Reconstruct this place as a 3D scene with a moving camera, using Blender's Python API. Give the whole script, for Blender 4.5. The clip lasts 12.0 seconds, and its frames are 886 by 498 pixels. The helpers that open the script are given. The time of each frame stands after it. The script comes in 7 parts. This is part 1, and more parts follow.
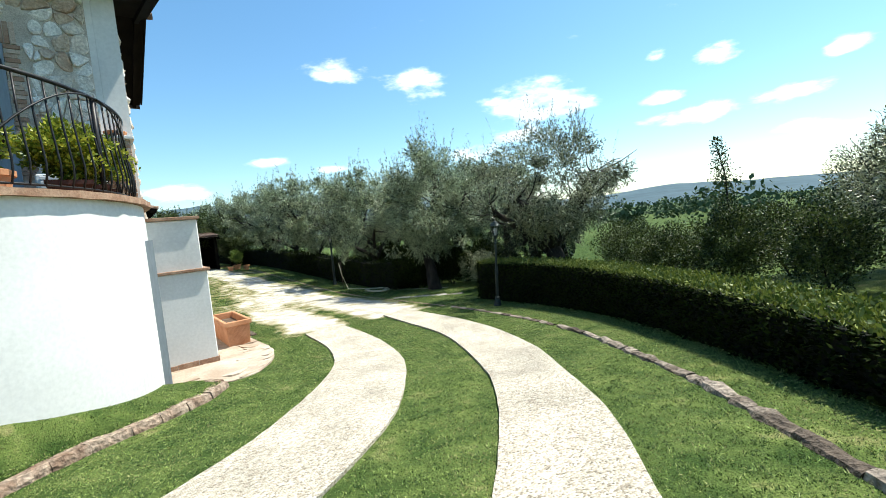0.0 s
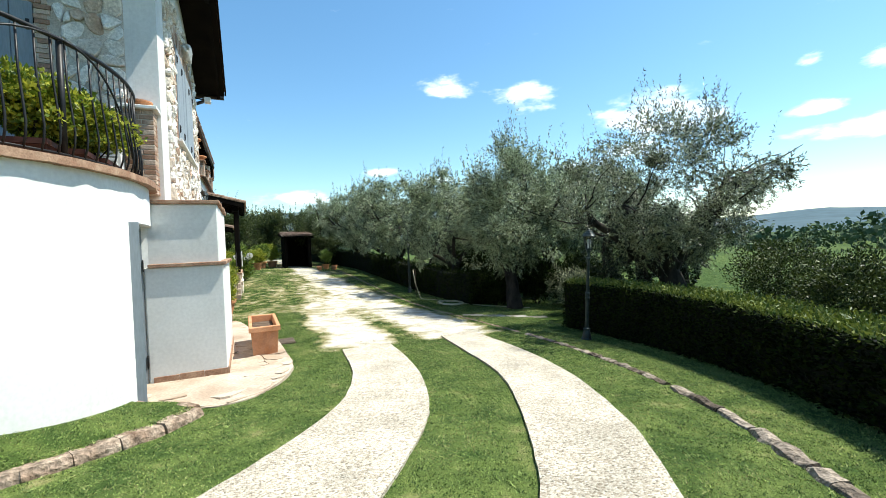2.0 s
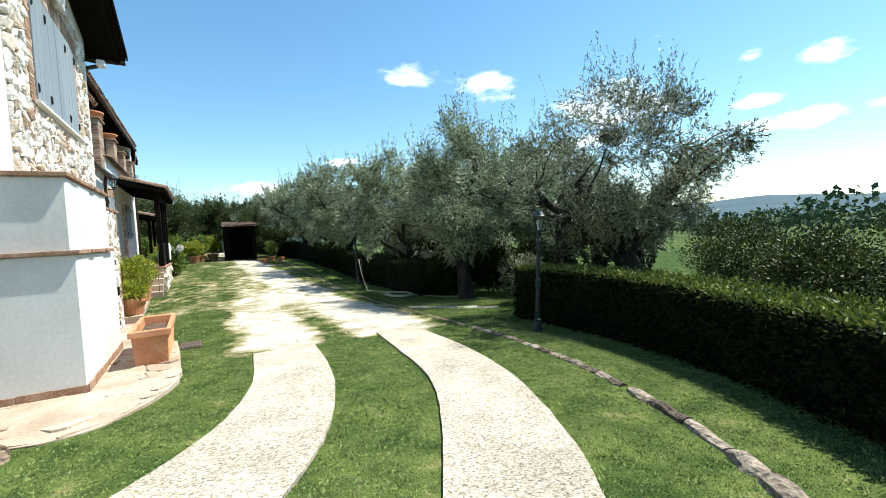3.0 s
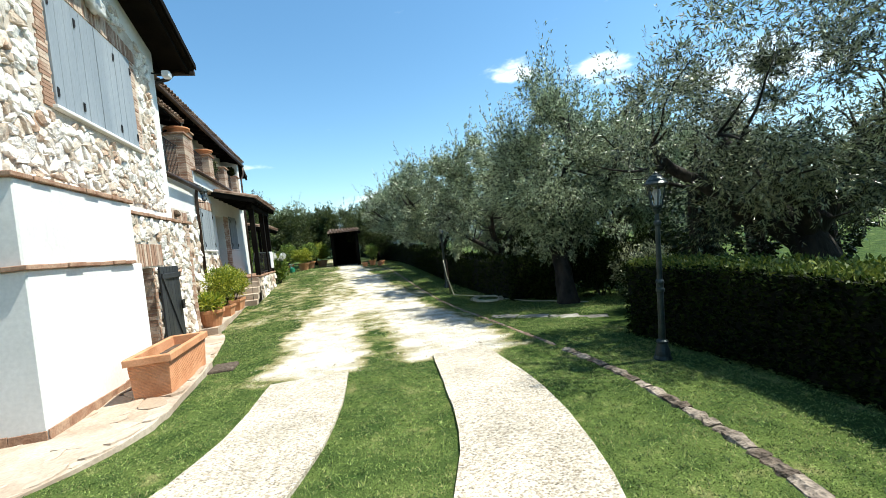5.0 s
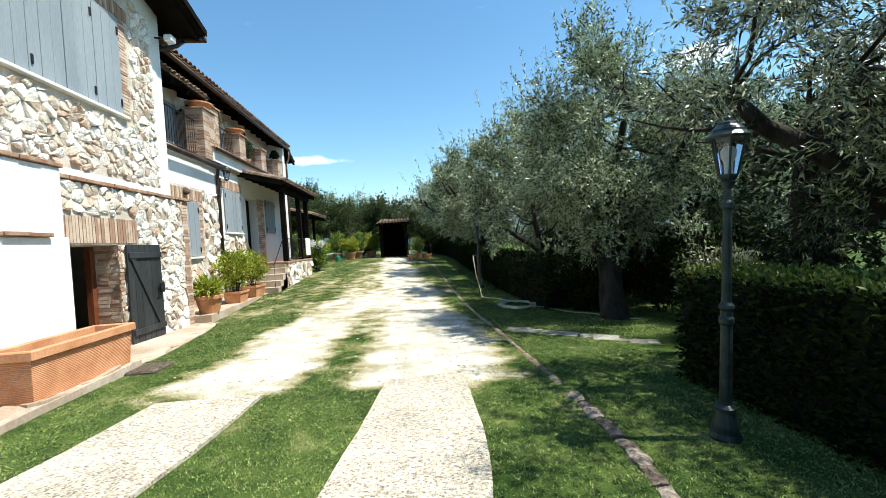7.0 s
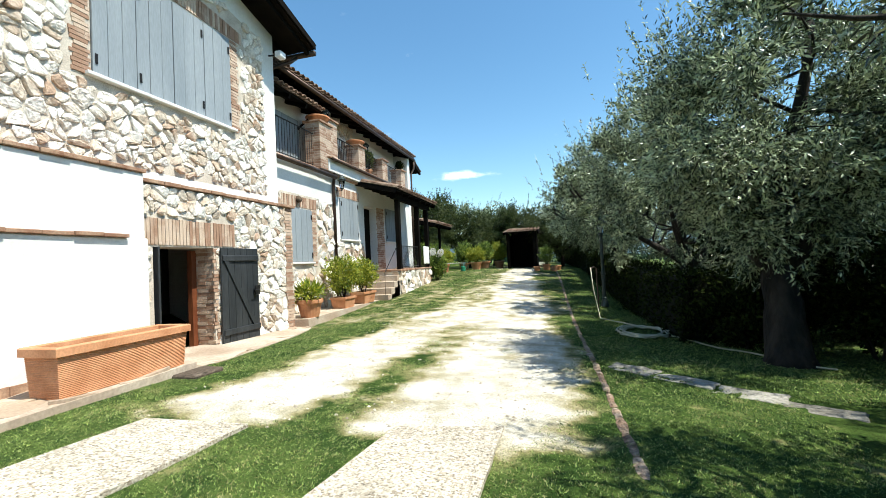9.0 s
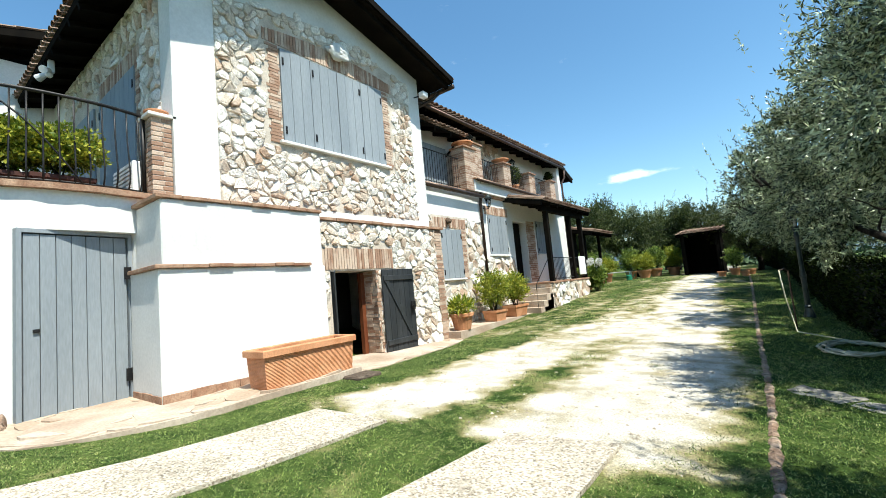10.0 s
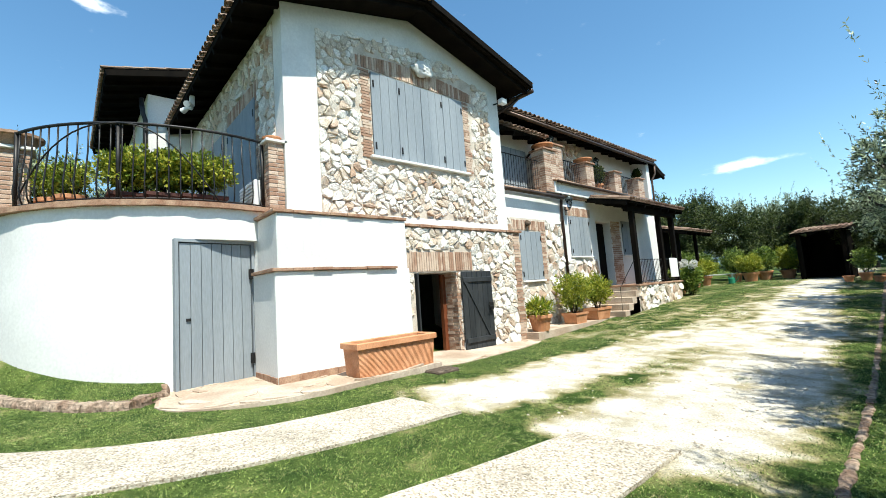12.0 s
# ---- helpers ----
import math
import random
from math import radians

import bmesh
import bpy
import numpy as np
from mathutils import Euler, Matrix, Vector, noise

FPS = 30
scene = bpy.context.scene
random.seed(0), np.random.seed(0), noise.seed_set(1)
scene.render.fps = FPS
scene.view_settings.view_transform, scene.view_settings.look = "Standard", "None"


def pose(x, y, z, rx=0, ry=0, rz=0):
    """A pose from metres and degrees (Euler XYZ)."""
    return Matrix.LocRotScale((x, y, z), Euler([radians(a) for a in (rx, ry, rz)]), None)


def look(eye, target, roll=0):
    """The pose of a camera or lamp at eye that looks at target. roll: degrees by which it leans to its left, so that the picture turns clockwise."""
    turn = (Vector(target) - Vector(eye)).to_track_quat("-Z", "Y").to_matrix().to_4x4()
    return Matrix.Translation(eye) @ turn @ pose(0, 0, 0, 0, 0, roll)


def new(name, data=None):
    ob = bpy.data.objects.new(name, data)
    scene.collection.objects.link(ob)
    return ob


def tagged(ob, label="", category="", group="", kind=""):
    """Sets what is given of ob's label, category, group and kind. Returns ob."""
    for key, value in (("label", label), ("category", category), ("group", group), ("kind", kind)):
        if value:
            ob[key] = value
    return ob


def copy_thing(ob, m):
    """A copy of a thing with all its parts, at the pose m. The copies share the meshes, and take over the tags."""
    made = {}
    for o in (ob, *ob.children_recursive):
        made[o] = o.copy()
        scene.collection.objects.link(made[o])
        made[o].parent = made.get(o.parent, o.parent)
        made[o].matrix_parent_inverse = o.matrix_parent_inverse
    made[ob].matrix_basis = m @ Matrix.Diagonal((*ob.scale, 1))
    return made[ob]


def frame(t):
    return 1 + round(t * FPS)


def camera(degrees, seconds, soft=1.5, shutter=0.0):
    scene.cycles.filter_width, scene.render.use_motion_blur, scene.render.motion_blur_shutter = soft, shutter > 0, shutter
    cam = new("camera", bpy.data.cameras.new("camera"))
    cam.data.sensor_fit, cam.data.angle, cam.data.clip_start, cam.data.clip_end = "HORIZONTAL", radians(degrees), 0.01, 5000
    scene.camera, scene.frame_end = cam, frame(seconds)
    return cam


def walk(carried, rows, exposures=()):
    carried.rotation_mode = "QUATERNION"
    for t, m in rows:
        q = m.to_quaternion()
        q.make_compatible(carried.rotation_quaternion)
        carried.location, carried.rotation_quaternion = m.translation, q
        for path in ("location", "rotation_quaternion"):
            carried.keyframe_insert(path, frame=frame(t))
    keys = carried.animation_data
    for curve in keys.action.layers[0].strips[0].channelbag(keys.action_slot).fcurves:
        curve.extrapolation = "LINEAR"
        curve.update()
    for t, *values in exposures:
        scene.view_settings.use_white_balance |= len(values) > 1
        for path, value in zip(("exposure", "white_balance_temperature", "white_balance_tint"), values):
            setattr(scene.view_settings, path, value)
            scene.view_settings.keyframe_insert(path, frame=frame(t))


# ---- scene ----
cam = camera(92.9, 12.0, soft=0.3)
PATH = [
    (0, (-1.281, -8.071, 1.988), (-0.042, -6.507, 1.866), -5.7),
    (0.5, (-0.85, -7.789, 1.921), (0.405, -6.236, 1.798), -2.6),
    (1, (-0.471, -7.485, 1.873), (0.58, -5.784, 1.81), -6.9),
    (1.5, (-0.071, -7.227, 1.856), (0.773, -5.415, 1.79), -5.9),
    (2, (0.29, -6.823, 1.786), (1.14, -5.013, 1.754), -2.3),
    (2.5, (0.708, -6.503, 1.702), (1.667, -4.754, 1.548), -2.4),
    (3, (1.197, -6.144, 1.635), (2.196, -4.413, 1.549), -3.1),
    (3.2, (1.351, -5.969, 1.636), (2.28, -4.199, 1.582), 0.6),
    (4.8, (2.548, -4.859, 1.487), (3.155, -2.954, 1.443), -7.0),
    (5, (2.725, -4.667, 1.447), (3.222, -2.73, 1.401), -6.5),
    (5.5, (3.098, -4.264, 1.431), (3.413, -2.289, 1.4), -4.8),
    (6, (3.475, -3.808, 1.363), (4.008, -1.881, 1.3), -2.0),
    (6.5, (3.809, -3.529, 1.281), (4.223, -1.575, 1.182), -2.7),
    (6.7, (3.969, -3.413, 1.258), (4.298, -1.441, 1.225), -3.3),
    (8.3, (4.884, -2.464, 1.135), (4.475, -0.507, 1.074), -4.6),
    (8.5, (4.982, -2.306, 1.107), (4.605, -0.342, 1.091), -4.1),
    (9, (5.131, -1.973, 1.111), (4.624, -0.039, 1.17), -2.8),
    (9.5, (5.371, -1.871, 1.074), (4.393, -0.129, 0.964), -5.4),
    (10, (5.659, -1.951, 1.073), (4.468, -0.354, 1.251), -5.3),
    (10.5, (5.81, -2.167, 1.123), (4.414, -0.744, 1.274), -2.7),
    (11, (5.955, -2.255, 1.099), (4.363, -1.045, 1.158), -3.4),
    (11.5, (5.991, -2.276, 1.126), (4.38, -1.092, 1.173), -3.3),
    (12, (6.039, -2.194, 1.153), (4.558, -0.865, 1.35), -4.1),
]
walk(cam, [(t, look(eye, target, roll)) for t, eye, target, roll in PATH],
     exposures=[(0, 0.82, 6500, 2), (12, 0.82, 6500, 2)])
# world, sun and sky
SUN_DIR = Vector((0.47, -0.10, 0.877)).normalized()
sun = new("sun", bpy.data.lights.new("sun", "SUN"))
sun.data.energy, sun.data.angle, sun.data.color = 5.0, radians(0.53), (1.0, 0.95, 0.88)
sun.matrix_world = look(SUN_DIR * 60, (0, 0, 0))
world = bpy.data.worlds.new("sky")
scene.world = world
world.use_nodes = True
wn, wl = world.node_tree.nodes, world.node_tree.links
wn.clear()
w_out, w_bg, w_sky = wn.new("ShaderNodeOutputWorld"), wn.new("ShaderNodeBackground"), wn.new("ShaderNodeTexSky")
w_sky.sky_type, w_sky.sun_disc = "NISHITA", False
w_sky.sun_elevation = math.asin(SUN_DIR.z)
w_sky.sun_rotation = math.atan2(SUN_DIR.x, SUN_DIR.y)
w_sky.air_density, w_sky.dust_density, w_sky.ozone_density = 1.1, 0.25, 3.0
w_bg.inputs["Strength"].default_value = 0.122
# scattered fair-weather clouds: bearing, height, half width, half height, in degrees
CLOUDS = ((26.4, 19.9, 6.0, 2.2), (37.3, 18.0, 6.0, 3.0), (52.5, 14.0, 10.0, 4.6), (44, 8.9, 6.0, 1.6), (51, 10.2, 6.0, 1.7), (66.8, 12.0, 4.0, 1.3),
          (69.6, 9.5, 7.5, 1.7), (72.6, 15.5, 3.0, 2.0), (66.6, 16.7, 2.2, 1.0), (79, 9.9, 6.0, 1.3), (82.9, 13.0, 2.4, 1.3), (79.8, 6.0, 6.0, 1.2),
          (17.6, 9.7, 4.0, 0.9), (25.0, 8.4, 3.5, 0.9), (7.0, 6.4, 9.0, 1.5), (-11.8, 11.4, 6.5, 1.0), (-88, 31, 5.0, 1.1))


def sky_math(op, a, b=None):
    m = wn.new("ShaderNodeMath")
    m.operation = op
    for k, v in enumerate((a, b)):
        if v is None:
            continue
        if isinstance(v, (int, float)):
            m.inputs[k].default_value = v
        else:
            wl.new(v, m.inputs[k])
    return m.outputs["Value"]


w_co, w_sep = wn.new("ShaderNodeTexCoord"), wn.new("ShaderNodeSeparateXYZ")
wl.new(w_co.outputs["Generated"], w_sep.inputs["Vector"])
w_dir = wn.new("ShaderNodeCombineXYZ")
wl.new(sky_math("MULTIPLY", sky_math("ARCTAN2", w_sep.outputs["X"], w_sep.outputs["Y"]), 57.2958), w_dir.inputs["X"])
wl.new(sky_math("MULTIPLY", sky_math("ARCSINE", w_sep.outputs["Z"]), 57.2958), w_dir.inputs["Y"])
w_map = wn.new("ShaderNodeMapping")
w_map.inputs["Scale"].default_value = (0.2, 0.5, 1.0)
wl.new(w_dir.outputs["Vector"], w_map.inputs["Vector"])
w_noise = wn.new("ShaderNodeTexNoise")
w_noise.inputs["Scale"].default_value, w_noise.inputs["Detail"].default_value, w_noise.inputs["Roughness"].default_value = 1.0, 8.0, 0.58
wl.new(w_map.outputs["Vector"], w_noise.inputs["Vector"])
w_cover = 0.0
for az, el, w, h in CLOUDS:
    sub, mul = wn.new("ShaderNodeVectorMath"), wn.new("ShaderNodeVectorMath")
    sub.operation, mul.operation = "SUBTRACT", "MULTIPLY"
    sub.inputs[1].default_value, mul.inputs[1].default_value = (az, el, 0), (1 / w, 1 / h, 0)
    wl.new(w_dir.outputs["Vector"], sub.inputs[0])
    wl.new(sub.outputs["Vector"], mul.inputs[0])
    size = wn.new("ShaderNodeVectorMath")
    size.operation = "LENGTH"
    wl.new(mul.outputs["Vector"], size.inputs[0])
    w_cover = sky_math("MAXIMUM", sky_math("SUBTRACT", 1.0, size.outputs["Value"]), w_cover)
w_fade = wn.new("ShaderNodeMapRange")
w_fade.interpolation_type = "SMOOTHSTEP"
w_fade.inputs["From Min"].default_value, w_fade.inputs["From Max"].default_value = 0.0, 0.75
w_fade.inputs["To Max"].default_value = 0.85
w_puff = sky_math("MULTIPLY", sky_math("SUBTRACT", w_noise.outputs["Fac"], 0.5), 2.2)
wl.new(sky_math("ADD", w_puff, sky_math("SUBTRACT", sky_math("MULTIPLY", sky_math("MINIMUM", w_cover, 0.7), 1.15), 0.36)), w_fade.inputs["Value"])
w_mix = wn.new("ShaderNodeMix")
w_mix.data_type = "RGBA"
w_mix.inputs["B"].default_value = (9.0, 9.2, 9.5, 1)
wl.new(w_fade.outputs["Result"], w_mix.inputs["Factor"])
w_hue = wn.new("ShaderNodeHueSaturation")
w_hue.inputs["Hue"].default_value, w_hue.inputs["Saturation"].default_value = 0.494, 1.14
wl.new(w_sky.outputs["Color"], w_hue.inputs["Color"])
wl.new(w_hue.outputs["Color"], w_mix.inputs["A"])
wl.new(w_mix.outputs["Result"], w_bg.inputs["Color"])
wl.new(w_bg.outputs["Background"], w_out.inputs["Surface"])


# materials
def mat(name, c1, c2, scale=1.5, fine=40.0, rough=0.8, bump=0.3, depth=0.01, metal=0.0, rand=0.0, island=0.0, grain=0.25, stretch=(1, 1, 1), spec=0.3, trans=0.0):
    """Procedural surface: two colours mixed by a large noise, darkened by a fine one, with bump; rand / island vary it by piece."""
    m = bpy.data.materials.new(name)
    m.use_nodes = True
    n, l = m.node_tree.nodes, m.node_tree.links
    b = n["Principled BSDF"]
    b.inputs["Roughness"].default_value, b.inputs["Metallic"].default_value = rough, metal
    b.inputs["Specular IOR Level"].default_value = spec
    geo, mp = n.new("ShaderNodeNewGeometry"), n.new("ShaderNodeMapping")
    mp.inputs["Scale"].default_value = stretch
    l.new(geo.outputs["Position"], mp.inputs["Vector"])
    big, small = n.new("ShaderNodeTexNoise"), n.new("ShaderNodeTexNoise")
    big.inputs["Scale"].default_value, big.inputs["Detail"].default_value = scale, 5
    small.inputs["Scale"].default_value, small.inputs["Detail"].default_value = fine, 4
    for t in (big, small):
        l.new(mp.outputs["Vector"], t.inputs["Vector"])
    ramp = n.new("ShaderNodeValToRGB")
    ramp.color_ramp.elements[0].position, ramp.color_ramp.elements[0].color = 0.33, (*c1, 1)
    ramp.color_ramp.elements[1].position, ramp.color_ramp.elements[1].color = 0.67, (*c2, 1)
    l.new(big.outputs["Fac"], ramp.inputs["Fac"])
    if rand or island:
        off = n.new("ShaderNodeMath")
        off.operation = "MULTIPLY_ADD"
        if rand:
            info = n.new("ShaderNodeObjectInfo")
            l.new(info.outputs["Random"], off.inputs[0])
        else:
            l.new(geo.outputs["Random Per Island"], off.inputs[0])
        amount = rand or island
        off.inputs[1].default_value, off.inputs[2].default_value = amount, -amount / 2
        add = n.new("ShaderNodeMath")
        l.new(off.outputs[0], add.inputs[0])
        l.new(big.outputs["Fac"], add.inputs[1])
        l.new(add.outputs[0], ramp.inputs["Fac"])
    mr = n.new("ShaderNodeMapRange")
    mr.inputs["From Min"].default_value, mr.inputs["From Max"].default_value = 0.3, 0.7
    mr.inputs["To Min"].default_value, mr.inputs["To Max"].default_value = 1 - grain, 1 + grain * 0.5
    l.new(small.outputs["Fac"], mr.inputs["Value"])
    mul = n.new("ShaderNodeVectorMath")
    mul.operation = "SCALE"
    l.new(ramp.outputs["Color"], mul.inputs[0])
    l.new(mr.outputs["Result"], mul.inputs["Scale"])
    l.new(mul.outputs["Vector"], b.inputs["Base Color"])
    if bump:
        bp = n.new("ShaderNodeBump")
        bp.inputs["Strength"].default_value, bp.inputs["Distance"].default_value = bump, depth
        l.new(small.outputs["Fac"], bp.inputs["Height"])
        l.new(bp.outputs["Normal"], b.inputs["Normal"])
    if trans:
        tr, mx = n.new("ShaderNodeBsdfTranslucent"), n.new("ShaderNodeMixShader")
        mx.inputs["Fac"].default_value = trans
        l.new(mul.outputs["Vector"], tr.inputs["Color"])
        l.new(b.outputs["BSDF"], mx.inputs[1])
        l.new(tr.outputs["BSDF"], mx.inputs[2])
        l.new(mx.outputs["Shader"], n["Material Output"].inputs["Surface"])
    return m


PLASTER = mat("white_plaster", (0.61, 0.605, 0.58), (0.75, 0.745, 0.72), 0.8, 25, 0.9, 0.12, 0.004, grain=0.08)
STONE = mat("pale_limestone", (0.62, 0.53, 0.43), (0.82, 0.78, 0.72), 3.0, 30, 0.9, 0.7, 0.025, rand=0.75, grain=0.3)
STONE_JOINED = mat("pale_limestone_far", (0.62, 0.53, 0.43), (0.82, 0.78, 0.72), 3.0, 30, 0.9, 0.7, 0.025, island=0.75, grain=0.3)
MORTAR = mat("lime_mortar", (0.46, 0.395, 0.325), (0.64, 0.575, 0.49), 4, 60, 0.95, 0.5, 0.01)
BRICK = mat("old_brick", (0.33, 0.20, 0.135), (0.54, 0.415, 0.32), 5, 60, 0.9, 0.5, 0.006, rand=0.7)
CAP = mat("terracotta_coping", (0.25, 0.13, 0.08), (0.42, 0.28, 0.19), 6, 50, 0.9, 0.5, 0.01)
TERRA = mat("terracotta", (0.45, 0.195, 0.09), (0.60, 0.30, 0.16), 4, 50, 0.8, 0.2, 0.004, grain=0.15)
TILE = mat("roof_tile", (0.15, 0.09, 0.06), (0.30, 0.215, 0.16), 4, 40, 0.9, 0.5, 0.01, island=0.6)
SHUTTER = mat("grey_blue_paint", (0.215, 0.245, 0.27), (0.28, 0.31, 0.335), 2, 60, 0.55, 0.2, 0.003, grain=0.12, stretch=(1, 1, 0.15))
# dark timber taken near black: shade under eaves and roofs is in the colour
DARKWOOD = mat("dark_wood_with_shade", (0.004, 0.0035, 0.003), (0.010, 0.008, 0.006), 3, 50, 0.85, 0.3, 0.004, stretch=(1, 1, 0.2), spec=0.05)
BLACKPAINT = mat("black_painted_wood", (0.022, 0.025, 0.028), (0.04, 0.043, 0.046), 3, 40, 0.5, 0.2, 0.003, stretch=(1, 1, 0.2))
REDWOOD = mat("varnished_red_wood", (0.12, 0.035, 0.016), (0.2, 0.07, 0.03), 3, 50, 0.4, 0.1, 0.003, stretch=(1, 1, 0.2))
IRON = mat("black_iron", (0.012, 0.012, 0.013), (0.03, 0.028, 0.027), 8, 60, 0.45, 0.2, 0.002, metal=0.3)
LAMPIRON = mat("green_black_cast_iron", (0.016, 0.026, 0.026), (0.04, 0.055, 0.055), 8, 60, 0.4, 0.2, 0.002, metal=0.3)
WHITE = mat("white_enamel", (0.7, 0.7, 0.7), (0.8, 0.8, 0.79), 3, 40, 0.4, 0.05, 0.002, grain=0.05)
GUTTER = mat("brown_metal_gutter", (0.05, 0.03, 0.022), (0.09, 0.06, 0.045), 5, 40, 0.4, 0.1, 0.002, metal=0.5)
# plaster darkened so that the dimness of the rooms is in its colour
INSIDE = mat("room_plaster_with_shade", (0.05, 0.045, 0.04), (0.08, 0.075, 0.065), 1, 20, 0.9, 0.1, 0.003)
SLAB = mat("reddish_paving", (0.35, 0.26, 0.19), (0.52, 0.435, 0.35), 1.6, 30, 0.9, 0.4, 0.006, grain=0.2)
KERB = mat("rough_kerb_stone", (0.11, 0.083, 0.062), (0.33, 0.27, 0.215), 6, 22, 0.95, 1.0, 0.045, rand=0.6, grain=0.6)
BEDKERB = mat("mortared_bed_edging", (0.20, 0.125, 0.085), (0.40, 0.31, 0.235), 7, 22, 0.95, 1.0, 0.04, rand=0.25, grain=0.6)
FLAGS = mat("tan_flagstone", (0.36, 0.27, 0.195), (0.50, 0.415, 0.33), 2.0, 30, 0.9, 0.4, 0.006, rand=0.35, grain=0.2)
WINDOWBOX = mat("dark_red_glazed_box", (0.05, 0.016, 0.011), (0.085, 0.03, 0.02), 4, 50, 0.6, 0.1, 0.003, grain=0.2)
SOIL = mat("dry_soil", (0.07, 0.045, 0.03), (0.14, 0.1, 0.07), 8, 40, 1.0, 0.8, 0.02)
BARK = mat("olive_bark", (0.012, 0.010, 0.008), (0.042, 0.035, 0.028), 6, 18, 0.95, 1.0, 0.04, stretch=(1, 1, 0.3))
OLIVE = mat("olive_leaf", (0.020, 0.030, 0.010), (0.50, 0.52, 0.31), 1.0, 12, 0.38, 0, island=0.95, grain=0.15, spec=0.5, trans=0.1)
# lighter copy of the olive leaf: sunlight on the row is in its colour
OLIVE_SUNLIT = mat("sunlit_olive_leaf", (0.028, 0.045, 0.016), (0.46, 0.53, 0.32), 1.0, 12, 0.38, 0, island=0.95, grain=0.15, spec=0.5, trans=0.12)
# darker copy of the olive leaf: the backlit look is in its colour
OLIVE_BACKLIT = mat("backlit_olive_leaf", (0.014, 0.022, 0.007), (0.36, 0.39, 0.22), 1.0, 12, 0.38, 0, island=0.95, grain=0.15, spec=0.5, trans=0.04)
# top leaves: young growth, with the sun on the top added in colour
FRESH = mat("fresh_laurel_growth_lit", (0.05, 0.085, 0.012), (0.19, 0.22, 0.04), 2.0, 12, 0.5, 0, island=0.9, grain=0.15, spec=0.25, trans=0.2)
# darker than real laurel: the shade of the hedge sides is in the colour
HEDGE = mat("laurel_leaf_with_shade", (0.004, 0.008, 0.002), (0.026, 0.038, 0.008), 2.0, 12, 0.7, 0, island=0.9, grain=0.15, spec=0.03)
SHRUB = mat("dull_green_leaf", (0.014, 0.028, 0.006), (0.11, 0.14, 0.036), 2.0, 12, 0.5, 0, island=0.9, grain=0.15, spec=0.3, trans=0.14)
GREEN = mat("garden_leaf", (0.045, 0.09, 0.012), (0.25, 0.33, 0.06), 2.0, 12, 0.45, 0, island=0.9, grain=0.15, spec=0.4, trans=0.3)
LIME = mat("yellow_green_leaf", (0.12, 0.18, 0.015), (0.42, 0.42, 0.05), 2.0, 12, 0.45, 0, island=0.9, grain=0.15, spec=0.4, trans=0.3)
IVY = mat("ivy_leaf", (0.012, 0.022, 0.008), (0.035, 0.055, 0.02), 2.0, 12, 0.5, 0, island=0.9, grain=0.15)
PETAL = mat("white_petal", (0.62, 0.62, 0.58), (0.78, 0.77, 0.74), 2.0, 12, 0.6, 0, island=0.5, grain=0.1, trans=0.3)
# near-black filling that stands for the shade inside the hedges
HEDGE_SHADE = mat("hedge_inner_shade", (0.004, 0.005, 0.003), (0.010, 0.012, 0.006), 3, 20, 1.0, 0.3, 0.02)
BLADE = mat("grass_blade", (0.03, 0.07, 0.012), (0.40, 0.53, 0.15), 1.7, 24, 0.6, 0, island=0.95, grain=0.55, trans=0.25)
BLADE_DRY = next(n for n in BLADE.node_tree.nodes if n.type == "VALTORGB").color_ramp.elements.new(0.98)
BLADE_DRY.color = (0.42, 0.38, 0.18, 1)
GREENPLASTIC = mat("green_plastic", (0.02, 0.16, 0.09), (0.03, 0.2, 0.11), 3, 40, 0.4, 0.05, 0.002, grain=0.05)
HOSE = mat("yellowed_garden_hose", (0.42, 0.40, 0.28), (0.55, 0.53, 0.40), 6, 30, 0.5, 0, grain=0.1)
FLAG = mat("grey_flagstone", (0.17, 0.155, 0.13), (0.34, 0.32, 0.28), 4, 25, 0.95, 0.9, 0.03, rand=0.4, grain=0.4)
# distance haze is mixed into the hill colour
HILL = mat("wooded_hill_haze_tint", (0.05, 0.085, 0.105), (0.075, 0.115, 0.135), 0.004, 0.03, 1.0, 0, grain=0.2)
FARGREEN = mat("far_woodland", (0.05, 0.08, 0.04), (0.10, 0.14, 0.07), 0.05, 0.5, 1.0, 0, grain=0.3)
STONE_TINT = next(n for n in STONE.node_tree.nodes if n.type == "VALTORGB").color_ramp.elements.new(0.04)
STONE_TINT.color = (0.45, 0.31, 0.22, 1)
CONCRETE = bpy.data.materials.new("exposed_aggregate_concrete")
CONCRETE.use_nodes = True


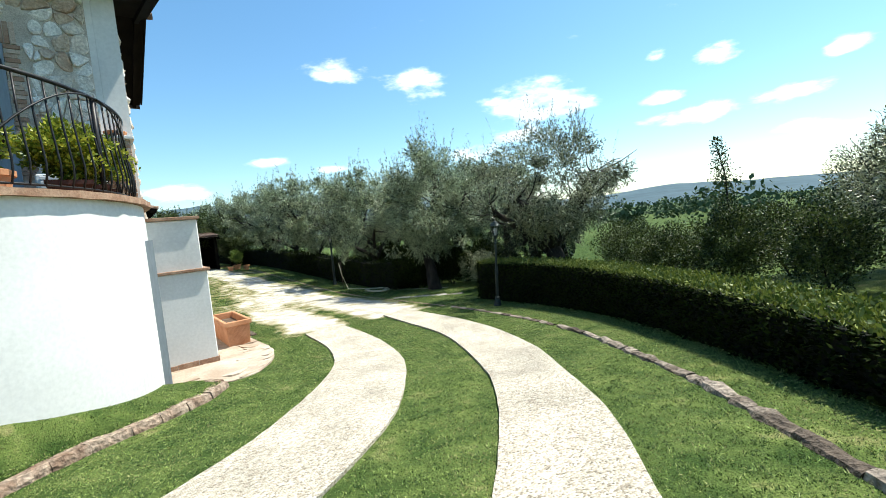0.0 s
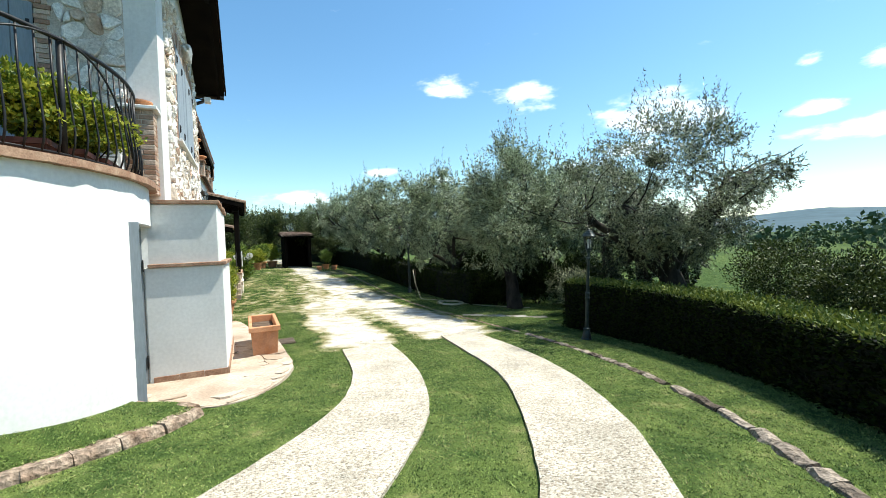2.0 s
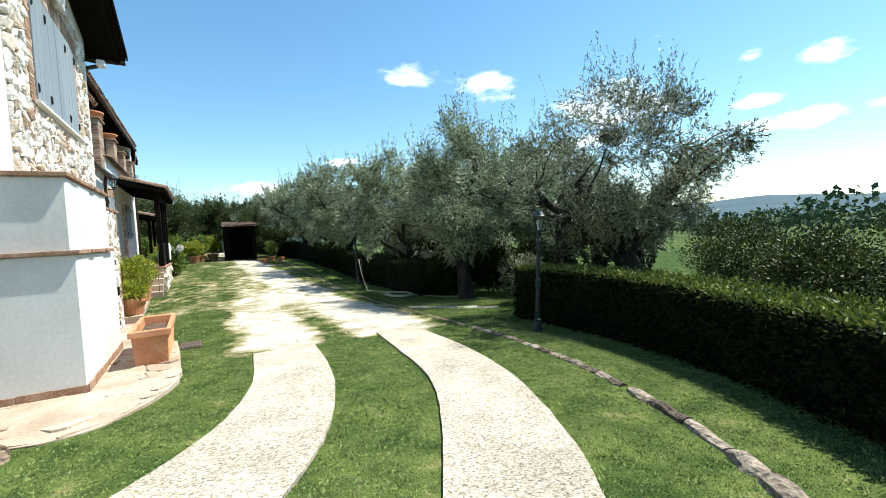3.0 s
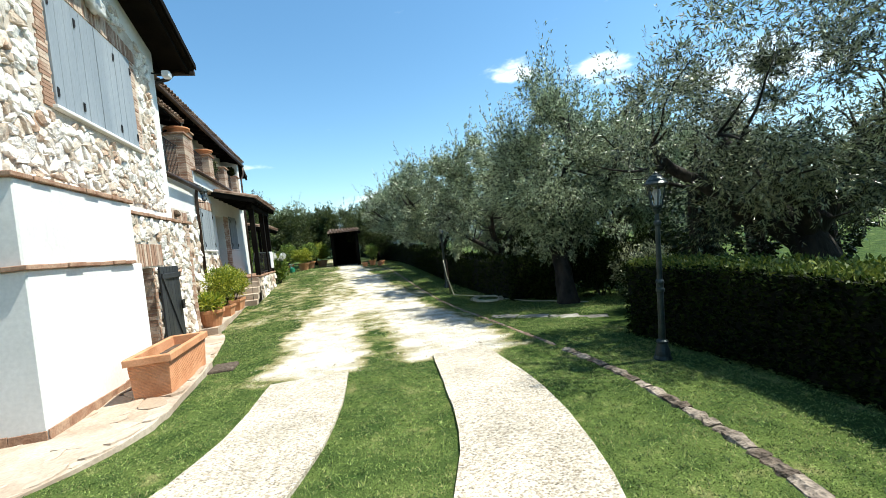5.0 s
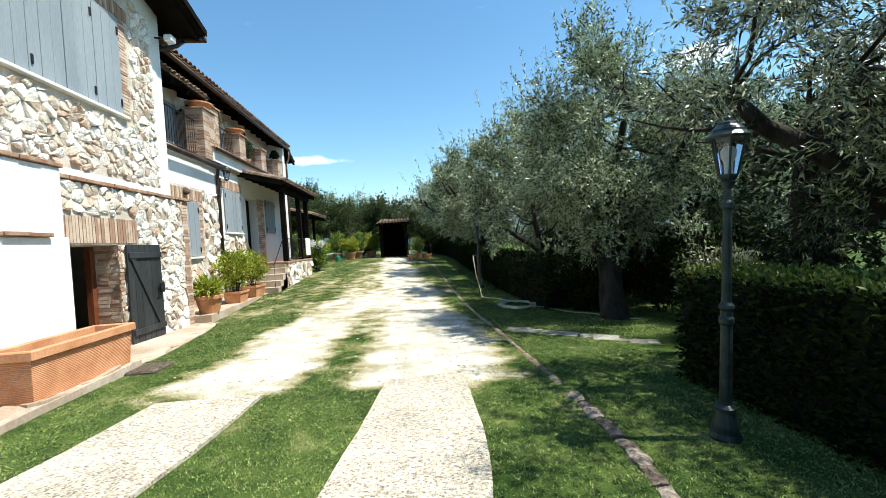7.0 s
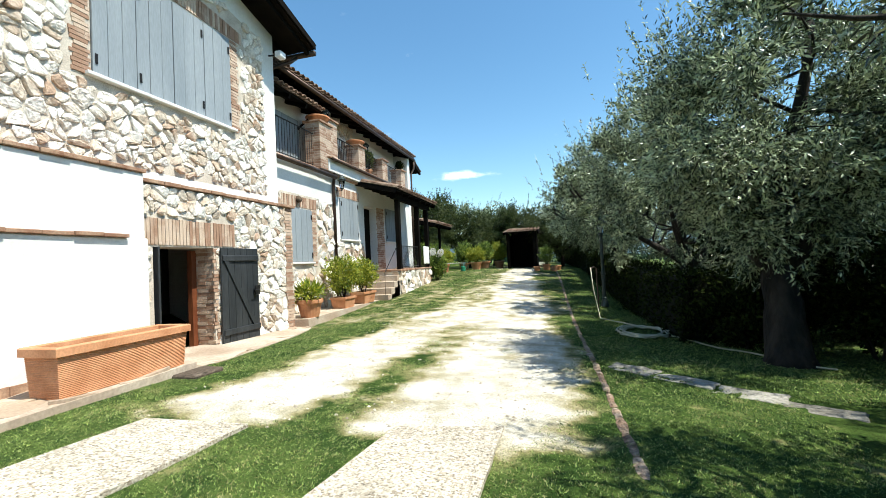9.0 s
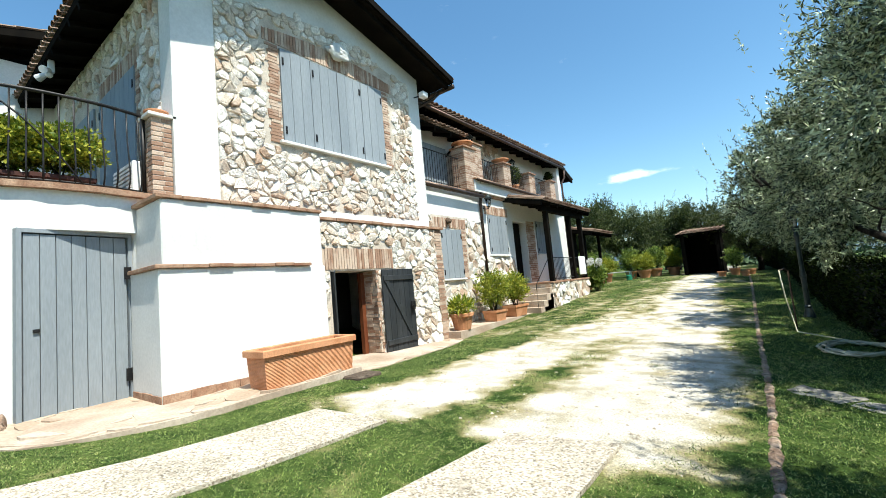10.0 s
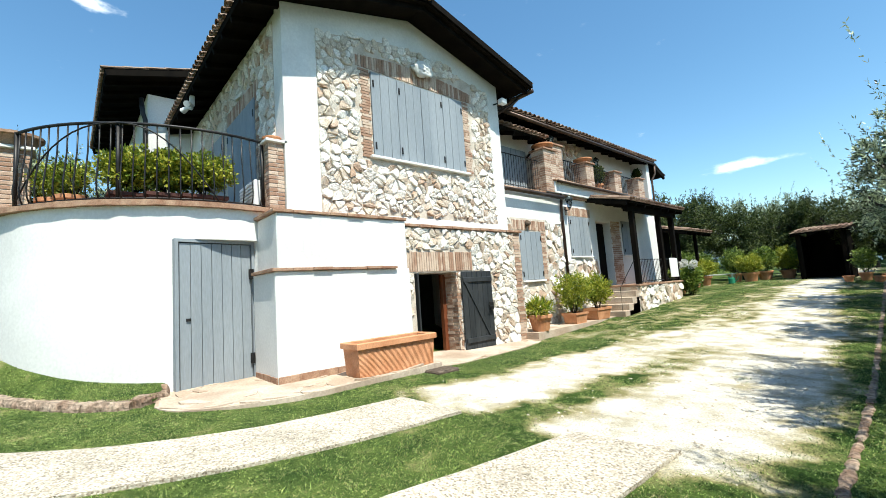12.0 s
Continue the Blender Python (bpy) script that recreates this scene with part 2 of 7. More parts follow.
def aggregate(m):
    """Washed concrete: pale pebbles of mixed colour set in lighter cement."""
    n, l = m.node_tree.nodes, m.node_tree.links
    b = n["Principled BSDF"]
    b.inputs["Roughness"].default_value, b.inputs["Specular IOR Level"].default_value = 0.9, 0.2
    geo, vor, big = n.new("ShaderNodeNewGeometry"), n.new("ShaderNodeTexVoronoi"), n.new("ShaderNodeTexNoise")
    vor.inputs["Scale"].default_value, big.inputs["Scale"].default_value, big.inputs["Detail"].default_value = 70.0, 1.6, 7
    l.new(geo.outputs["Position"], vor.inputs["Vector"])
    l.new(geo.outputs["Position"], big.inputs["Vector"])
    sep = n.new("ShaderNodeSeparateColor")
    l.new(vor.outputs["Color"], sep.inputs["Color"])
    ramp = n.new("ShaderNodeValToRGB")
    r = ramp.color_ramp
    r.elements[0].position, r.elements[0].color = 0.0, (0.15, 0.125, 0.095, 1)
    r.elements[1].position, r.elements[1].color = 1.0, (0.64, 0.595, 0.50, 1)
    for pos, col in ((0.14, (0.28, 0.23, 0.17, 1)), (0.4, (0.40, 0.34, 0.26, 1)), (0.7, (0.51, 0.455, 0.37, 1))):
        r.elements.new(pos).color = col
    l.new(sep.outputs["Red"], ramp.inputs["Fac"])
    edge = n.new("ShaderNodeMapRange")
    edge.inputs["From Min"].default_value, edge.inputs["From Max"].default_value = 0.5, 1.0
    l.new(vor.outputs["Distance"], edge.inputs["Value"])
    mix = n.new("ShaderNodeMix")
    mix.data_type = "RGBA"
    mix.inputs["B"].default_value = (0.53, 0.49, 0.41, 1)
    l.new(edge.outputs["Result"], mix.inputs["Factor"])
    l.new(ramp.outputs["Color"], mix.inputs["A"])
    tone = n.new("ShaderNodeMapRange")
    tone.inputs["From Min"].default_value, tone.inputs["From Max"].default_value = 0.3, 0.7
    tone.inputs["To Min"].default_value, tone.inputs["To Max"].default_value = 0.72, 1.14
    l.new(big.outputs["Fac"], tone.inputs["Value"])
    mul = n.new("ShaderNodeVectorMath")
    mul.operation = "SCALE"
    l.new(mix.outputs["Result"], mul.inputs[0])
    l.new(tone.outputs["Result"], mul.inputs["Scale"])
    l.new(mul.outputs["Vector"], b.inputs["Base Color"])
    bp = n.new("ShaderNodeBump")
    bp.invert = True
    bp.inputs["Strength"].default_value, bp.inputs["Distance"].default_value = 0.8, 0.008
    l.new(vor.outputs["Distance"], bp.inputs["Height"])
    l.new(bp.outputs["Normal"], b.inputs["Normal"])


aggregate(CONCRETE)
GLASS = bpy.data.materials.new("clear_glass")
GLASS.use_nodes = True
GLASS.node_tree.nodes["Principled BSDF"].inputs["Transmission Weight"].default_value = 1.0
GLASS.node_tree.nodes["Principled BSDF"].inputs["Roughness"].default_value = 0.05


# ground material: lawn, with worn gravel where the attribute "worn" is high
def ground_material():
    m = bpy.data.materials.new("lawn_and_gravel")
    m.use_nodes = True
    n, l = m.node_tree.nodes, m.node_tree.links
    b = n["Principled BSDF"]
    b.inputs["Roughness"].default_value, b.inputs["Specular IOR Level"].default_value = 0.95, 0.1
    geo, att = n.new("ShaderNodeNewGeometry"), n.new("ShaderNodeAttribute")
    att.attribute_name = "worn"

    def noise_at(scale, detail):
        t = n.new("ShaderNodeTexNoise")
        t.inputs["Scale"].default_value, t.inputs["Detail"].default_value = scale, detail
        l.new(geo.outputs["Position"], t.inputs["Vector"])
        return t.outputs["Fac"]

    def two(fac, a, c, lo=0.35, hi=0.65):
        r = n.new("ShaderNodeValToRGB")
        r.color_ramp.elements[0].position, r.color_ramp.elements[0].color = lo, (*a, 1)
        r.color_ramp.elements[1].position, r.color_ramp.elements[1].color = hi, (*c, 1)
        l.new(fac, r.inputs["Fac"])
        return r.outputs["Color"]

    big, mid, fine = noise_at(0.35, 4), noise_at(3.0, 6), noise_at(75.0, 3)
    grass = two(mid, (0.031, 0.06, 0.014), (0.098, 0.138, 0.038))
    fields = noise_at(0.03, 3)
    patch = two(fields, (0.62, 0.7, 0.5), (1.25, 1.15, 1.1), 0.4, 0.6)
    tint = n.new("ShaderNodeMix")
    tint.data_type, tint.blend_type = "RGBA", "MULTIPLY"
    tint.inputs["Factor"].default_value = 1.0
    l.new(grass, tint.inputs["A"])
    l.new(patch, tint.inputs["B"])
    grass = tint.outputs["Result"]
    gravel = two(mid, (0.42, 0.38, 0.30), (0.62, 0.58, 0.50))
    shift = n.new("ShaderNodeMath")
    shift.operation = "MULTIPLY_ADD"
    l.new(mid, shift.inputs[0])
    shift.inputs[1].default_value = 1.5
    l.new(att.outputs["Fac"], shift.inputs[2])
    edge = n.new("ShaderNodeMapRange")
    edge.inputs["From Min"].default_value, edge.inputs["From Max"].default_value = 1.12, 1.6
    l.new(shift.outputs[0], edge.inputs["Value"])
    dry = n.new("ShaderNodeMapRange")
    dry.inputs["From Min"].default_value, dry.inputs["From Max"].default_value = 0.92, 1.2
    l.new(shift.outputs[0], dry.inputs["Value"])
    straw = n.new("ShaderNodeMix")
    straw.data_type = "RGBA"
    straw.inputs["B"].default_value = (0.27, 0.23, 0.11, 1)
    l.new(dry.outputs["Result"], straw.inputs["Factor"])
    l.new(grass, straw.inputs["A"])
    mix = n.new("ShaderNodeMix")
    mix.data_type = "RGBA"
    l.new(edge.outputs["Result"], mix.inputs["Factor"])
    l.new(straw.outputs["Result"], mix.inputs["A"])
    l.new(gravel, mix.inputs["B"])
    mr = n.new("ShaderNodeMapRange")
    mr.inputs["From Min"].default_value, mr.inputs["From Max"].default_value = 0.3, 0.7
    mr.inputs["To Min"].default_value, mr.inputs["To Max"].default_value = 0.5, 1.35
    l.new(fine, mr.inputs["Value"])
    mul = n.new("ShaderNodeVectorMath")
    mul.operation = "SCALE"
    l.new(mix.outputs["Result"], mul.inputs[0])
    l.new(mr.outputs["Result"], mul.inputs["Scale"])
    l.new(mul.outputs["Vector"], b.inputs["Base Color"])
    bp = n.new("ShaderNodeBump")
    bp.inputs["Strength"].default_value, bp.inputs["Distance"].default_value = 0.7, 0.02
    l.new(fine, bp.inputs["Height"])
    l.new(bp.outputs["Normal"], b.inputs["Normal"])
    return m


# mesh helpers
def thing(name, label, category, at=(0, 0, 0), group="", kind=""):
    ob = new(name)
    ob.location = at
    ob.empty_display_size = 0.2
    return tagged(ob, label, category, group, kind)


def under(ob, parent):
    if parent is not None:
        ob.parent = parent
        ob.matrix_parent_inverse = Matrix.Translation(-parent.location) if parent.type == "EMPTY" else Matrix.Identity(4)
    return ob


def part(name, bm, material, parent=None, label="", smooth=False):
    bmesh.ops.recalc_face_normals(bm, faces=bm.faces)
    me = bpy.data.meshes.new(name)
    bm.to_mesh(me)
    bm.free()
    me.materials.append(material)
    if smooth:
        for p in me.polygons:
            p.use_smooth = True
    ob = new(name, me)
    if label:
        ob["label"] = label
    return under(ob, parent)


def raw(name, verts, faces, material, parent=None, label="", smooth=False):
    me = bpy.data.meshes.new(name)
    me.from_pydata([tuple(v) for v in verts], [], [tuple(f) for f in faces])
    me.materials.append(material)
    if smooth:
        for p in me.polygons:
            p.use_smooth = True
    ob = new(name, me)
    if label:
        ob["label"] = label
    return under(ob, parent)


def box(bm, x0, x1, y0, y1, z0, z1, bevel=0.0):
    made = bmesh.ops.create_cube(bm, size=1, matrix=Matrix.LocRotScale(((x0 + x1) / 2, (y0 + y1) / 2, (z0 + z1) / 2), None, (abs(x1 - x0), abs(y1 - y0), abs(z1 - z0))))
    if bevel:
        edges = {e for v in made["verts"] for e in v.link_edges}
        bmesh.ops.bevel(bm, geom=list(edges), offset=bevel, segments=1, affect="EDGES")
    return made["verts"]


def boxpart(name, x0, x1, y0, y1, z0, z1, material, parent=None, label="", bevel=0.008):
    bm = bmesh.new()
    box(bm, x0, x1, y0, y1, z0, z1, bevel)
    return part(name, bm, material, parent, label)


def tube(bm, points, radii, sides=8, closed=True):
    """A tapered tube along points."""
    rings = []
    pts = [Vector(p) for p in points]
    for i, p in enumerate(pts):
        d = (pts[min(i + 1, len(pts) - 1)] - pts[max(i - 1, 0)]).normalized()
        a = d.cross(Vector((0.3, 0.9, 0.2)) if abs(d.z) > 0.9 else Vector((0, 0, 1))).normalized()
        c = d.cross(a)
        r = radii[i] if hasattr(radii, "__len__") else radii
        rings.append([bm.verts.new(p + (a * math.cos(k * math.tau / sides) + c * math.sin(k * math.tau / sides)) * r) for k in range(sides)])
    for r0, r1 in zip(rings, rings[1:]):
        for k in range(sides):
            bm.faces.new((r0[k], r0[(k + 1) % sides], r1[(k + 1) % sides], r1[k]))
    if closed:
        bm.faces.new(rings[0])
        bm.faces.new(rings[-1][::-1])


def lathe(bm, profile, at=(0, 0, 0), sides=20, square=0.0):
    """A turned shape from (radius, z) pairs."""
    rings = []
    for r, z in profile:
        ring = []
        for k in range(sides):
            a = k * math.tau / sides
            ring.append(bm.verts.new((at[0] + r * math.cos(a), at[1] + r * math.sin(a), at[2] + z)))
        rings.append(ring)
    for r0, r1 in zip(rings, rings[1:]):
        for k in range(sides):
            bm.faces.new((r0[k], r0[(k + 1) % sides], r1[(k + 1) % sides], r1[k]))
    bm.faces.new(rings[0])
    bm.faces.new(rings[-1][::-1])


def wall_with_holes(name, u0, u1, z0, z1, holes, plane, thick, material, parent=None, label="", axis="x"):
    """A wall sheet of real thickness: u runs along it, holes are (u0, u1, z0, z1); it goes from plane back by thick."""
    us = sorted({u0, u1, *[h[0] for h in holes], *[h[1] for h in holes]})
    zs = sorted({z0, z1, *[h[2] for h in holes], *[h[3] for h in holes]})
    bm = bmesh.new()

    def solid(i, j):
        if not (0 <= i < len(us) - 1 and 0 <= j < len(zs) - 1):
            return False
        u, z = (us[i] + us[i + 1]) / 2, (zs[j] + zs[j + 1]) / 2
        return not any(h[0] < u < h[1] and h[2] < z < h[3] for h in holes)

    cache = {}

    def v(i, j, k):
        if (i, j, k) not in cache:
            d = plane - k * thick
            cache[(i, j, k)] = bm.verts.new((d, us[i], zs[j]) if axis == "x" else (us[i], d, zs[j]))
        return cache[(i, j, k)]

    for i in range(len(us) - 1):
        for j in range(len(zs) - 1):
            if not solid(i, j):
                continue
            for k in (0, 1):
                bm.faces.new((v(i, j, k), v(i + 1, j, k), v(i + 1, j + 1, k), v(i, j + 1, k)))
            for (di, dj, a, c) in ((-1, 0, (i, j), (i, j + 1)), (1, 0, (i + 1, j), (i + 1, j + 1)), (0, -1, (i, j), (i + 1, j)), (0, 1, (i, j + 1), (i + 1, j + 1))):
                if not solid(i + di, j + dj):
                    bm.faces.new((v(*a, 0), v(*c, 0), v(*c, 1), v(*a, 1)))
    return part(name, bm, material, parent, label)


def ground_z(x, y):
    """Height of the ground: it falls along the walk towards the house and rises to the lawn behind the terrace."""
    h = 0.0085 * (1 - y) ** 2 if y < 1 else lerp_line(((1, 0), (5, -0.08), (7, -0.06), (9, 0.02), (11.4, 0.17), (15, 0.4), (20, 0.64), (35, 0.72)), min(y, 35))
    h = min(h, 1.6)
    z = -0.03 - 0.035 * max(-6, min(x, 8)) + h
    if y > 1.5 and x < 1.2:
        z -= 0.09 * min(1.0, (1.2 - x) / 1.2) * min(1.0, (y - 1.5) / 1.5)
    if x < -2.8:
        z += 0.40 * min(-2.8 - x, 2.0) + 0.05 * max(0.0, min(-4.8 - x, 12))
    far = max(0.0, math.hypot(max(x - 12, 0), max(y - 45, 0)) - 0)
    return z - min(far * 0.03, 4.0)


def lerp_line(points, y):
    for (y0, a), (y1, c) in zip(points, points[1:]):
        if y0 <= y <= y1:
            return a + (c - a) * (y - y0) / (y1 - y0)
    return None


def worn(x, y):
    """How far the lawn is worn to gravel, 0 to 1."""
    best = 0.0
    if 0.7 < y < 60:
        lanes = ((((0.7, 2.3), (3, 2.4), (6, 2.4), (9, 2.8), (60, 3.2)), 0.64, 1.0 - 0.55 * min(1.0, max(0.0, (y - 6.0) / 4.0))),
                 (((0.7, 4.22), (3, 4.35), (5, 4.35), (9, 4.1), (15, 3.6), (20.5, 3.5), (60, 3.3)), 0.74, 1.0))
        for line, half, full in lanes:
            best = max(best, full * (1 - max(0.0, abs(x - lerp_line(line, y)) - half * 0.6) / (half * 0.9)))
        between = 0.1 + 0.42 * min(1.0, max(0.0, (y - 2.2) / 2.0))
        best = max(best, between * (1 - 1.4 * max(0.0, abs(x - 3.25) - 1.0)), 0.3 * (1 - 2.0 * max(0.0, abs(x - 5.0) - 0.35)) * min(1.0, max(0.0, (7 - y) / 3)))
        if -0.5 < x < 5.4:
            best = max(best, 0.24 * min(1.0, max(0.0, (y - 4.5) / 3.0)))
        best += 0.42 * noise.noise(Vector((x * 1.1, y * 0.6, 7))) * (best > 0.05)
        best *= min(1, (y - 0.7) / 0.5) * (1 - 0.22 * min(1, max(0, (y - 8) / 8)))
    return max(0.0, min(1.0, best))


def smooth_line(points, step=0.25):
    """Catmull-Rom through the points, sampled about every step."""
    pts = [Vector(p) for p in points]
    pts = [pts[0] * 2 - pts[1]] + pts + [pts[-1] * 2 - pts[-2]]
    out = []
    for i in range(1, len(pts) - 2):
        p0, p1, p2, p3 = pts[i - 1:i + 3]
        n = max(2, int((p2 - p1).length / step))
        for k in range(n):
            t = k / n
            out.append(0.5 * (2 * p1 + (p2 - p0) * t + (2 * p0 - 5 * p1 + 4 * p2 - p3) * t * t + (3 * p1 - p0 - 3 * p2 + p3) * t ** 3))
    out.append(pts[-2])
    return out


# ground: one sheet to the horizon
def spread(lo, hi, step, far):
    core = list(np.arange(lo, hi + step / 2, step))
    left, right, d = [], [], step
    a, c = core[0], core[-1]
    while a > -far or c < far:
        d *= 1.22
        a, c = a - d, c + d
        left.append(a)
        right.append(c)
    return left[::-1] + core + right


gx, gy = spread(-9, 13, 0.2, 2500), spread(-12, 24, 0.2, 2500)
verts = [(x, y, ground_z(x, y)) for y in gy for x in gx]
nx = len(gx)
faces = [(j * nx + i, j * nx + i + 1, (j + 1) * nx + i + 1, (j + 1) * nx + i) for j in range(len(gy) - 1) for i in range(nx - 1)]
ground = tagged(raw("ground", verts, faces, ground_material(), smooth=True), "mown green lawn worn to pale gravel along the drive", "ground", kind="structure")
attr = ground.data.attributes.new("worn", "FLOAT", "POINT")
attr.data.foreach_set("value", [worn(v[0], v[1]) for v in verts])

# the two concrete wheel tracks
LEFT_L = smooth_line([(-4.5, -6.6), (-2.6, -5.6), (-1.14, -4.54), (-0.51, -4.08), (0.2, -3.36), (0.94, -2.45), (1.36, -1.65), (1.65, -0.6), (1.79, 0.8)])
LEFT_R = smooth_line([(-3.9, -7.7), (-1.9, -6.5), (-0.41, -5.49), (0.03, -5.18), (0.67, -4.63), (1.3, -3.83), (1.95, -2.8), (2.4, -1.5), (2.62, -0.3), (2.72, 0.88)])
RIGHT_L = smooth_line([(-4.0, -8.9), (-2.3, -8.1), (-0.6, -7.05), (0.25, -6.37), (0.97, -5.72), (1.56, -5.1), (2.1, -4.4), (2.93, -2.95), (3.45, -1.7), (3.7, -0.3), (3.88, 1.1)])
RIGHT_R = smooth_line([(-3.4, -10.0), (-1.8, -9.1), (-0.1, -7.9), (0.75, -7.06), (1.22, -6.68), (1.87, -6.04), (2.65, -5.06), (3.3, -4.2), (3.9, -3.1), (4.3, -2.1), (4.62, -0.6), (4.69, 1.28)])


def resample(line, n):
    d = [0.0]
    for a, c in zip(line, line[1:]):
        d.append(d[-1] + (c - a).length)
    out = []
    for k in range(n):
        s = d[-1] * k / (n - 1)
        i = max(0, min(len(line) - 2, next((i for i in range(len(d) - 1) if d[i + 1] >= s), len(line) - 2)))
        out.append(line[i].lerp(line[i + 1], (s - d[i]) / max(1e-6, d[i + 1] - d[i])))
    return out


TRACKS = []


def wheel_track(a, c, label):
    a, c = resample(a, 70), resample(c, 70)
    TRACKS.append([(p.x, p.y) for p in a] + [(p.x, p.y) for p in c[::-1]])
    verts, faces, m = [], [], 8
    rng = random.Random(4)
    for p, q in zip(a, c):
        for k in range(m + 1):
            v = p.lerp(q, k / m)
            j = rng.uniform(-0.004, 0.004) if k in (0, m) else 0
            verts.append((v.x + j, v.y - j, ground_z(v.x, v.y) + 0.03))
        for v in (q, p):
            verts.append((v.x, v.y, ground_z(v.x, v.y) - 0.08))
    w = m + 3
    for i in range(len(a) - 1):
        for k in range(w):
            faces.append((i * w + k, i * w + (k + 1) % w, (i + 1) * w + (k + 1) % w, (i + 1) * w + k))
    faces.append(tuple(range(w)))
    faces.append(tuple((len(a) - 1) * w + k for k in range(w))[::-1])
    ob = raw("path", verts, faces, CONCRETE, smooth=False)
    return tagged(ob, label, "path", "wheel tracks in the lawn", "structure")


wheel_track(LEFT_L, LEFT_R, "pale exposed-aggregate concrete wheel track curving through lawn")
wheel_track(RIGHT_L, RIGHT_R, "pale exposed-aggregate concrete wheel track with a raised edge")

# ------------------------------------------------------------------ the house
MX, LX, SX = -0.74, -0.45, -1.07      # planes of the upper front, the lower front and the long wing
Y0, Y1 = 0.5, 6.15                    # the gabled block
house = thing("house", "white plastered farmhouse with pale rubble stone facing and tiled roofs", "house", (-4, 3, 0), kind="structure")

# gabled block: front with a big shuttered window, open to a room behind
WIN = (2.25, 4.79, 3.87, 5.6)
DOOR = (2.83, 3.95, -0.16, 1.53)
wall_with_holes("wall_front", Y0, Y1, 2.3, 6.1, [WIN], MX, 0.3, PLASTER, house)
bm = bmesh.new()
for x in (MX, MX - 0.3):
    bm.faces.new([bm.verts.new((x, y, z)) for y, z in ((Y0, 6.101), (Y1, 6.101), (Y1, 6.36), (3.32, 7.1), (Y0, 6.36))])
bmesh.ops.bridge_loops(bm, edges=bm.edges[:])
part("wall_gable", bm, PLASTER, house)
wall_with_holes("wall_lower_front", 2.3, 6.2, -0.5, 2.44, [DOOR], LX, 0.5, MORTAR, house)
SIDE_DOOR, SIDE_WIN = (-3.95, -2.1, 2.7, 5.15), (-5.9, -4.3, 3.3, 5.15)
wall_with_holes("wall_side", -9.0, MX - 0.302, -0.5, 6.3, [SIDE_DOOR, SIDE_WIN], Y0, -0.3, PLASTER, house, axis="y")
wall_with_holes("wall_far_side", -9.0, MX - 0.302, -0.5, 6.3, [], Y1, 0.3, PLASTER, house, axis="y")
boxpart("wall_back", -9.3, -9.0, Y0, Y1, -0.5, 7.0, PLASTER, house)
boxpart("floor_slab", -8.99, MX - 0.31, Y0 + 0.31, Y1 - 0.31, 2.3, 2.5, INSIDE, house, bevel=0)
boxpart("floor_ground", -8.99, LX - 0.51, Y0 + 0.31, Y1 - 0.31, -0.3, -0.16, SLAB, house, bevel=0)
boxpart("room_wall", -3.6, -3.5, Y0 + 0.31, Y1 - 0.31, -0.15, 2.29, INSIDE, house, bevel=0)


# coping course along the foot of the upper front
def coping(name, x0, x1, y0, y1, z0, z1, parent, material=CAP, seed=1):
    """A row of flat tiles with uneven edges."""
    rng = random.Random(seed)
    bm = bmesh.new()
    n = max(1, round((y1 - y0) / 0.3))
    for k in range(n):
        a, c = y0 + (y1 - y0) * k / n, y0 + (y1 - y0) * (k + 1) / n
        j = rng.uniform(-0.012, 0.012)
        box(bm, x0, x1 + j, a + 0.002, c - 0.002, z0 + rng.uniform(-0.004, 0.004), z1 + rng.uniform(-0.006, 0.006), 0.006)
    return part(name, bm, material, parent)


coping("ledge", MX - 0.05, LX + 0.06, 2.42, 6.24, 2.445, 2.5, house, seed=2)


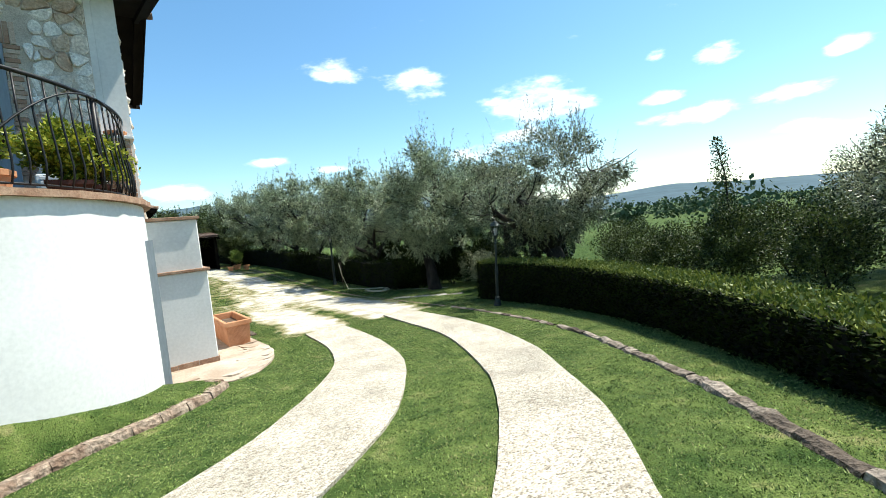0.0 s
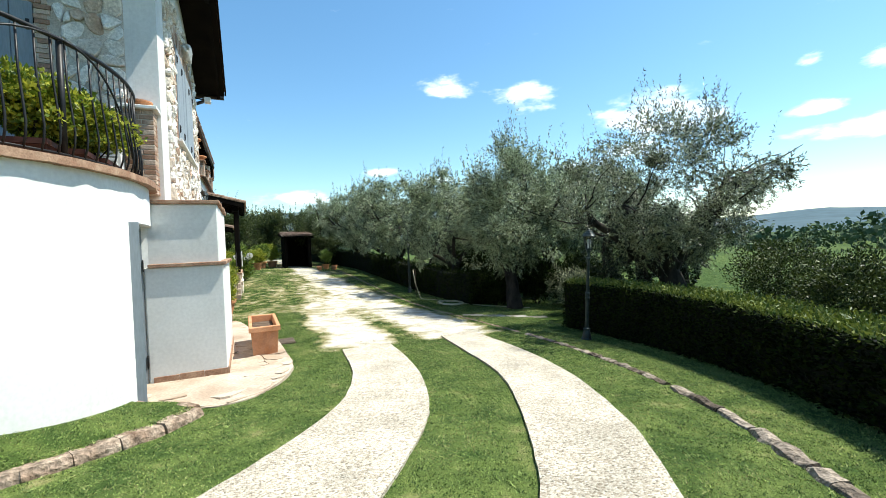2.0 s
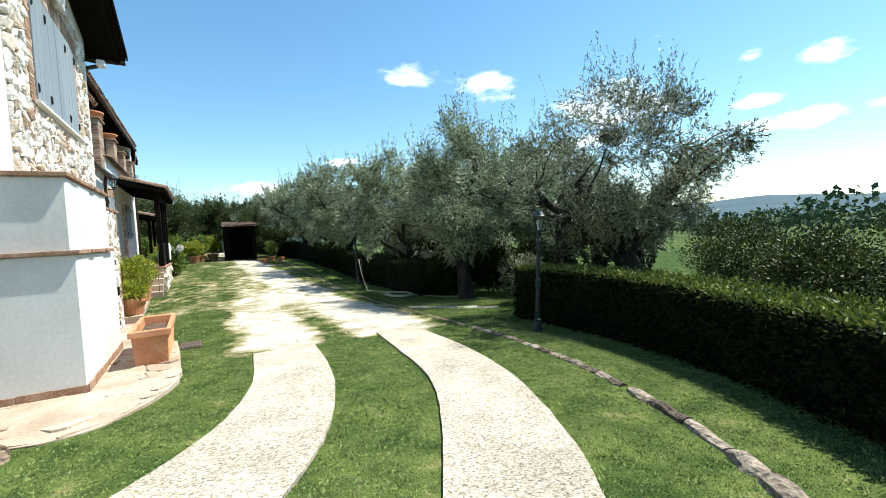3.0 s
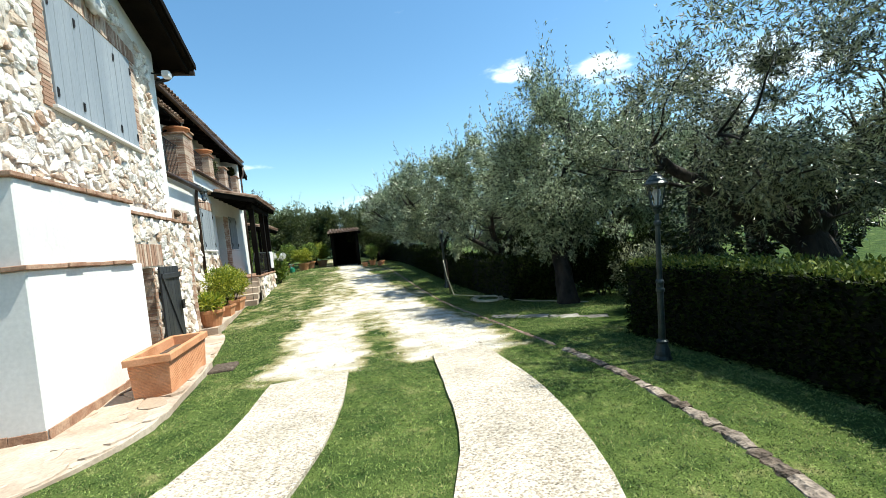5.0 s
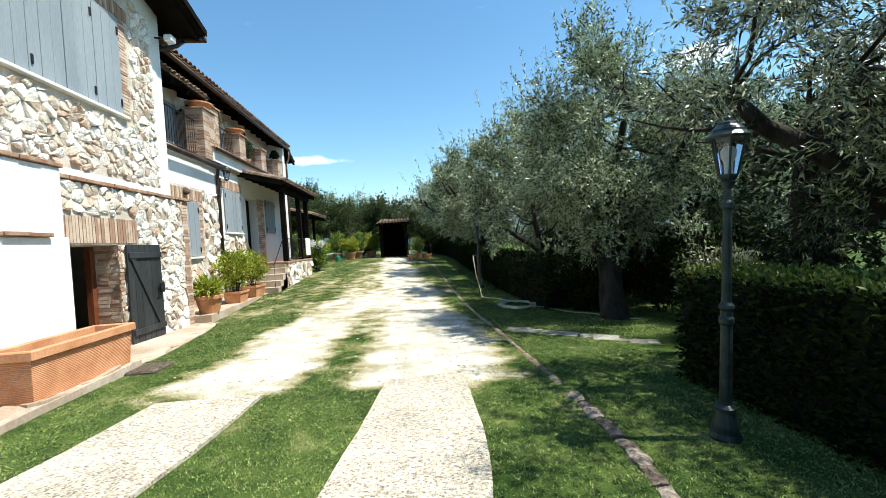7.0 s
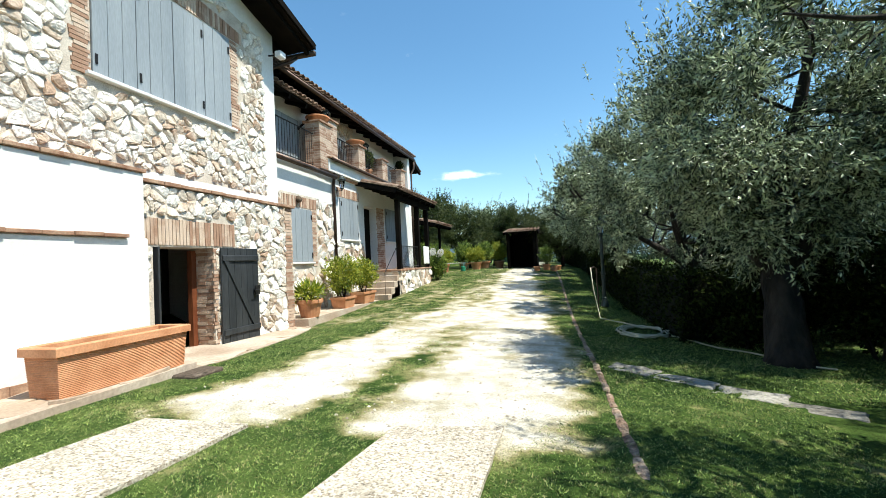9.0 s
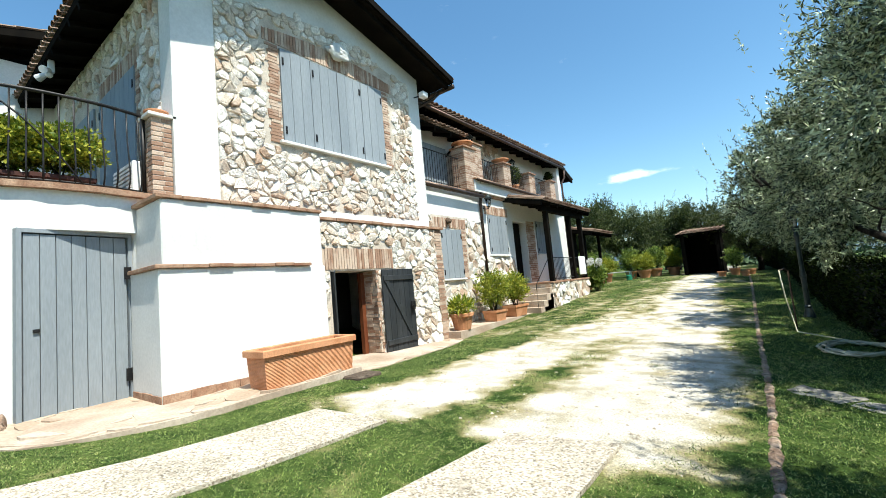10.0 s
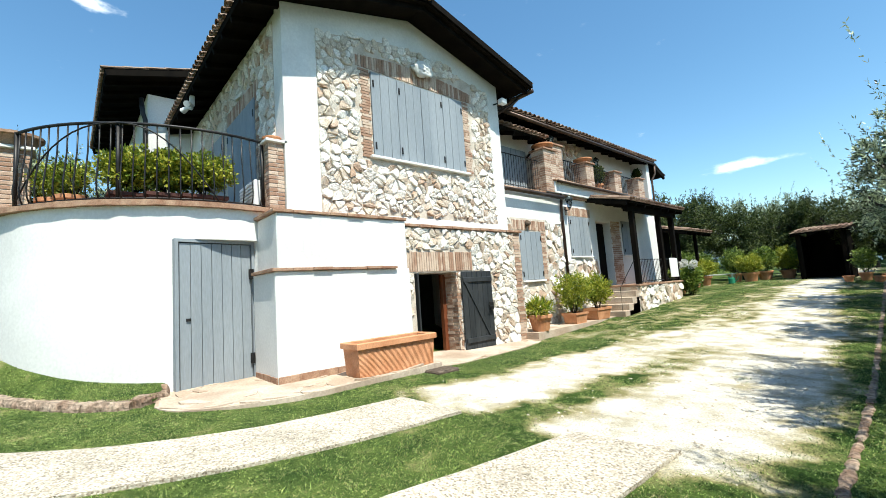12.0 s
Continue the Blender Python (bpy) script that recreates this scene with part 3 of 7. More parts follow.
# roofs: slab, dark boarded soffit with rafters, rows of barrel tiles
def roof_plane(name, corner, along, up, n_rows, n_up, parent, thick=0.09, tiles=True, rafters=True):
    """corner: eave corner; along: vector along the eave; up: vector up the slope."""
    c, a, u = Vector(corner), Vector(along), Vector(up)
    nrm = a.cross(u).normalized()
    if nrm.z < 0:
        nrm = -nrm
    bm = bmesh.new()
    for off in (0, thick):
        bm.faces.new([bm.verts.new(c + nrm * off + p) for p in (Vector(), a, a + u, u)])
    bmesh.ops.bridge_loops(bm, edges=bm.edges[:])
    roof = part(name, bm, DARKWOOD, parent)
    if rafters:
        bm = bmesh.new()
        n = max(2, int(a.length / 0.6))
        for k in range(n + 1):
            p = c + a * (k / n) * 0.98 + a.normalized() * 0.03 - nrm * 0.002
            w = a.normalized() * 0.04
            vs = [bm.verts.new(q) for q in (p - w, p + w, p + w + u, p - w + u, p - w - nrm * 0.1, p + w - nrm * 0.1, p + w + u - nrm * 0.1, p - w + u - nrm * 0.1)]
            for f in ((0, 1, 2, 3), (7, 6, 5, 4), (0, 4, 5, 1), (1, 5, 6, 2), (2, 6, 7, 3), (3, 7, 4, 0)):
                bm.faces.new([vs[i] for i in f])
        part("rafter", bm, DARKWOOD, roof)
    if tiles:
        rng = random.Random(len(name))
        verts, faces = [], []
        for i in range(n_rows):
            for cover in (1, 0):
                for j in range(n_up):
                    p = c + a * ((i + 0.5 * cover + 0.25) / n_rows) + u * (j / n_up) + nrm * (thick + 0.015 + 0.035 * cover + rng.uniform(0, 0.012)) - u.normalized() * 0.05
                    r = a.length / n_rows * 0.36
                    base = len(verts)
                    q = u / n_up * 1.12
                    for s in (0, 1):
                        for k in range(5):
                            ang = math.pi * k / 4
                            verts.append(p + q * s + a.normalized() * math.cos(ang) * r * (1 - 0.15 * s) + nrm * (math.sin(ang) * r * 0.8 * (1 if cover else -0.5) + 0.012 * (1 - s)))
                    for k in range(4):
                        faces.append((base + k, base + k + 1, base + 6 + k, base + 5 + k))
        t = raw("roof_tile", verts, faces, TILE, roof)
        sol = t.modifiers.new("thickness", "SOLIDIFY")
        sol.thickness = 0.014
    return roof


RX = -0.05
roof_plane("roof_north", (-9.4, 6.74, 6.21), (9.4 + RX, 0, 0), (0, -3.42, 0.91), 45, 9, house)
roof_plane("roof_south", (-9.4, -0.12, 6.21), (9.4 + RX, 0, 0), (0, 3.44, 0.91), 45, 9, house)
bm = bmesh.new()
for k in range(46):
    tube(bm, [(-9.4 + k * 0.206, 3.32, 7.235), (-9.4 + k * 0.206 + 0.24, 3.32, 7.25)], [0.1, 0.085], 8)
part("ridge_tile", bm, TILE, house)
# verge boards along the gable
for s, y in ((1, -0.14), (-1, 6.76)):
    bm = bmesh.new()
    a, c = Vector((RX + 0.012, y, 6.19)), Vector((RX + 0.012, 3.31, 7.11))
    vs = []
    for p in (a, c):
        for dx, dz in ((0, 0.03), (0.03, 0.03), (0.03, 0.17), (0, 0.17)):
            vs.append(bm.verts.new(p + Vector((dx, 0, dz))))
    for k in range(4):
        bm.faces.new((vs[k], vs[(k + 1) % 4], vs[4 + (k + 1) % 4], vs[4 + k]))
    bm.faces.new(vs[:4])
    bm.faces.new(vs[4:])
    part("verge_board", bm, DARKWOOD, house)
# gutters
bm = bmesh.new()
tube(bm, [(-9.3, 6.82, 6.2), (RX - 0.02, 6.82, 6.18)], 0.065, 8)
tube(bm, [(-0.55, 6.82, 6.16), (-0.6, 6.6, 5.95), (-0.9, 6.28, 5.72), (-0.95, 6.24, 5.5), (-0.95, 6.24, 4.0)], 0.045, 8)
part("gutter", bm, GUTTER, house, smooth=True)

# annex: a low white block against the front, upper half set back a little
annex = thing("annex", "low white plastered annex with terracotta coping and ledge", "annex", (-0.3, 1.2, 0), kind="structure")
bm = bmesh.new()
box(bm, -0.95, 0.0, 0.0, 2.39, -0.4, 1.6, 0.015)
part("wall_lower", bm, PLASTER, annex)
bm = bmesh.new()
box(bm, -0.99, -0.05, 0.06, 2.39, 1.6, 2.47, 0.015)
part("wall_upper", bm, PLASTER, annex)
coping("coping", -1.0, -0.01, -0.0, 2.41, 2.47, 2.52, annex, seed=3)
coping("ledge", -0.9, 0.045, -0.05, 2.1, 1.6, 1.645, annex, seed=4)
bm = bmesh.new()
rng = random.Random(6)
for k in range(8):
    box(bm, 0.001, 0.016, k * 0.3 + 0.002, min(2.39, (k + 1) * 0.3) - 0.002, -0.05, 0.115 + rng.uniform(-0.008, 0.008), 0.003)
for k in range(3):
    box(bm, -0.9 + k * 0.3 + 0.002, -0.9 + (k + 1) * 0.3 - 0.002, -0.016, -0.001, -0.05, 0.115 + rng.uniform(-0.008, 0.008), 0.003)
part("skirting_tile", bm, CAP, annex)

# round terrace wall
CX, CY, CR = -3.45, -0.5, 2.65
ZT = 2.62
terrace = thing("terrace", "round white plastered terrace wall with terracotta coping", "terrace", (CX, CY, 0), kind="structure")


def arc_wall(name, r0, r1, z0, z1, a0, a1, n, material, parent, jitter=0.0, seed=1, gap=0.0, foot=None):
    rng = random.Random(seed)
    bm = bmesh.new()
    step = (a1 - a0) / n
    rings = []
    for k in range(n + 1):
        a = radians(a0 + step * k)
        ro = r1 + rng.uniform(-jitter, jitter)
        rings.append([bm.verts.new((CX + r * math.cos(a), CY + r * math.sin(a), z + (rng.uniform(-jitter, jitter) * 0.4))) for r, z in ((r0, z0), (ro, z0), (ro, z1), (r0, z1))])
    for p, q in zip(rings, rings[1:]):
        for k in range(4):
            bm.faces.new((p[k], p[(k + 1) % 4], q[(k + 1) % 4], q[k]))
    bm.faces.new(rings[0])
    bm.faces.new(rings[-1][::-1])
    return part(name, bm, material, parent)


arc_wall("wall_round", CR - 0.3, CR, -0.5, ZT, -180, -13.0, 80, PLASTER, terrace)
arc_wall("wall_over_door", CR - 0.3, CR, 2.15, ZT, -13.0, 12.4, 12, PLASTER, terrace)
arc_wall("wall_round_end", CR - 0.3, CR, -0.5, ZT, 12.4, 21.5, 6, PLASTER, terrace)
arc_wall("coping", CR - 0.38, CR + 0.085, ZT, ZT + 0.075, -180, 21.5, 64, CAP, terrace, jitter=0.014, seed=5)
boxpart("wall_end", CX - CR, CX - CR + 0.3, CY, Y0 - 0.005, -0.5, ZT, PLASTER, terrace)
bm = bmesh.new()
bm.faces.new([bm.verts.new((CX + (CR - 0.31) * math.cos(radians(a)), CY + (CR - 0.31) * math.sin(radians(a)), ZT - 0.05)) for a in range(-180, 1, 6)] + [bm.verts.new((CX + CR - 0.31, Y0 - 0.01, ZT - 0.05)), bm.verts.new((CX - CR + 0.31, Y0 - 0.01, ZT - 0.05))])
bmesh.ops.solidify(bm, geom=bm.faces[:], thickness=0.1)
part("terrace_floor", bm, SLAB, terrace)


# shutters and plank doors
def planks(bm, y0, y1, z0, z1, x, n, rng, thick=0.035, gap=0.006):
    for k in range(n):
        a, c = y0 + (y1 - y0) * k / n, y0 + (y1 - y0) * (k + 1) / n
        box(bm, x - thick, x + rng.uniform(-0.002, 0.003), a + gap / 2, c - gap / 2, z0 + rng.uniform(0, 0.004), z1 - rng.uniform(0, 0.004), 0.004)


def shutter(name, label, y0, y1, z0, z1, x, leaves, boards, group="", hinge_edges=()):
    t = thing(name, label, "shutter", (x, (y0 + y1) / 2, z0), group)
    rng = random.Random(int(y0 * 100))
    w = (y1 - y0) / leaves
    for k in range(leaves):
        bm = bmesh.new()
        planks(bm, y0 + w * k + 0.004, y0 + w * (k + 1) - 0.004, z0, z1, x, boards, rng)
        leaf = part("shutter_leaf", bm, SHUTTER, t)
        edge = y0 + w * k + 0.05 if k < leaves / 2 else y0 + w * (k + 1) - 0.05
        for zz in (z0 + (z1 - z0) * 0.12, z0 + (z1 - z0) * 0.86):
            bm = bmesh.new()
            box(bm, x + 0.003, x + 0.015, edge - 0.018, edge + 0.018, zz - 0.07, zz + 0.07, 0.003)
            tube(bm, [(x + 0.015, edge, zz - 0.05), (x + 0.015, edge, zz + 0.05)], 0.011, 6)
            part("hinge", bm, IRON, leaf, "black iron hinge")
    return t


shutter("window_shutters", "four closed grey-blue plank shutters over a wide window", *WIN, MX + 0.035, 4, 3)
boxpart("window_sill", MX - 0.2, MX + 0.09, WIN[0] - 0.09, WIN[1] + 0.09, WIN[2] - 0.055, WIN[2] - 0.003, PLASTER, house, "pale stone sill")
shutter("window_shutters", "closed grey-blue plank shutters with brick jambs", 6.97, 7.97, 1.28, 2.63, SX + 0.035, 2, 2, "ground floor shutters")
shutter("window_shutters", "closed grey-blue plank shutters beside the porch", 9.55, 10.75, 1.95, 3.2, SX + 0.035, 2, 3, "ground floor shutters")
shutter("window_shutters", "closed grey-blue plank shutters under the porch roof", 13.1, 14.2, 2.0, 3.25, SX + 0.035, 2, 3, "ground floor shutters")

# side shutters on the terrace
for (a, c, z0, z1), lab in ((SIDE_DOOR, "tall grey-blue shutters closed over a terrace door"), (SIDE_WIN, "grey-blue shutters closed over a terrace window")):
    t = thing("terrace_shutters", lab, "shutter", ((a + c) / 2, Y0 - 0.04, z0), "terrace shutters")
    rng = random.Random(int(-a * 10))
    for k in range(2):
        bm = bmesh.new()
        u0, u1 = a + (c - a) * k / 2, a + (c - a) * (k + 1) / 2
        for q in range(4):
            box(bm, u0 + (u1 - u0) * q / 4 + 0.004, u0 + (u1 - u0) * (q + 1) / 4 - 0.004, Y0 - 0.045, Y0 - 0.008, z0 + 0.01, z1, 0.004)
        leaf = part("shutter_leaf", bm, SHUTTER, t)
        e = u0 + 0.05 if k == 0 else u1 - 0.05
        for zz in (z0 + 0.3, z1 - 0.3):
            boxpart("hinge", e - 0.02, e + 0.02, Y0 - 0.06, Y0 - 0.046, zz - 0.07, zz + 0.07, IRON, leaf, "black iron hinge", 0.003)

# grey cellar door in the round wall
d0, d1 = Vector((-0.80, -1.09, 0)), Vector((-0.99, 0.03, 0))
du = (d1 - d0).normalized()
dn = Vector((du.y, -du.x, 0))
cellar = thing("cellar_door", "closed grey-blue plank cellar door in a metal frame", "door", ((d0 + d1) / 2).to_tuple())
W, H = (d1 - d0).length, 2.12
DOORM = Matrix((( du.x, -dn.x, 0, d0.x), (du.y, -dn.y, 0, d0.y), (0, 0, 1, 0.03), (0, 0, 0, 1)))


def local_box(bm, u0, u1, v0, v1, z0, z1, bevel=0.004):
    vs = box(bm, u0, u1, v0, v1, z0, z1, 0)
    for v in vs:
        v.co = DOORM @ v.co


bm = bmesh.new()
for k in range(7):
    local_box(bm, 0.06 + (W - 0.12) * k / 7 + 0.005, 0.06 + (W - 0.12) * (k + 1) / 7 - 0.005, 0.0, 0.04, 0.0, H - 0.06)
part("door_leaf", bm, SHUTTER, cellar)
bm = bmesh.new()
local_box(bm, 0.0, 0.045, -0.02, 0.3, 0.0, H)
local_box(bm, W - 0.045, W, -0.02, 0.3, 0.0, H)
local_box(bm, 0.045, W - 0.045, -0.02, 0.3, H - 0.045, H)
part("door_frame", bm, SHUTTER, cellar)
# near-black sheet behind the planks colours in the shade of the gaps
bm = bmesh.new()
local_box(bm, 0.05, W - 0.05, 0.028, 0.036, 0.0, H - 0.05)
part("door_backing", bm, DARKWOOD, cellar, "dark sheet standing for the shade between the planks")
for z in (0.3, 1.6):
    bm = bmesh.new()
    local_box(bm, W - 0.1, W - 0.02, -0.035, -0.021, z - 0.08, z + 0.08)
    part("hinge", bm, IRON, cellar, "black iron hinge")
bm = bmesh.new()
local_box(bm, 0.14, 0.2, -0.02, -0.003, 0.95, 0.99)
part("lock", bm, IRON, cellar, "small dark steel lock plate")

# black basement door, its leaf folded back on the wall
bdoor = thing("basement_door", "black plank basement door standing open against the stone wall", "door", (LX + 0.06, 4.4, -0.15))
bm = bmesh.new()
rng = random.Random(9)
planks(bm, 4.02, 4.95, -0.16, 1.53, LX + 0.085, 6, rng, 0.03)
leaf = part("door_leaf", bm, BLACKPAINT, bdoor)
bm = bmesh.new()
for z in (0.02, 1.3):
    box(bm, LX + 0.088, LX + 0.118, 4.04, 4.93, z, z + 0.1, 0.006)
vs = box(bm, LX + 0.088, LX + 0.112, -0.05, 0.05, 0, 1.42, 0)
for v in vs:
    v.co = Vector((v.co.x, 4.12 + v.co.y + 0.68 * (1 - v.co.z / 1.42), 0.12 + v.co.z * 0.83))
part("brace", bm, BLACKPAINT, leaf)
bm = bmesh.new()
box(bm, LX + 0.118, LX + 0.15, 4.78, 4.9, 0.66, 0.84, 0.006)
tube(bm, [(LX + 0.14, 4.8, 0.75), (LX + 0.19, 4.8, 0.75), (LX + 0.19, 4.7, 0.75)], 0.01, 6)
part("lock", bm, IRON, leaf)
bm = bmesh.new()
planks(bm, 0, 0.55, -0.16, 1.53, 0, 4, rng, 0.03)
for v in bm.verts:
    v.co = Vector((LX + 0.05 - v.co.y * 0.98, 2.875 - v.co.x, v.co.z))
part("door_leaf", bm, BLACKPAINT, bdoor)
bm = bmesh.new()
box(bm, LX - 0.46, LX - 0.36, DOOR[1] - 0.1, DOOR[1] - 0.003, -0.15, 1.5, 0.004)
box(bm, LX - 0.46, LX - 0.36, DOOR[0] + 0.003, DOOR[0] + 0.08, -0.15, 1.5, 0.004)
part("inner_frame", bm, REDWOOD, bdoor, "varnished red-brown inner frame")
# long wing behind, with a roofed loggia over its ground floor
wing = thing("wing", "long stone and plaster wing with a brick-pillared loggia", "house wing", (-3, 11, 0), kind="structure")
WH = [(6.97, 7.97, 1.28, 2.63), (9.55, 10.75, 1.95, 3.2), (11.25, 12.25, 0.85, 3.15), (13.1, 14.2, 2.0, 3.25)]
wall_with_holes("wall_front", Y1 + 0.052, 16.0, -0.5, 3.78, WH, SX, 0.4, PLASTER, wing)
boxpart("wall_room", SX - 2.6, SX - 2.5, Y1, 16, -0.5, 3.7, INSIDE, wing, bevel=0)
boxpart("wall_end", -9, SX - 0.003, 16.0, 16.3, -0.5, 6.0, PLASTER, wing)
boxpart("wall_upper", -2.0, -1.72, Y1 + 0.01, 15.99, 3.855, 6.2, PLASTER, wing)
boxpart("loggia_floor", -2.9, SX + 0.09, Y1 + 0.06, 16.02, 3.785, 3.85, CAP, wing)
boxpart("band", SX - 0.28, SX + 0.16, 8.75, 15.6, 3.853, 4.22, PLASTER, wing)
coping("band_coping", SX - 0.3, SX + 0.24, 8.72, 15.65, 4.22, 4.27, wing, seed=8)
bm = bmesh.new()
tube(bm, [(SX + 0.18, Y1 + 0.1, 3.74), (SX + 0.18, 9.1, 3.72)], 0.065, 8)
tube(bm, [(SX + 0.12, 9.12, 4.2), (SX + 0.1, 9.12, 3.7), (SX + 0.06, 9.14, 3.5), (SX + 0.06, 9.14, 0.2)], 0.045, 8)
tube(bm, [(SX + 0.26, 8.8, 4.2), (SX + 0.26, 15.6, 4.18)], 0.05, 8)
part("downpipe", bm, GUTTER, wing, smooth=True)
roof_plane("roof_wing", (-1.0, Y1 + 0.02, 5.93), (0, 10.6, 0), (-4.2, 0, 1.35), 50, 10, wing)
bm = bmesh.new()
tube(bm, [(-0.94, Y1 + 0.1, 5.92), (-0.94, 16.7, 5.9)], 0.055, 8)
tube(bm, [(-0.94, 16.6, 5.86), (-0.96, 16.6, 5.5), (-1.02, 16.36, 5.2), (-1.04, 16.34, 0.1)], 0.04, 8)
part("gutter", bm, GUTTER, wing, smooth=True)

roof_plane("roof_hip", (-1.0, 17.75, 5.5), (-4, 0, 0), (0, -1.1, 0.42), 18, 3, wing)

# tall wing behind the terrace
tall = thing("rear_wing", "taller white plastered rear wing with deep dark eaves", "house wing", (-11, 3, 0), kind="structure")
boxpart("wall", -13, -7.6, -0.6, 8, -0.5, 7.2, PLASTER, tall)
roof_plane("roof", (-6.9, -1.55, 7.25), (-7, 0, 0), (0, 5.5, 1.5), 34, 12, tall)
bm = bmesh.new()
tube(bm, [(-7.5, -0.75, 7.0), (-7.5, -0.72, 6.6), (-7.5, -0.66, 6.4), (-7.5, -0.66, 3)], 0.06, 8)
part("downpipe", bm, IRON, tall, smooth=True)

# ------------------------------------------------------------------ plants
def leaf_cloud(name, centers, dirs, leaf, width, material, parent, rng, label="", kind=""):
    """Many small leaves: each a folded blade of two triangles, at centers, pointing along dirs."""
    n = len(centers)
    dirs = dirs / np.maximum(np.linalg.norm(dirs, axis=1, keepdims=True), 1e-6)
    side = np.cross(dirs, rng.normal(size=(n, 3)))
    side /= np.maximum(np.linalg.norm(side, axis=1, keepdims=True), 1e-6)
    ln = leaf * rng.uniform(0.65, 1.25, (n, 1))
    w = width * rng.uniform(0.7, 1.2, (n, 1))
    p0, p2 = centers, centers + dirs * ln
    mid = centers + dirs * ln * 0.45
    v = np.stack([p0, mid + side * w / 2, p2, mid - side * w / 2], 1).reshape(-1, 3)
    me = bpy.data.meshes.new(name)
    me.vertices.add(4 * n)
    me.vertices.foreach_set("co", v.astype(np.float32).ravel())
    me.loops.add(4 * n)
    me.loops.foreach_set("vertex_index", np.arange(4 * n, dtype=np.int32))
    me.polygons.add(n)
    me.polygons.foreach_set("loop_start", np.arange(0, 4 * n, 4, dtype=np.int32))
    me.polygons.foreach_set("loop_total", np.full(n, 4, dtype=np.int32))
    me.update(calc_edges=True)
    me.validate()
    me.materials.append(material)
    ob = new(name, me)
    if label:
        ob["label"] = label
    if kind:
        ob["kind"] = kind
    return under(ob, parent)


def olive_tree(at, height, spread_r, seed, leaves, label, trunk_h=1.2, trunk_r=0.17, leaf=0.075, width=0.017, open_crown=0.0, lift=0.36, lean=(0, 0), group="olive trees", foliage=None, tint="grey-green narrow olive leaves"):
    """Gnarled trunk, forking limbs and twigs carrying thin leaves."""
    rng = np.random.default_rng(seed)
    t = thing("olive_tree", label, "tree", at, group)
    base = np.array(at, float)
    bm = bmesh.new()

    def wander(p, d, length, r0, r1, steps, wob, up=0.0):
        pts, radii = [p.copy()], [r0]
        for k in range(steps):
            d = d + rng.normal(size=3) * wob + np.array((0, 0, up))
            d /= np.linalg.norm(d)
            p = p + d * length / steps
            pts.append(p.copy())
            radii.append(r0 + (r1 - r0) * (k + 1) / steps)
        return pts, radii, d

    pts, radii, d = wander(base - np.array((0, 0, 0.15)), np.array((lean[0] * 0.2, lean[1] * 0.2, 1.0)), trunk_h + 0.15, trunk_r * 1.35, trunk_r * 0.85, 6, 0.12)
    radii[0] *= 1.3
    tube(bm, pts, radii, 10)
    top = pts[-1]
    cc, ld = [], []
    tips = []
    nl = rng.integers(4, 6)
    for i in range(nl):
        a = math.tau * (i + rng.uniform(-0.25, 0.25)) / nl
        ln = (height - trunk_h) * rng.uniform(0.55, 0.8)
        dd = np.array((math.cos(a) * spread_r / height * 1.3, math.sin(a) * spread_r / height * 1.3, 1.0))
        lp, lr, ldir = wander(top - np.array((0, 0, rng.uniform(0, 0.25))), dd, ln, trunk_r * 0.62, trunk_r * 0.22, 6, 0.22, 0.05)
        tube(bm, lp, lr, 7)
        for j in range(2, 7):
            for _ in range(3 if j > 3 else 2):
                sd = rng.normal(size=3) * (1, 1, 0.55) + np.array((math.cos(a) * 0.5, math.sin(a) * 0.5, 0.25))
                bl = rng.uniform(0.45, 0.95) * spread_r * 0.55
                bp, br, bd = wander(lp[j], sd, bl, lr[j] * 0.42, 0.006, 4, 0.3, 0.05)
                tube(bm, bp, br, 5)
                tips += [(q, bd) for q in bp[2:]]
    part("trunk", bm, BARK, t, "dark gnarled trunk and limbs", smooth=True)
    # the crown is built of boughs: each a lump of twigs round a branch end, with gaps between the lumps
    mid = base + np.array((lean[0] * 2.4, lean[1] * 2.4, lift * height + (1 - lift) * height * 0.5))
    rad = np.array((spread_r, spread_r, height * (1 - lift) * 0.5))
    n_lump = int((80 if open_crown else 105) * (spread_r / 2.3) ** 2)
    lumps = []
    while len(lumps) < n_lump:
        if rng.random() < 0.3 + open_crown:
            q, bd = tips[rng.integers(len(tips))]
            p = q + rng.normal(size=3) * 0.12
        else:
            u = rng.normal(size=3) - np.array((0, 0, 0.0 if open_crown else 0.25))
            u /= np.linalg.norm(u)
            bumpy = 0.8 + 0.55 * noise.noise(Vector(u * 1.9) + Vector((seed, 0, 0)))
            p = mid + u * rad * rng.uniform(0.3, 1.0) ** 0.5 * bumpy
        if open_crown and noise.noise(Vector(p * 1.1) + Vector((0, seed, 0))) < open_crown - 0.5:
            continue
        over = np.linalg.norm((p - mid) / rad)
        lumps.append(mid + (p - mid) * min(1.0, rng.uniform(0.9, 1.1) / over))
    cl = np.array(lumps)
    per = 24
    n_twig = leaves // per
    n_shoot = n_twig // 22
    own = rng.integers(len(cl), size=n_twig)
    size = rng.uniform(0.26, 0.5, (len(cl), 1)) * spread_r / 2.1
    away = cl - mid
    away /= np.maximum(np.linalg.norm(away, axis=1, keepdims=True), 1e-6)
    twig = rng.normal(size=(n_twig, 3)) * (1, 1, 0.8) + away[own] * 0.35 + np.array((0, 0, 0.3))
    low = (away[own][:, 2] < 0.1) & (rng.random(n_twig) < 0.45)
    twig[low] += np.array((0, 0, -1.3))
    twig /= np.linalg.norm(twig, axis=1, keepdims=True)
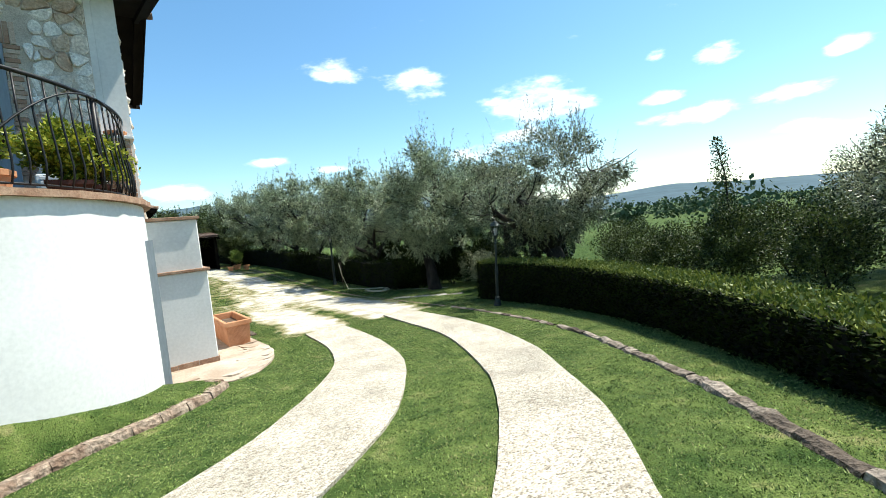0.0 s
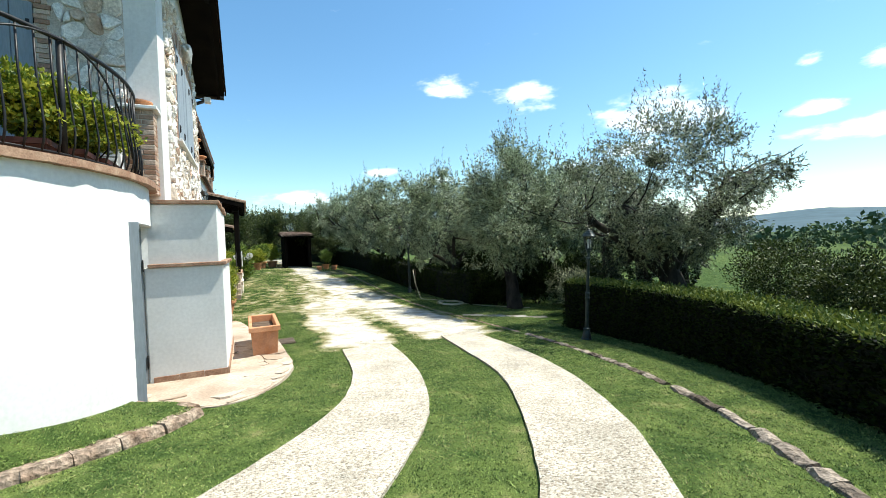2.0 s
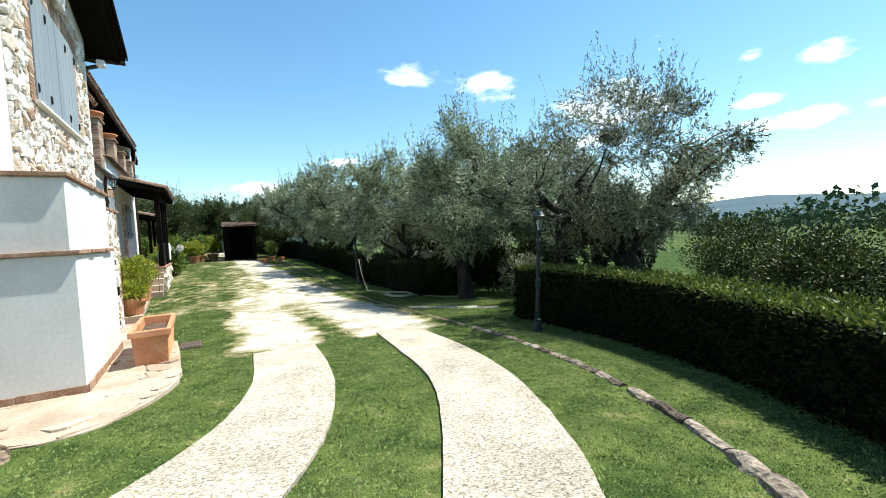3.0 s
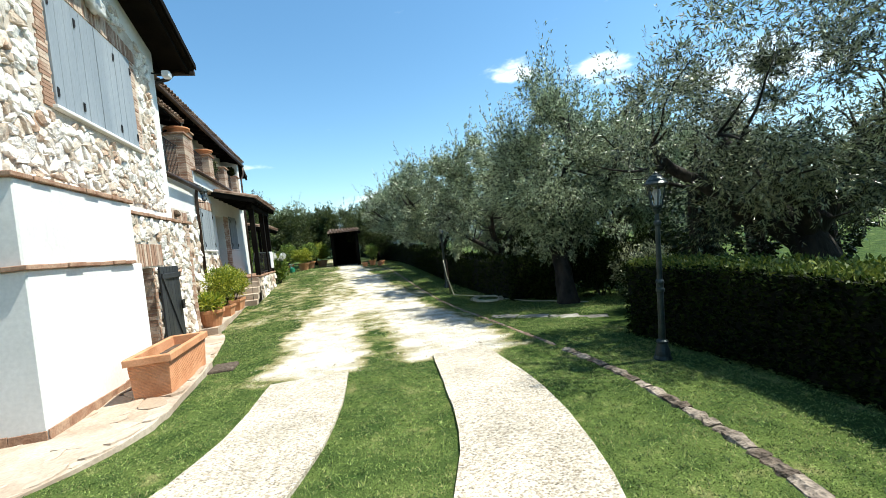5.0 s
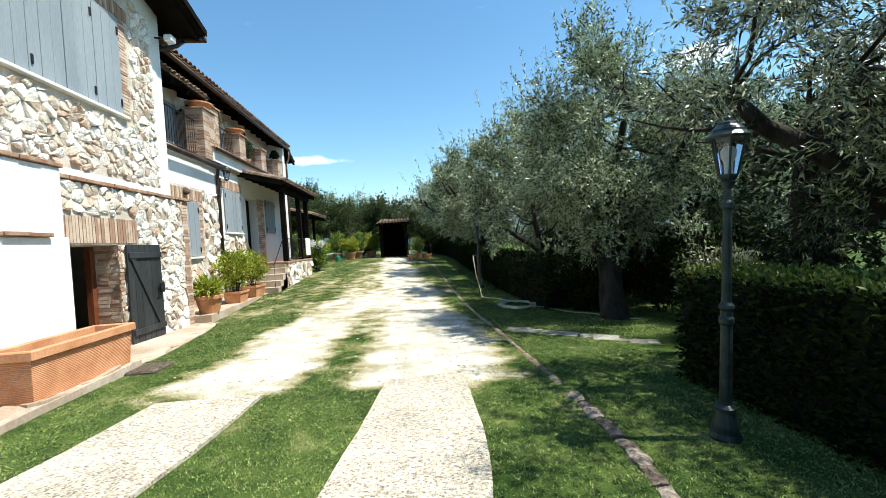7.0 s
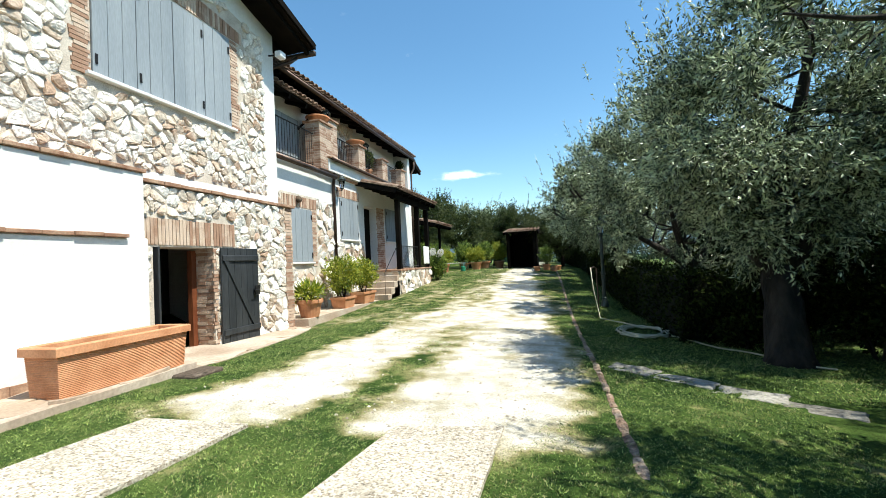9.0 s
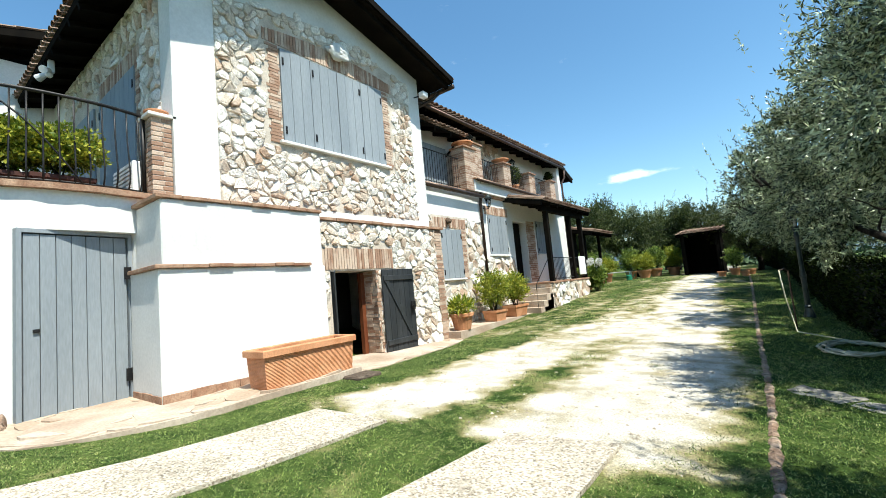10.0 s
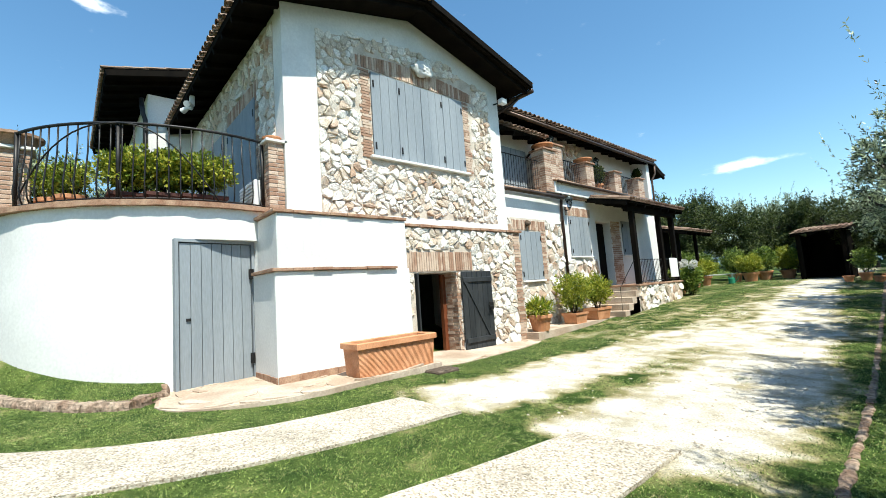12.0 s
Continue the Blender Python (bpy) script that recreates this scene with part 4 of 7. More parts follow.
    twlen = size[own] * rng.uniform(0.55, 1.15, (n_twig, 1))
    start = cl[own] + rng.normal(size=(n_twig, 3)) * size[own] * 0.22
    # upright suckers standing out of the top of the crown
    high = np.flatnonzero((cl[:, 2] > mid[2] + rad[2] * 0.15) | (away[:, 2] > 0.4))
    pick = rng.choice(high, n_shoot) if len(high) else rng.integers(len(cl), size=n_shoot)
    start[:n_shoot] = cl[pick] + rng.normal(size=(n_shoot, 3)) * 0.22
    twig[:n_shoot] = away[pick] * 0.25 + rng.normal(size=(n_shoot, 3)) * 0.18 + np.array((0, 0, 1.0))
    twig[:n_shoot] /= np.linalg.norm(twig[:n_shoot], axis=1, keepdims=True)
    twlen[:n_shoot] = rng.uniform(0.45, 0.95, (n_shoot, 1))
    s = rng.uniform(0.12, 1.0, (n_twig, per, 1))
    pos = start[:, None, :] + twig[:, None, :] * twlen[:, None, :] * s + rng.normal(size=(n_twig, per, 3)) * 0.01
    dirs = twig[:, None, :] * 0.8 + rng.normal(size=(n_twig, per, 3)) * 0.5
    leaf_cloud("crown", pos.reshape(-1, 3), dirs.reshape(-1, 3), leaf, width, foliage or OLIVE, t, rng, tint)
    return t


def bush(name, label, category, at, radii, count, leaf, width, material, seed, group="", stems=5, flat=0.35, parent=None):
    rng = np.random.default_rng(seed)
    t = parent or thing(name, label, category, at, group)
    c = np.array(at, float) + np.array((0, 0, radii[2]))
    bm = bmesh.new()
    for k in range(stems):
        a = rng.uniform(0, math.tau)
        tip = c + np.array((math.cos(a) * radii[0] * 0.6, math.sin(a) * radii[1] * 0.6, radii[2] * rng.uniform(0, 0.7)))
        b0 = np.array(at, float) + np.array((math.cos(a) * 0.04, math.sin(a) * 0.04, -0.02))
        tube(bm, [b0, (b0 + tip) / 2 + rng.normal(size=3) * 0.04, tip], [0.015, 0.011, 0.004], 5)
    part("stem", bm, BARK, t)
    u = rng.normal(size=(count, 3))
    u /= np.linalg.norm(u, axis=1, keepdims=True)
    bumpy = np.array([0.8 + 0.55 * noise.noise(Vector(q * 2.4) + Vector((seed * 1.3, 0, 0))) for q in u])[:, None]
    p = c + u * np.array(radii) * (rng.uniform(0.15, 1.0, (count, 1)) ** 0.45) * bumpy
    d = u * 0.6 + rng.normal(size=(count, 3)) * 0.6 + np.array((0, 0, flat))
    leaf_cloud("foliage", p, d, leaf, width, material, t, rng)
    return t


# laurel hedge along the bend
HEDGE_LINE = smooth_line([(7.22, 0.76), (7.2, -0.6), (6.92, -2.2), (6.18, -3.95), (5.1, -5.48), (3.75, -6.98), (2.1, -8.5), (0.3, -10.0)], 0.3)
hedge = thing("hedge", "clipped laurel hedge, shade-dark leaf colour on its sides, sun-bright yellow-green on top", "hedge", (6.9, -1, -0.2))
HW = 0.36


def hedge_top(p):
    return lerp_line(((-12, 1.15), (-7.3, 0.98), (-4.3, 0.82), (0.85, 0.78), (2, 0.78)), p.y)


verts, faces = [], []
rng = np.random.default_rng(3)
pts_c, pts_d, fresh_c, fresh_d = [], [], [], []
for i, p in enumerate(HEDGE_LINE):
    d = (HEDGE_LINE[min(i + 1, len(HEDGE_LINE) - 1)] - HEDGE_LINE[max(i - 1, 0)]).normalized()
    s = Vector((-d.y, d.x))
    zt, zb = hedge_top(p) - 0.05, ground_z(p.x, p.y) - 0.05
    for u, z in ((-HW + 0.05, zb), (-HW + 0.03, zt), (HW - 0.03, zt), (HW - 0.05, zb)):
        verts.append((p.x + s.x * u, p.y + s.y * u, z))
    if i < len(HEDGE_LINE) - 1:
        seg = (HEDGE_LINE[i + 1] - p).length
        q = HEDGE_LINE[i + 1]
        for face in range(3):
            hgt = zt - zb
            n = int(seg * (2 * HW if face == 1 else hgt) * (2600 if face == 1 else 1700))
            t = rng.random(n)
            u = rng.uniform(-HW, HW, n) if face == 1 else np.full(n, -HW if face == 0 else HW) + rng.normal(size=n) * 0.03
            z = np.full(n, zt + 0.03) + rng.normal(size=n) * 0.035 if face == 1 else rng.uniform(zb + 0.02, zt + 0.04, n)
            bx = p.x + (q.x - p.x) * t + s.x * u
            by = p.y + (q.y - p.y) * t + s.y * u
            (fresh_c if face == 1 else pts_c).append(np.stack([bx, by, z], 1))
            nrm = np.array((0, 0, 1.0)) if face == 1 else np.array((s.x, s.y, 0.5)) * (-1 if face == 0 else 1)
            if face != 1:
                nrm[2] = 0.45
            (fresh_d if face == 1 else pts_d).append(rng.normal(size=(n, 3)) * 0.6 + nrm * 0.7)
n = 900
pts_c.append(np.stack([HEDGE_LINE[0].x + rng.uniform(-HW, HW, n), HEDGE_LINE[0].y + rng.normal(size=n) * 0.03 + 0.02, rng.uniform(-0.25, 0.8, n)], 1))
pts_d.append(rng.normal(size=(n, 3)) * 0.6 + np.array((0, 0.7, 0.4)))
for i in range(len(HEDGE_LINE) - 1):
    for k in range(4):
        faces.append((i * 4 + k, i * 4 + (k + 1) % 4, i * 4 + 4 + (k + 1) % 4, i * 4 + 4 + k))
faces += [(3, 2, 1, 0), tuple(len(verts) - 4 + k for k in range(4))]
# solid core coloured near black in place of the shade between leaves
raw("hedge_core", verts, faces, HEDGE_SHADE, hedge)
# sides take the shade-dark leaf colour, the top the sun-bright one
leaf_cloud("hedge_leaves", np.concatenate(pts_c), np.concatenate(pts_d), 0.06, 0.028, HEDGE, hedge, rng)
leaf_cloud("fresh_growth", np.concatenate(fresh_c), np.concatenate(fresh_d), 0.055, 0.026, FRESH, hedge, rng, "yellow-green young leaves on the clipped top, coloured brighter for the sun")


def gz(x, y, up=0.0):
    return (x, y, ground_z(x, y) + up)


olive_tree(gz(9.3, -0.45), 5.1, 2.5, 11, 95000, "old spreading olive tree with open crown behind the hedge", 1.3, 0.27, open_crown=0.22, lift=0.24, lean=(-0.12, -0.04), foliage=OLIVE_BACKLIT)
near = olive_tree(gz(7.9, 4.2), 5.35, 2.55, 12, 160000, "dense grey-green olive tree with forked dark trunk", 1.25, 0.2, width=0.021, lift=0.12, lean=(0.08, 0.22), foliage=OLIVE_SUNLIT)
mid_a = olive_tree(gz(7.6, 8.8), 5.3, 2.1, 13, 66000, "dense grey-green olive tree beside the drive", 1.2, 0.15, foliage=OLIVE_SUNLIT, leaf=0.09, width=0.026, lift=0.16)
mid_b = olive_tree(gz(7.5, 13.0), 5.5, 2.25, 14, 54000, "dense grey-green olive tree in a row", 1.2, 0.15, foliage=OLIVE_SUNLIT, leaf=0.11, width=0.03, lift=0.16)
far_tree = olive_tree(gz(-3.4, 24.5), 5.2, 2.7, 15, 60000, "dense dark green tree behind the potted plants", 1.0, 0.14, leaf=0.11, width=0.04, lift=0.08, group="trees behind the lawn", foliage=SHRUB, tint="dull green leaves")
for x, y, s, rz, src in ((7.2, 17.3, 1.05, 40, mid_a), (7.1, 21.5, 1.0, 110, mid_b), (7.0, 26.5, 1.08, 200, mid_a), (6.9, 32, 1.05, 310, mid_b), (6.9, 38.5, 1.0, 20, mid_a), (6.6, 45, 1.1, 140, mid_b), (17, 8.5, 1.1, 215, mid_b), (21, 15, 1.2, 45, mid_b), (20, 24, 1.2, 275, mid_a), (11.7, 7, 1.05, 75, mid_b), (12, 13, 1.0, 250, mid_a), (12, 20, 1.0, 170, mid_b),
                        (3.3, 27.2, 0.9, 250, far_tree), (5.6, 25.2, 0.8, 120, far_tree), (1.4, 28.2, 0.85, 20, far_tree), (-6.5, 24.5, 1.05, 190, far_tree), (-0.4, 26.2, 0.85, 300, far_tree), (-4, 29, 1.05, 80, far_tree), (0.6, 31, 0.85, 215, far_tree), (-3.5, 37, 1.1, 10, mid_b), (0.2, 38, 1.0, 100, far_tree), (-8, 28, 1.1, 220, far_tree), (-2.0, 46, 1.3, 160, mid_b), (-0.5, 53, 1.3, 10, mid_a), (3.5, 54, 1.3, 50, mid_b),
                        (-12.5, -3.6, 1.0, 30, mid_a), (-13.5, -6.2, 1.1, 75, mid_b), (-11.5, -8.6, 1.0, 250, mid_a), (-17, -3.5, 1.2, 160, mid_b), (-17, 0.5, 1.1, 130, mid_b), (-19, -9, 1.1, 200, mid_a), (-14, -14, 1.0, 280, mid_b), (9.5, -11, 1.05, 330, mid_b), (6.5, -14, 1.0, 80, mid_a)):
    copy_thing(src, pose(*gz(x, y), 0, 0, rz) @ Matrix.Diagonal((s, s, s, 1)))

# second, rougher hedge under the row of olives
rng = np.random.default_rng(8)
LOW = smooth_line([(7.4, 5.6), (7.2, 8), (7.0, 12), (6.8, 20), (6.5, 30), (5.9, 44)], 0.5)
low_hedge = thing("hedge", "dark shaded evergreen hedge under olive trees", "hedge", (7, 12, -0.4))
verts, faces, pc, pd = [], [], [], []
for i, p in enumerate(LOW):
    zb = ground_z(p.x, p.y)
    zt = zb + 1.0 + 0.12 * noise.noise(Vector((p.y * 0.6, 0, 0)))
    for u, z in ((-0.33, zb - 0.05), (-0.3, zt), (0.3, zt), (0.33, zb - 0.05)):
        verts.append((p.x + u, p.y, z))
    n = 620 if p.y < 16 else 260
    side = rng.random(n) < 0.62
    u = np.where(side, -0.36 + rng.normal(size=n) * 0.05, rng.uniform(-0.36, 0.36, n))
    z = np.where(side, rng.uniform(zb, zt, n), zt + rng.normal(size=n) * 0.06)
    pc.append(np.stack([p.x + u, p.y + rng.uniform(-0.26, 0.26, n), z], 1))
    pd.append(rng.normal(size=(n, 3)) * 0.7 + np.array((-0.4, 0, 0.5)))
for i in range(len(LOW) - 1):
    for k in range(4):
        faces.append((i * 4 + k, i * 4 + (k + 1) % 4, i * 4 + 4 + (k + 1) % 4, i * 4 + 4 + k))
faces += [(3, 2, 1, 0), tuple(len(verts) - 4 + k for k in range(4))]
n = 1500
pc.append(np.stack([LOW[0].x + rng.uniform(-0.38, 0.38, n), LOW[0].y - 0.08 + rng.normal(size=n) * 0.09, ground_z(7.4, 5.6) + rng.uniform(0, 1.08, n)], 1))
pd.append(rng.normal(size=(n, 3)) * 0.7 + np.array((-0.2, -0.4, 0.5)))
# same near-black core, put in for the shade behind these leaves
raw("hedge_core", verts, faces, HEDGE_SHADE, low_hedge)
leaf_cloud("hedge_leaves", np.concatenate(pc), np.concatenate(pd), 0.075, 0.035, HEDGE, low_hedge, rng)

# shrubs and saplings behind the hedge
for k, (x, y, r, h, n, m, lab) in enumerate((
        (9.6, -3.4, 1.0, 0.8, 16000, SHRUB, "loose green shrub behind the hedge"), (8.6, -5.0, 0.9, 1.0, 16000, SHRUB, "loose green shrub behind the hedge"),
        (10.4, -5.6, 1.1, 0.95, 14000, SHRUB, "dark green shrub behind the hedge"), (8.0, -6.6, 0.8, 0.8, 13000, SHRUB, "loose green shrub behind the hedge"),
        (10.9, -1.7, 1.2, 1.0, 16000, SHRUB, "dark green shrub behind the hedge"), (8.6, 2.2, 0.6, 0.7, 5500, OLIVE, "pale weedy shrub beside the hedge end"),
        (9.3, 3.4, 0.8, 0.7, 5500, OLIVE, "low weedy shrub under the olive"), (9.0, 6.3, 0.9, 0.9, 5000, OLIVE, "pale weedy shrub under the olives"))):
    bush("shrub", lab, "shrub", gz(x, y), (r, r, h), n, 0.06, 0.028, m, 40 + k, "shrubs behind the hedge")
bush("shrub", "tall dark olive bush behind the hedge bend", "shrub", gz(8.3, -8.3), (1.7, 1.5, 1.75), 42000, 0.075, 0.02, OLIVE, 60)
bush("shrub", "tall dark olive bush behind the hedge bend", "shrub", gz(10.4, -7.4), (1.5, 1.5, 1.5), 26000, 0.08, 0.022, OLIVE, 61)
sap = thing("sapling", "slender upright sapling above the hedge", "tree", gz(8.9, -4.9))
bm = bmesh.new()
tube(bm, [gz(8.9, -4.9), gz(8.85, -4.95, 1.4), gz(8.7, -4.95, 2.4), gz(8.4, -4.9, 3.1)], [0.03, 0.022, 0.014, 0.005], 6)
part("trunk", bm, BARK, sap)
rng = np.random.default_rng(5)
t = rng.random(2600) ** 1.3
c = np.stack([8.9 - 0.5 * t ** 2 + rng.normal(size=2600) * 0.22 * (1.2 - t), -4.92 + rng.normal(size=2600) * 0.22 * (1.2 - t), ground_z(8.9, -4.9) + 0.7 + 2.45 * t], 1)
leaf_cloud("foliage", c, rng.normal(size=(2600, 3)) + np.array((0, 0, 0.7)), 0.06, 0.024, SHRUB, sap, rng)

# evergreen undergrowth below the olives, the shade there put into its leaf colour
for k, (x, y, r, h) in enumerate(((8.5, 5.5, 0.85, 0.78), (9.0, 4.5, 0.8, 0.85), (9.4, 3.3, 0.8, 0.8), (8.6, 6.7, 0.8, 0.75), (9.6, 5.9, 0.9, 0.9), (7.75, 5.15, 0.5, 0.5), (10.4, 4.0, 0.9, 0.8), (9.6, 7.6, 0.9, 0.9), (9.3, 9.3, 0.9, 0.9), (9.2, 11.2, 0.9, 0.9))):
    bush("shrub", "evergreen undergrowth below the olives with shade in its leaf colour", "shrub", gz(x, y), (r, r, h), 9000, 0.085, 0.04, HEDGE, 80 + k, "dark undergrowth")

# two ivy-covered trunks seen through the gap above the hedge
for x, y in ((8.4, 0.85), (9.9, 1.15), (10.6, 0.5)):
    t = thing("ivy_trunk", "thick tree trunk wrapped in dark ivy", "tree", gz(x, y), "ivy-covered trunks")
    bm = bmesh.new()
    tube(bm, [gz(x, y, -0.1), gz(x + 0.03, y, 0.8), gz(x, y + 0.04, 1.6), gz(x + 0.05, y, 2.6)], [0.2, 0.16, 0.14, 0.08], 8)
    part("trunk", bm, BARK, t)
    n = 3800
    hgt = rng.random(n)
    a = rng.uniform(0, math.tau, n)
    r = 0.2 + 0.16 * np.sin(hgt * 9 + x) ** 2 + 0.22 * (hgt > 0.45) + rng.normal(size=n) * 0.04
    c = np.stack([x + np.cos(a) * r, y + np.sin(a) * r, ground_z(x, y) + 0.1 + hgt * 2.5], 1)
    leaf_cloud("ivy", c, np.stack([np.cos(a), np.sin(a), rng.normal(size=n) * 0.5 - 0.3], 1) + rng.normal(size=(n, 3)) * 0.4, 0.075, 0.05, IVY, t, rng)

# every other one takes the leaf colour that has shade in it
for k, (x, y, r) in enumerate(((-9.5, -4.6, 1.7), (-11, -6.4, 1.8), (-10.5, -3.2, 1.6), (-9.0, -8.0, 1.6))):
    bush("shrub", "dark rounded evergreen tree beyond the terrace lawn", "shrub", gz(x, y, -0.8), (r * 1.1, r * 1.1, 2.1), 14000, 0.16, 0.07, SHRUB if k % 2 else HEDGE, 150 + k, "evergreens beyond the terrace")

# far hills and woods
PROFILE = ((-180, 1.0), (-90, 2.0), (-30, 3.2), (0, 4.4), (9, 5.2), (14, 4.6), (20, 5.7), (30, 4.9), (45, 3.0), (58, 1.6), (68, 2.3), (75, 1.7), (90, 1.1), (180, 1.0))
verts, faces = [], []
for k in range(361):
    az = -180 + k
    el = lerp_line(PROFILE, az) + 0.25 * noise.noise(Vector((az * 0.21, 3, 0))) + 0.12 * noise.noise(Vector((az * 0.9, 1, 0)))
    for d, f in ((900, -0.02), (1150, 0.55), (1500, 1.0), (1900, 0.4)):
        verts.append((d * math.sin(radians(az)), d * math.cos(radians(az)), -6 + d * math.tan(radians(el)) * f * (1 if f > 0 else 0)))
for k in range(360):
    for j in range(3):
        faces.append((k * 4 + j, k * 4 + 4 + j, k * 4 + 5 + j, k * 4 + 1 + j))
tagged(raw("backdrop_hills", verts, faces, HILL, smooth=True), "wooded hills on the horizon with blue-green haze in their colour", "hills", kind="structure")
rng = np.random.default_rng(17)
cs = []
for k in range(240):
    a = rng.uniform(-70, 130)
    d = rng.uniform(70, 420)
    x, y = d * math.sin(radians(a)), d * math.cos(radians(a))
    r = rng.uniform(1.5, 4.5)
    u = rng.normal(size=(220, 3))
    u /= np.linalg.norm(u, axis=1, keepdims=True)
    cs.append(np.array((x, y, ground_z(x, y) + r * 0.7)) + u * np.array((r * 1.5, r * 1.5, r)) * rng.uniform(0.5, 1, (220, 1)))
cs = np.concatenate(cs)
tagged(leaf_cloud("far_woods", cs, rng.normal(size=cs.shape), 1.2, 0.8, FARGREEN, None, rng), "scattered far trees and hedgerows in the fields", "trees", kind="stuff")

# kerb stones along the outside of the bend and the drive
KERB_LINE = smooth_line([(-0.4, -9.7), (1.0, -8.2), (2.5, -6.75), (3.55, -5.45), (4.4, -4.2), (5.05, -2.8), (5.4, -1.5), (5.57, -0.3), (5.57, 2), (5.55, 4), (5.45, 8), (5.3, 16), (5.0, 26)], 0.12)
kerb = thing("kerb", "row of rough weathered kerb stones half sunk in grass", "kerb", (5.5, 0, -0.2), kind="structure")
rng = random.Random(21)


def kerb_row(line, parent, width, height, lengths, material, name="stone"):
    i = 0
    while i < len(line) - 3:
        span = rng.randint(*lengths)
        j = min(i + span, len(line) - 1)
        a, c = line[i], line[j]
        d = (c - a).normalized()
        s = Vector((-d.y, d.x))
        bm = bmesh.new()
        rings = []
        for q in range(4):
            p = a.lerp(c, (q / 3) * 0.985 + 0.005)
            w = width * rng.uniform(0.7, 1.2) * (0.78 if q in (0, 3) else 1)
            zb = ground_z(p.x, p.y) - 0.06
            h = height * rng.uniform(0.5, 1.35) * (0.75 if q in (0, 3) else 1) + 0.06
            prof = [(-1, 0), (-0.95, 0.55), (-0.55, 0.95), (0.1, 1.0), (0.7, 0.85), (1, 0.4), (1, 0)]
            rings.append([bm.verts.new((p.x + s.x * u * w / 2 + rng.uniform(-0.008, 0.008), p.y + s.y * u * w / 2, zb + h * v + rng.uniform(-0.006, 0.006))) for u, v in prof])
        for r0, r1 in zip(rings, rings[1:]):
            for k in range(7):
                bm.faces.new((r0[k], r0[(k + 1) % 7], r1[(k + 1) % 7], r1[k]))
        bm.faces.new(rings[0])
        bm.faces.new(rings[-1][::-1])
        part(name, bm, material, parent)
        i = j


broken = next(i for i, p in enumerate(KERB_LINE) if p.y > -3.4)
split = next(i for i, p in enumerate(KERB_LINE) if p.y > 0.7)
kerb_row(KERB_LINE[:broken + 1], kerb, 0.17, 0.05, (2, 5), KERB)
kerb_row(KERB_LINE[broken:split + 1], kerb, 0.16, 0.03, (1, 2), KERB)
kerb_row(KERB_LINE[split:], kerb, 0.11, 0.016, (2, 5), BEDKERB)

# raised grass bed at the foot of the round wall
BED_EDGE = smooth_line([(-5.6, -5.3), (-4.2, -4.9), (-3.0, -4.1), (-2.3, -3.4), (-1.85, -2.95), (-1.41, -2.65), (-0.9, -2.33), (-0.45, -1.95), (-0.27, -1.6), (-0.45, -1.33), (-0.86, -1.24)], 0.1)


BED_A = [math.atan2(p.y - CY, p.x - CX) for p in BED_EDGE]
BED_R = [math.hypot(p.y - CY, p.x - CX) for p in BED_EDGE]


def bed_z(x, y):
    """The bed climbs from its edging to the foot of the round wall."""
    a, r = math.atan2(y - CY, x - CX), math.hypot(y - CY, x - CX)
    xf = CX + CR * math.cos(a)
    foot = 0.19 + 0.35 * max(0.0, -0.9 - xf)
    width = max(0.05, float(np.interp(a, BED_A, BED_R)) - CR)
    f = max(0.0, min(1.0, (r - CR) / width))
    return foot * (1 - f) + (ground_z(x, y) + 0.1) * f


verts, faces = [], []
for p in BED_EDGE:
    a = math.atan2(p.y - CY, p.x - CX)
    q = Vector((CX + (CR - 0.1) * math.cos(a), CY + (CR - 0.1) * math.sin(a)))
    for k in range(9):
        v = p.lerp(q, k / 8)
        verts.append((v.x, v.y, bed_z(v.x, v.y) - (0.05 if k == 0 else 0)))
    verts.append((p.x, p.y, ground_z(p.x, p.y) - 0.1))
for i in range(len(BED_EDGE) - 1):
    for k in range(8):
        faces.append((i * 10 + k, i * 10 + k + 1, i * 10 + 11 + k, i * 10 + 10 + k))
    faces.append((i * 10 + 9, i * 10, i * 10 + 10, i * 10 + 19))
bed = tagged(raw("grass_bed", verts, faces, ground.data.materials[0], smooth=True), "raised grass bed at the foot of the terrace", "lawn", kind="structure")
bed_kerb = thing("bed_edging", "curved brick and mortar edging round the grass bed", "edging", (-1.4, -2.65, 0.1), kind="structure")
i = 0
rng = random.Random(22)
while i < len(BED_EDGE) - 2:
    j = min(i + rng.randint(3, 5), len(BED_EDGE) - 1)
    a, c = BED_EDGE[i], BED_EDGE[j]
    d = (c - a).normalized()
    s = Vector((-d.y, d.x))
    bm = bmesh.new()
    rings = []
    for q in range(4):
        p = a.lerp(c, q / 3)
        zt = bed_z(p.x, p.y) - 0.005 + rng.uniform(-0.012, 0.012)
        zb = ground_z(p.x, p.y) - 0.05
        w = 0.18 * rng.uniform(0.88, 1.1)
        rings.append([bm.verts.new((p.x + s.x * u * w / 2, p.y + s.y * u * w / 2, z)) for u, z in ((-1.1, zb), (-1, zt - 0.05), (-0.7, zt), (0.6, zt + 0.006), (1, zt - 0.03), (1, zb))])
    for r0, r1 in zip(rings, rings[1:]):
        for k in range(6):
            bm.faces.new((r0[k], r0[(k + 1) % 6], r1[(k + 1) % 6], r1[k]))
    bm.faces.new(rings[0])
    bm.faces.new(rings[-1][::-1])
    part("stone", bm, BEDKERB, bed_kerb)
    i = j


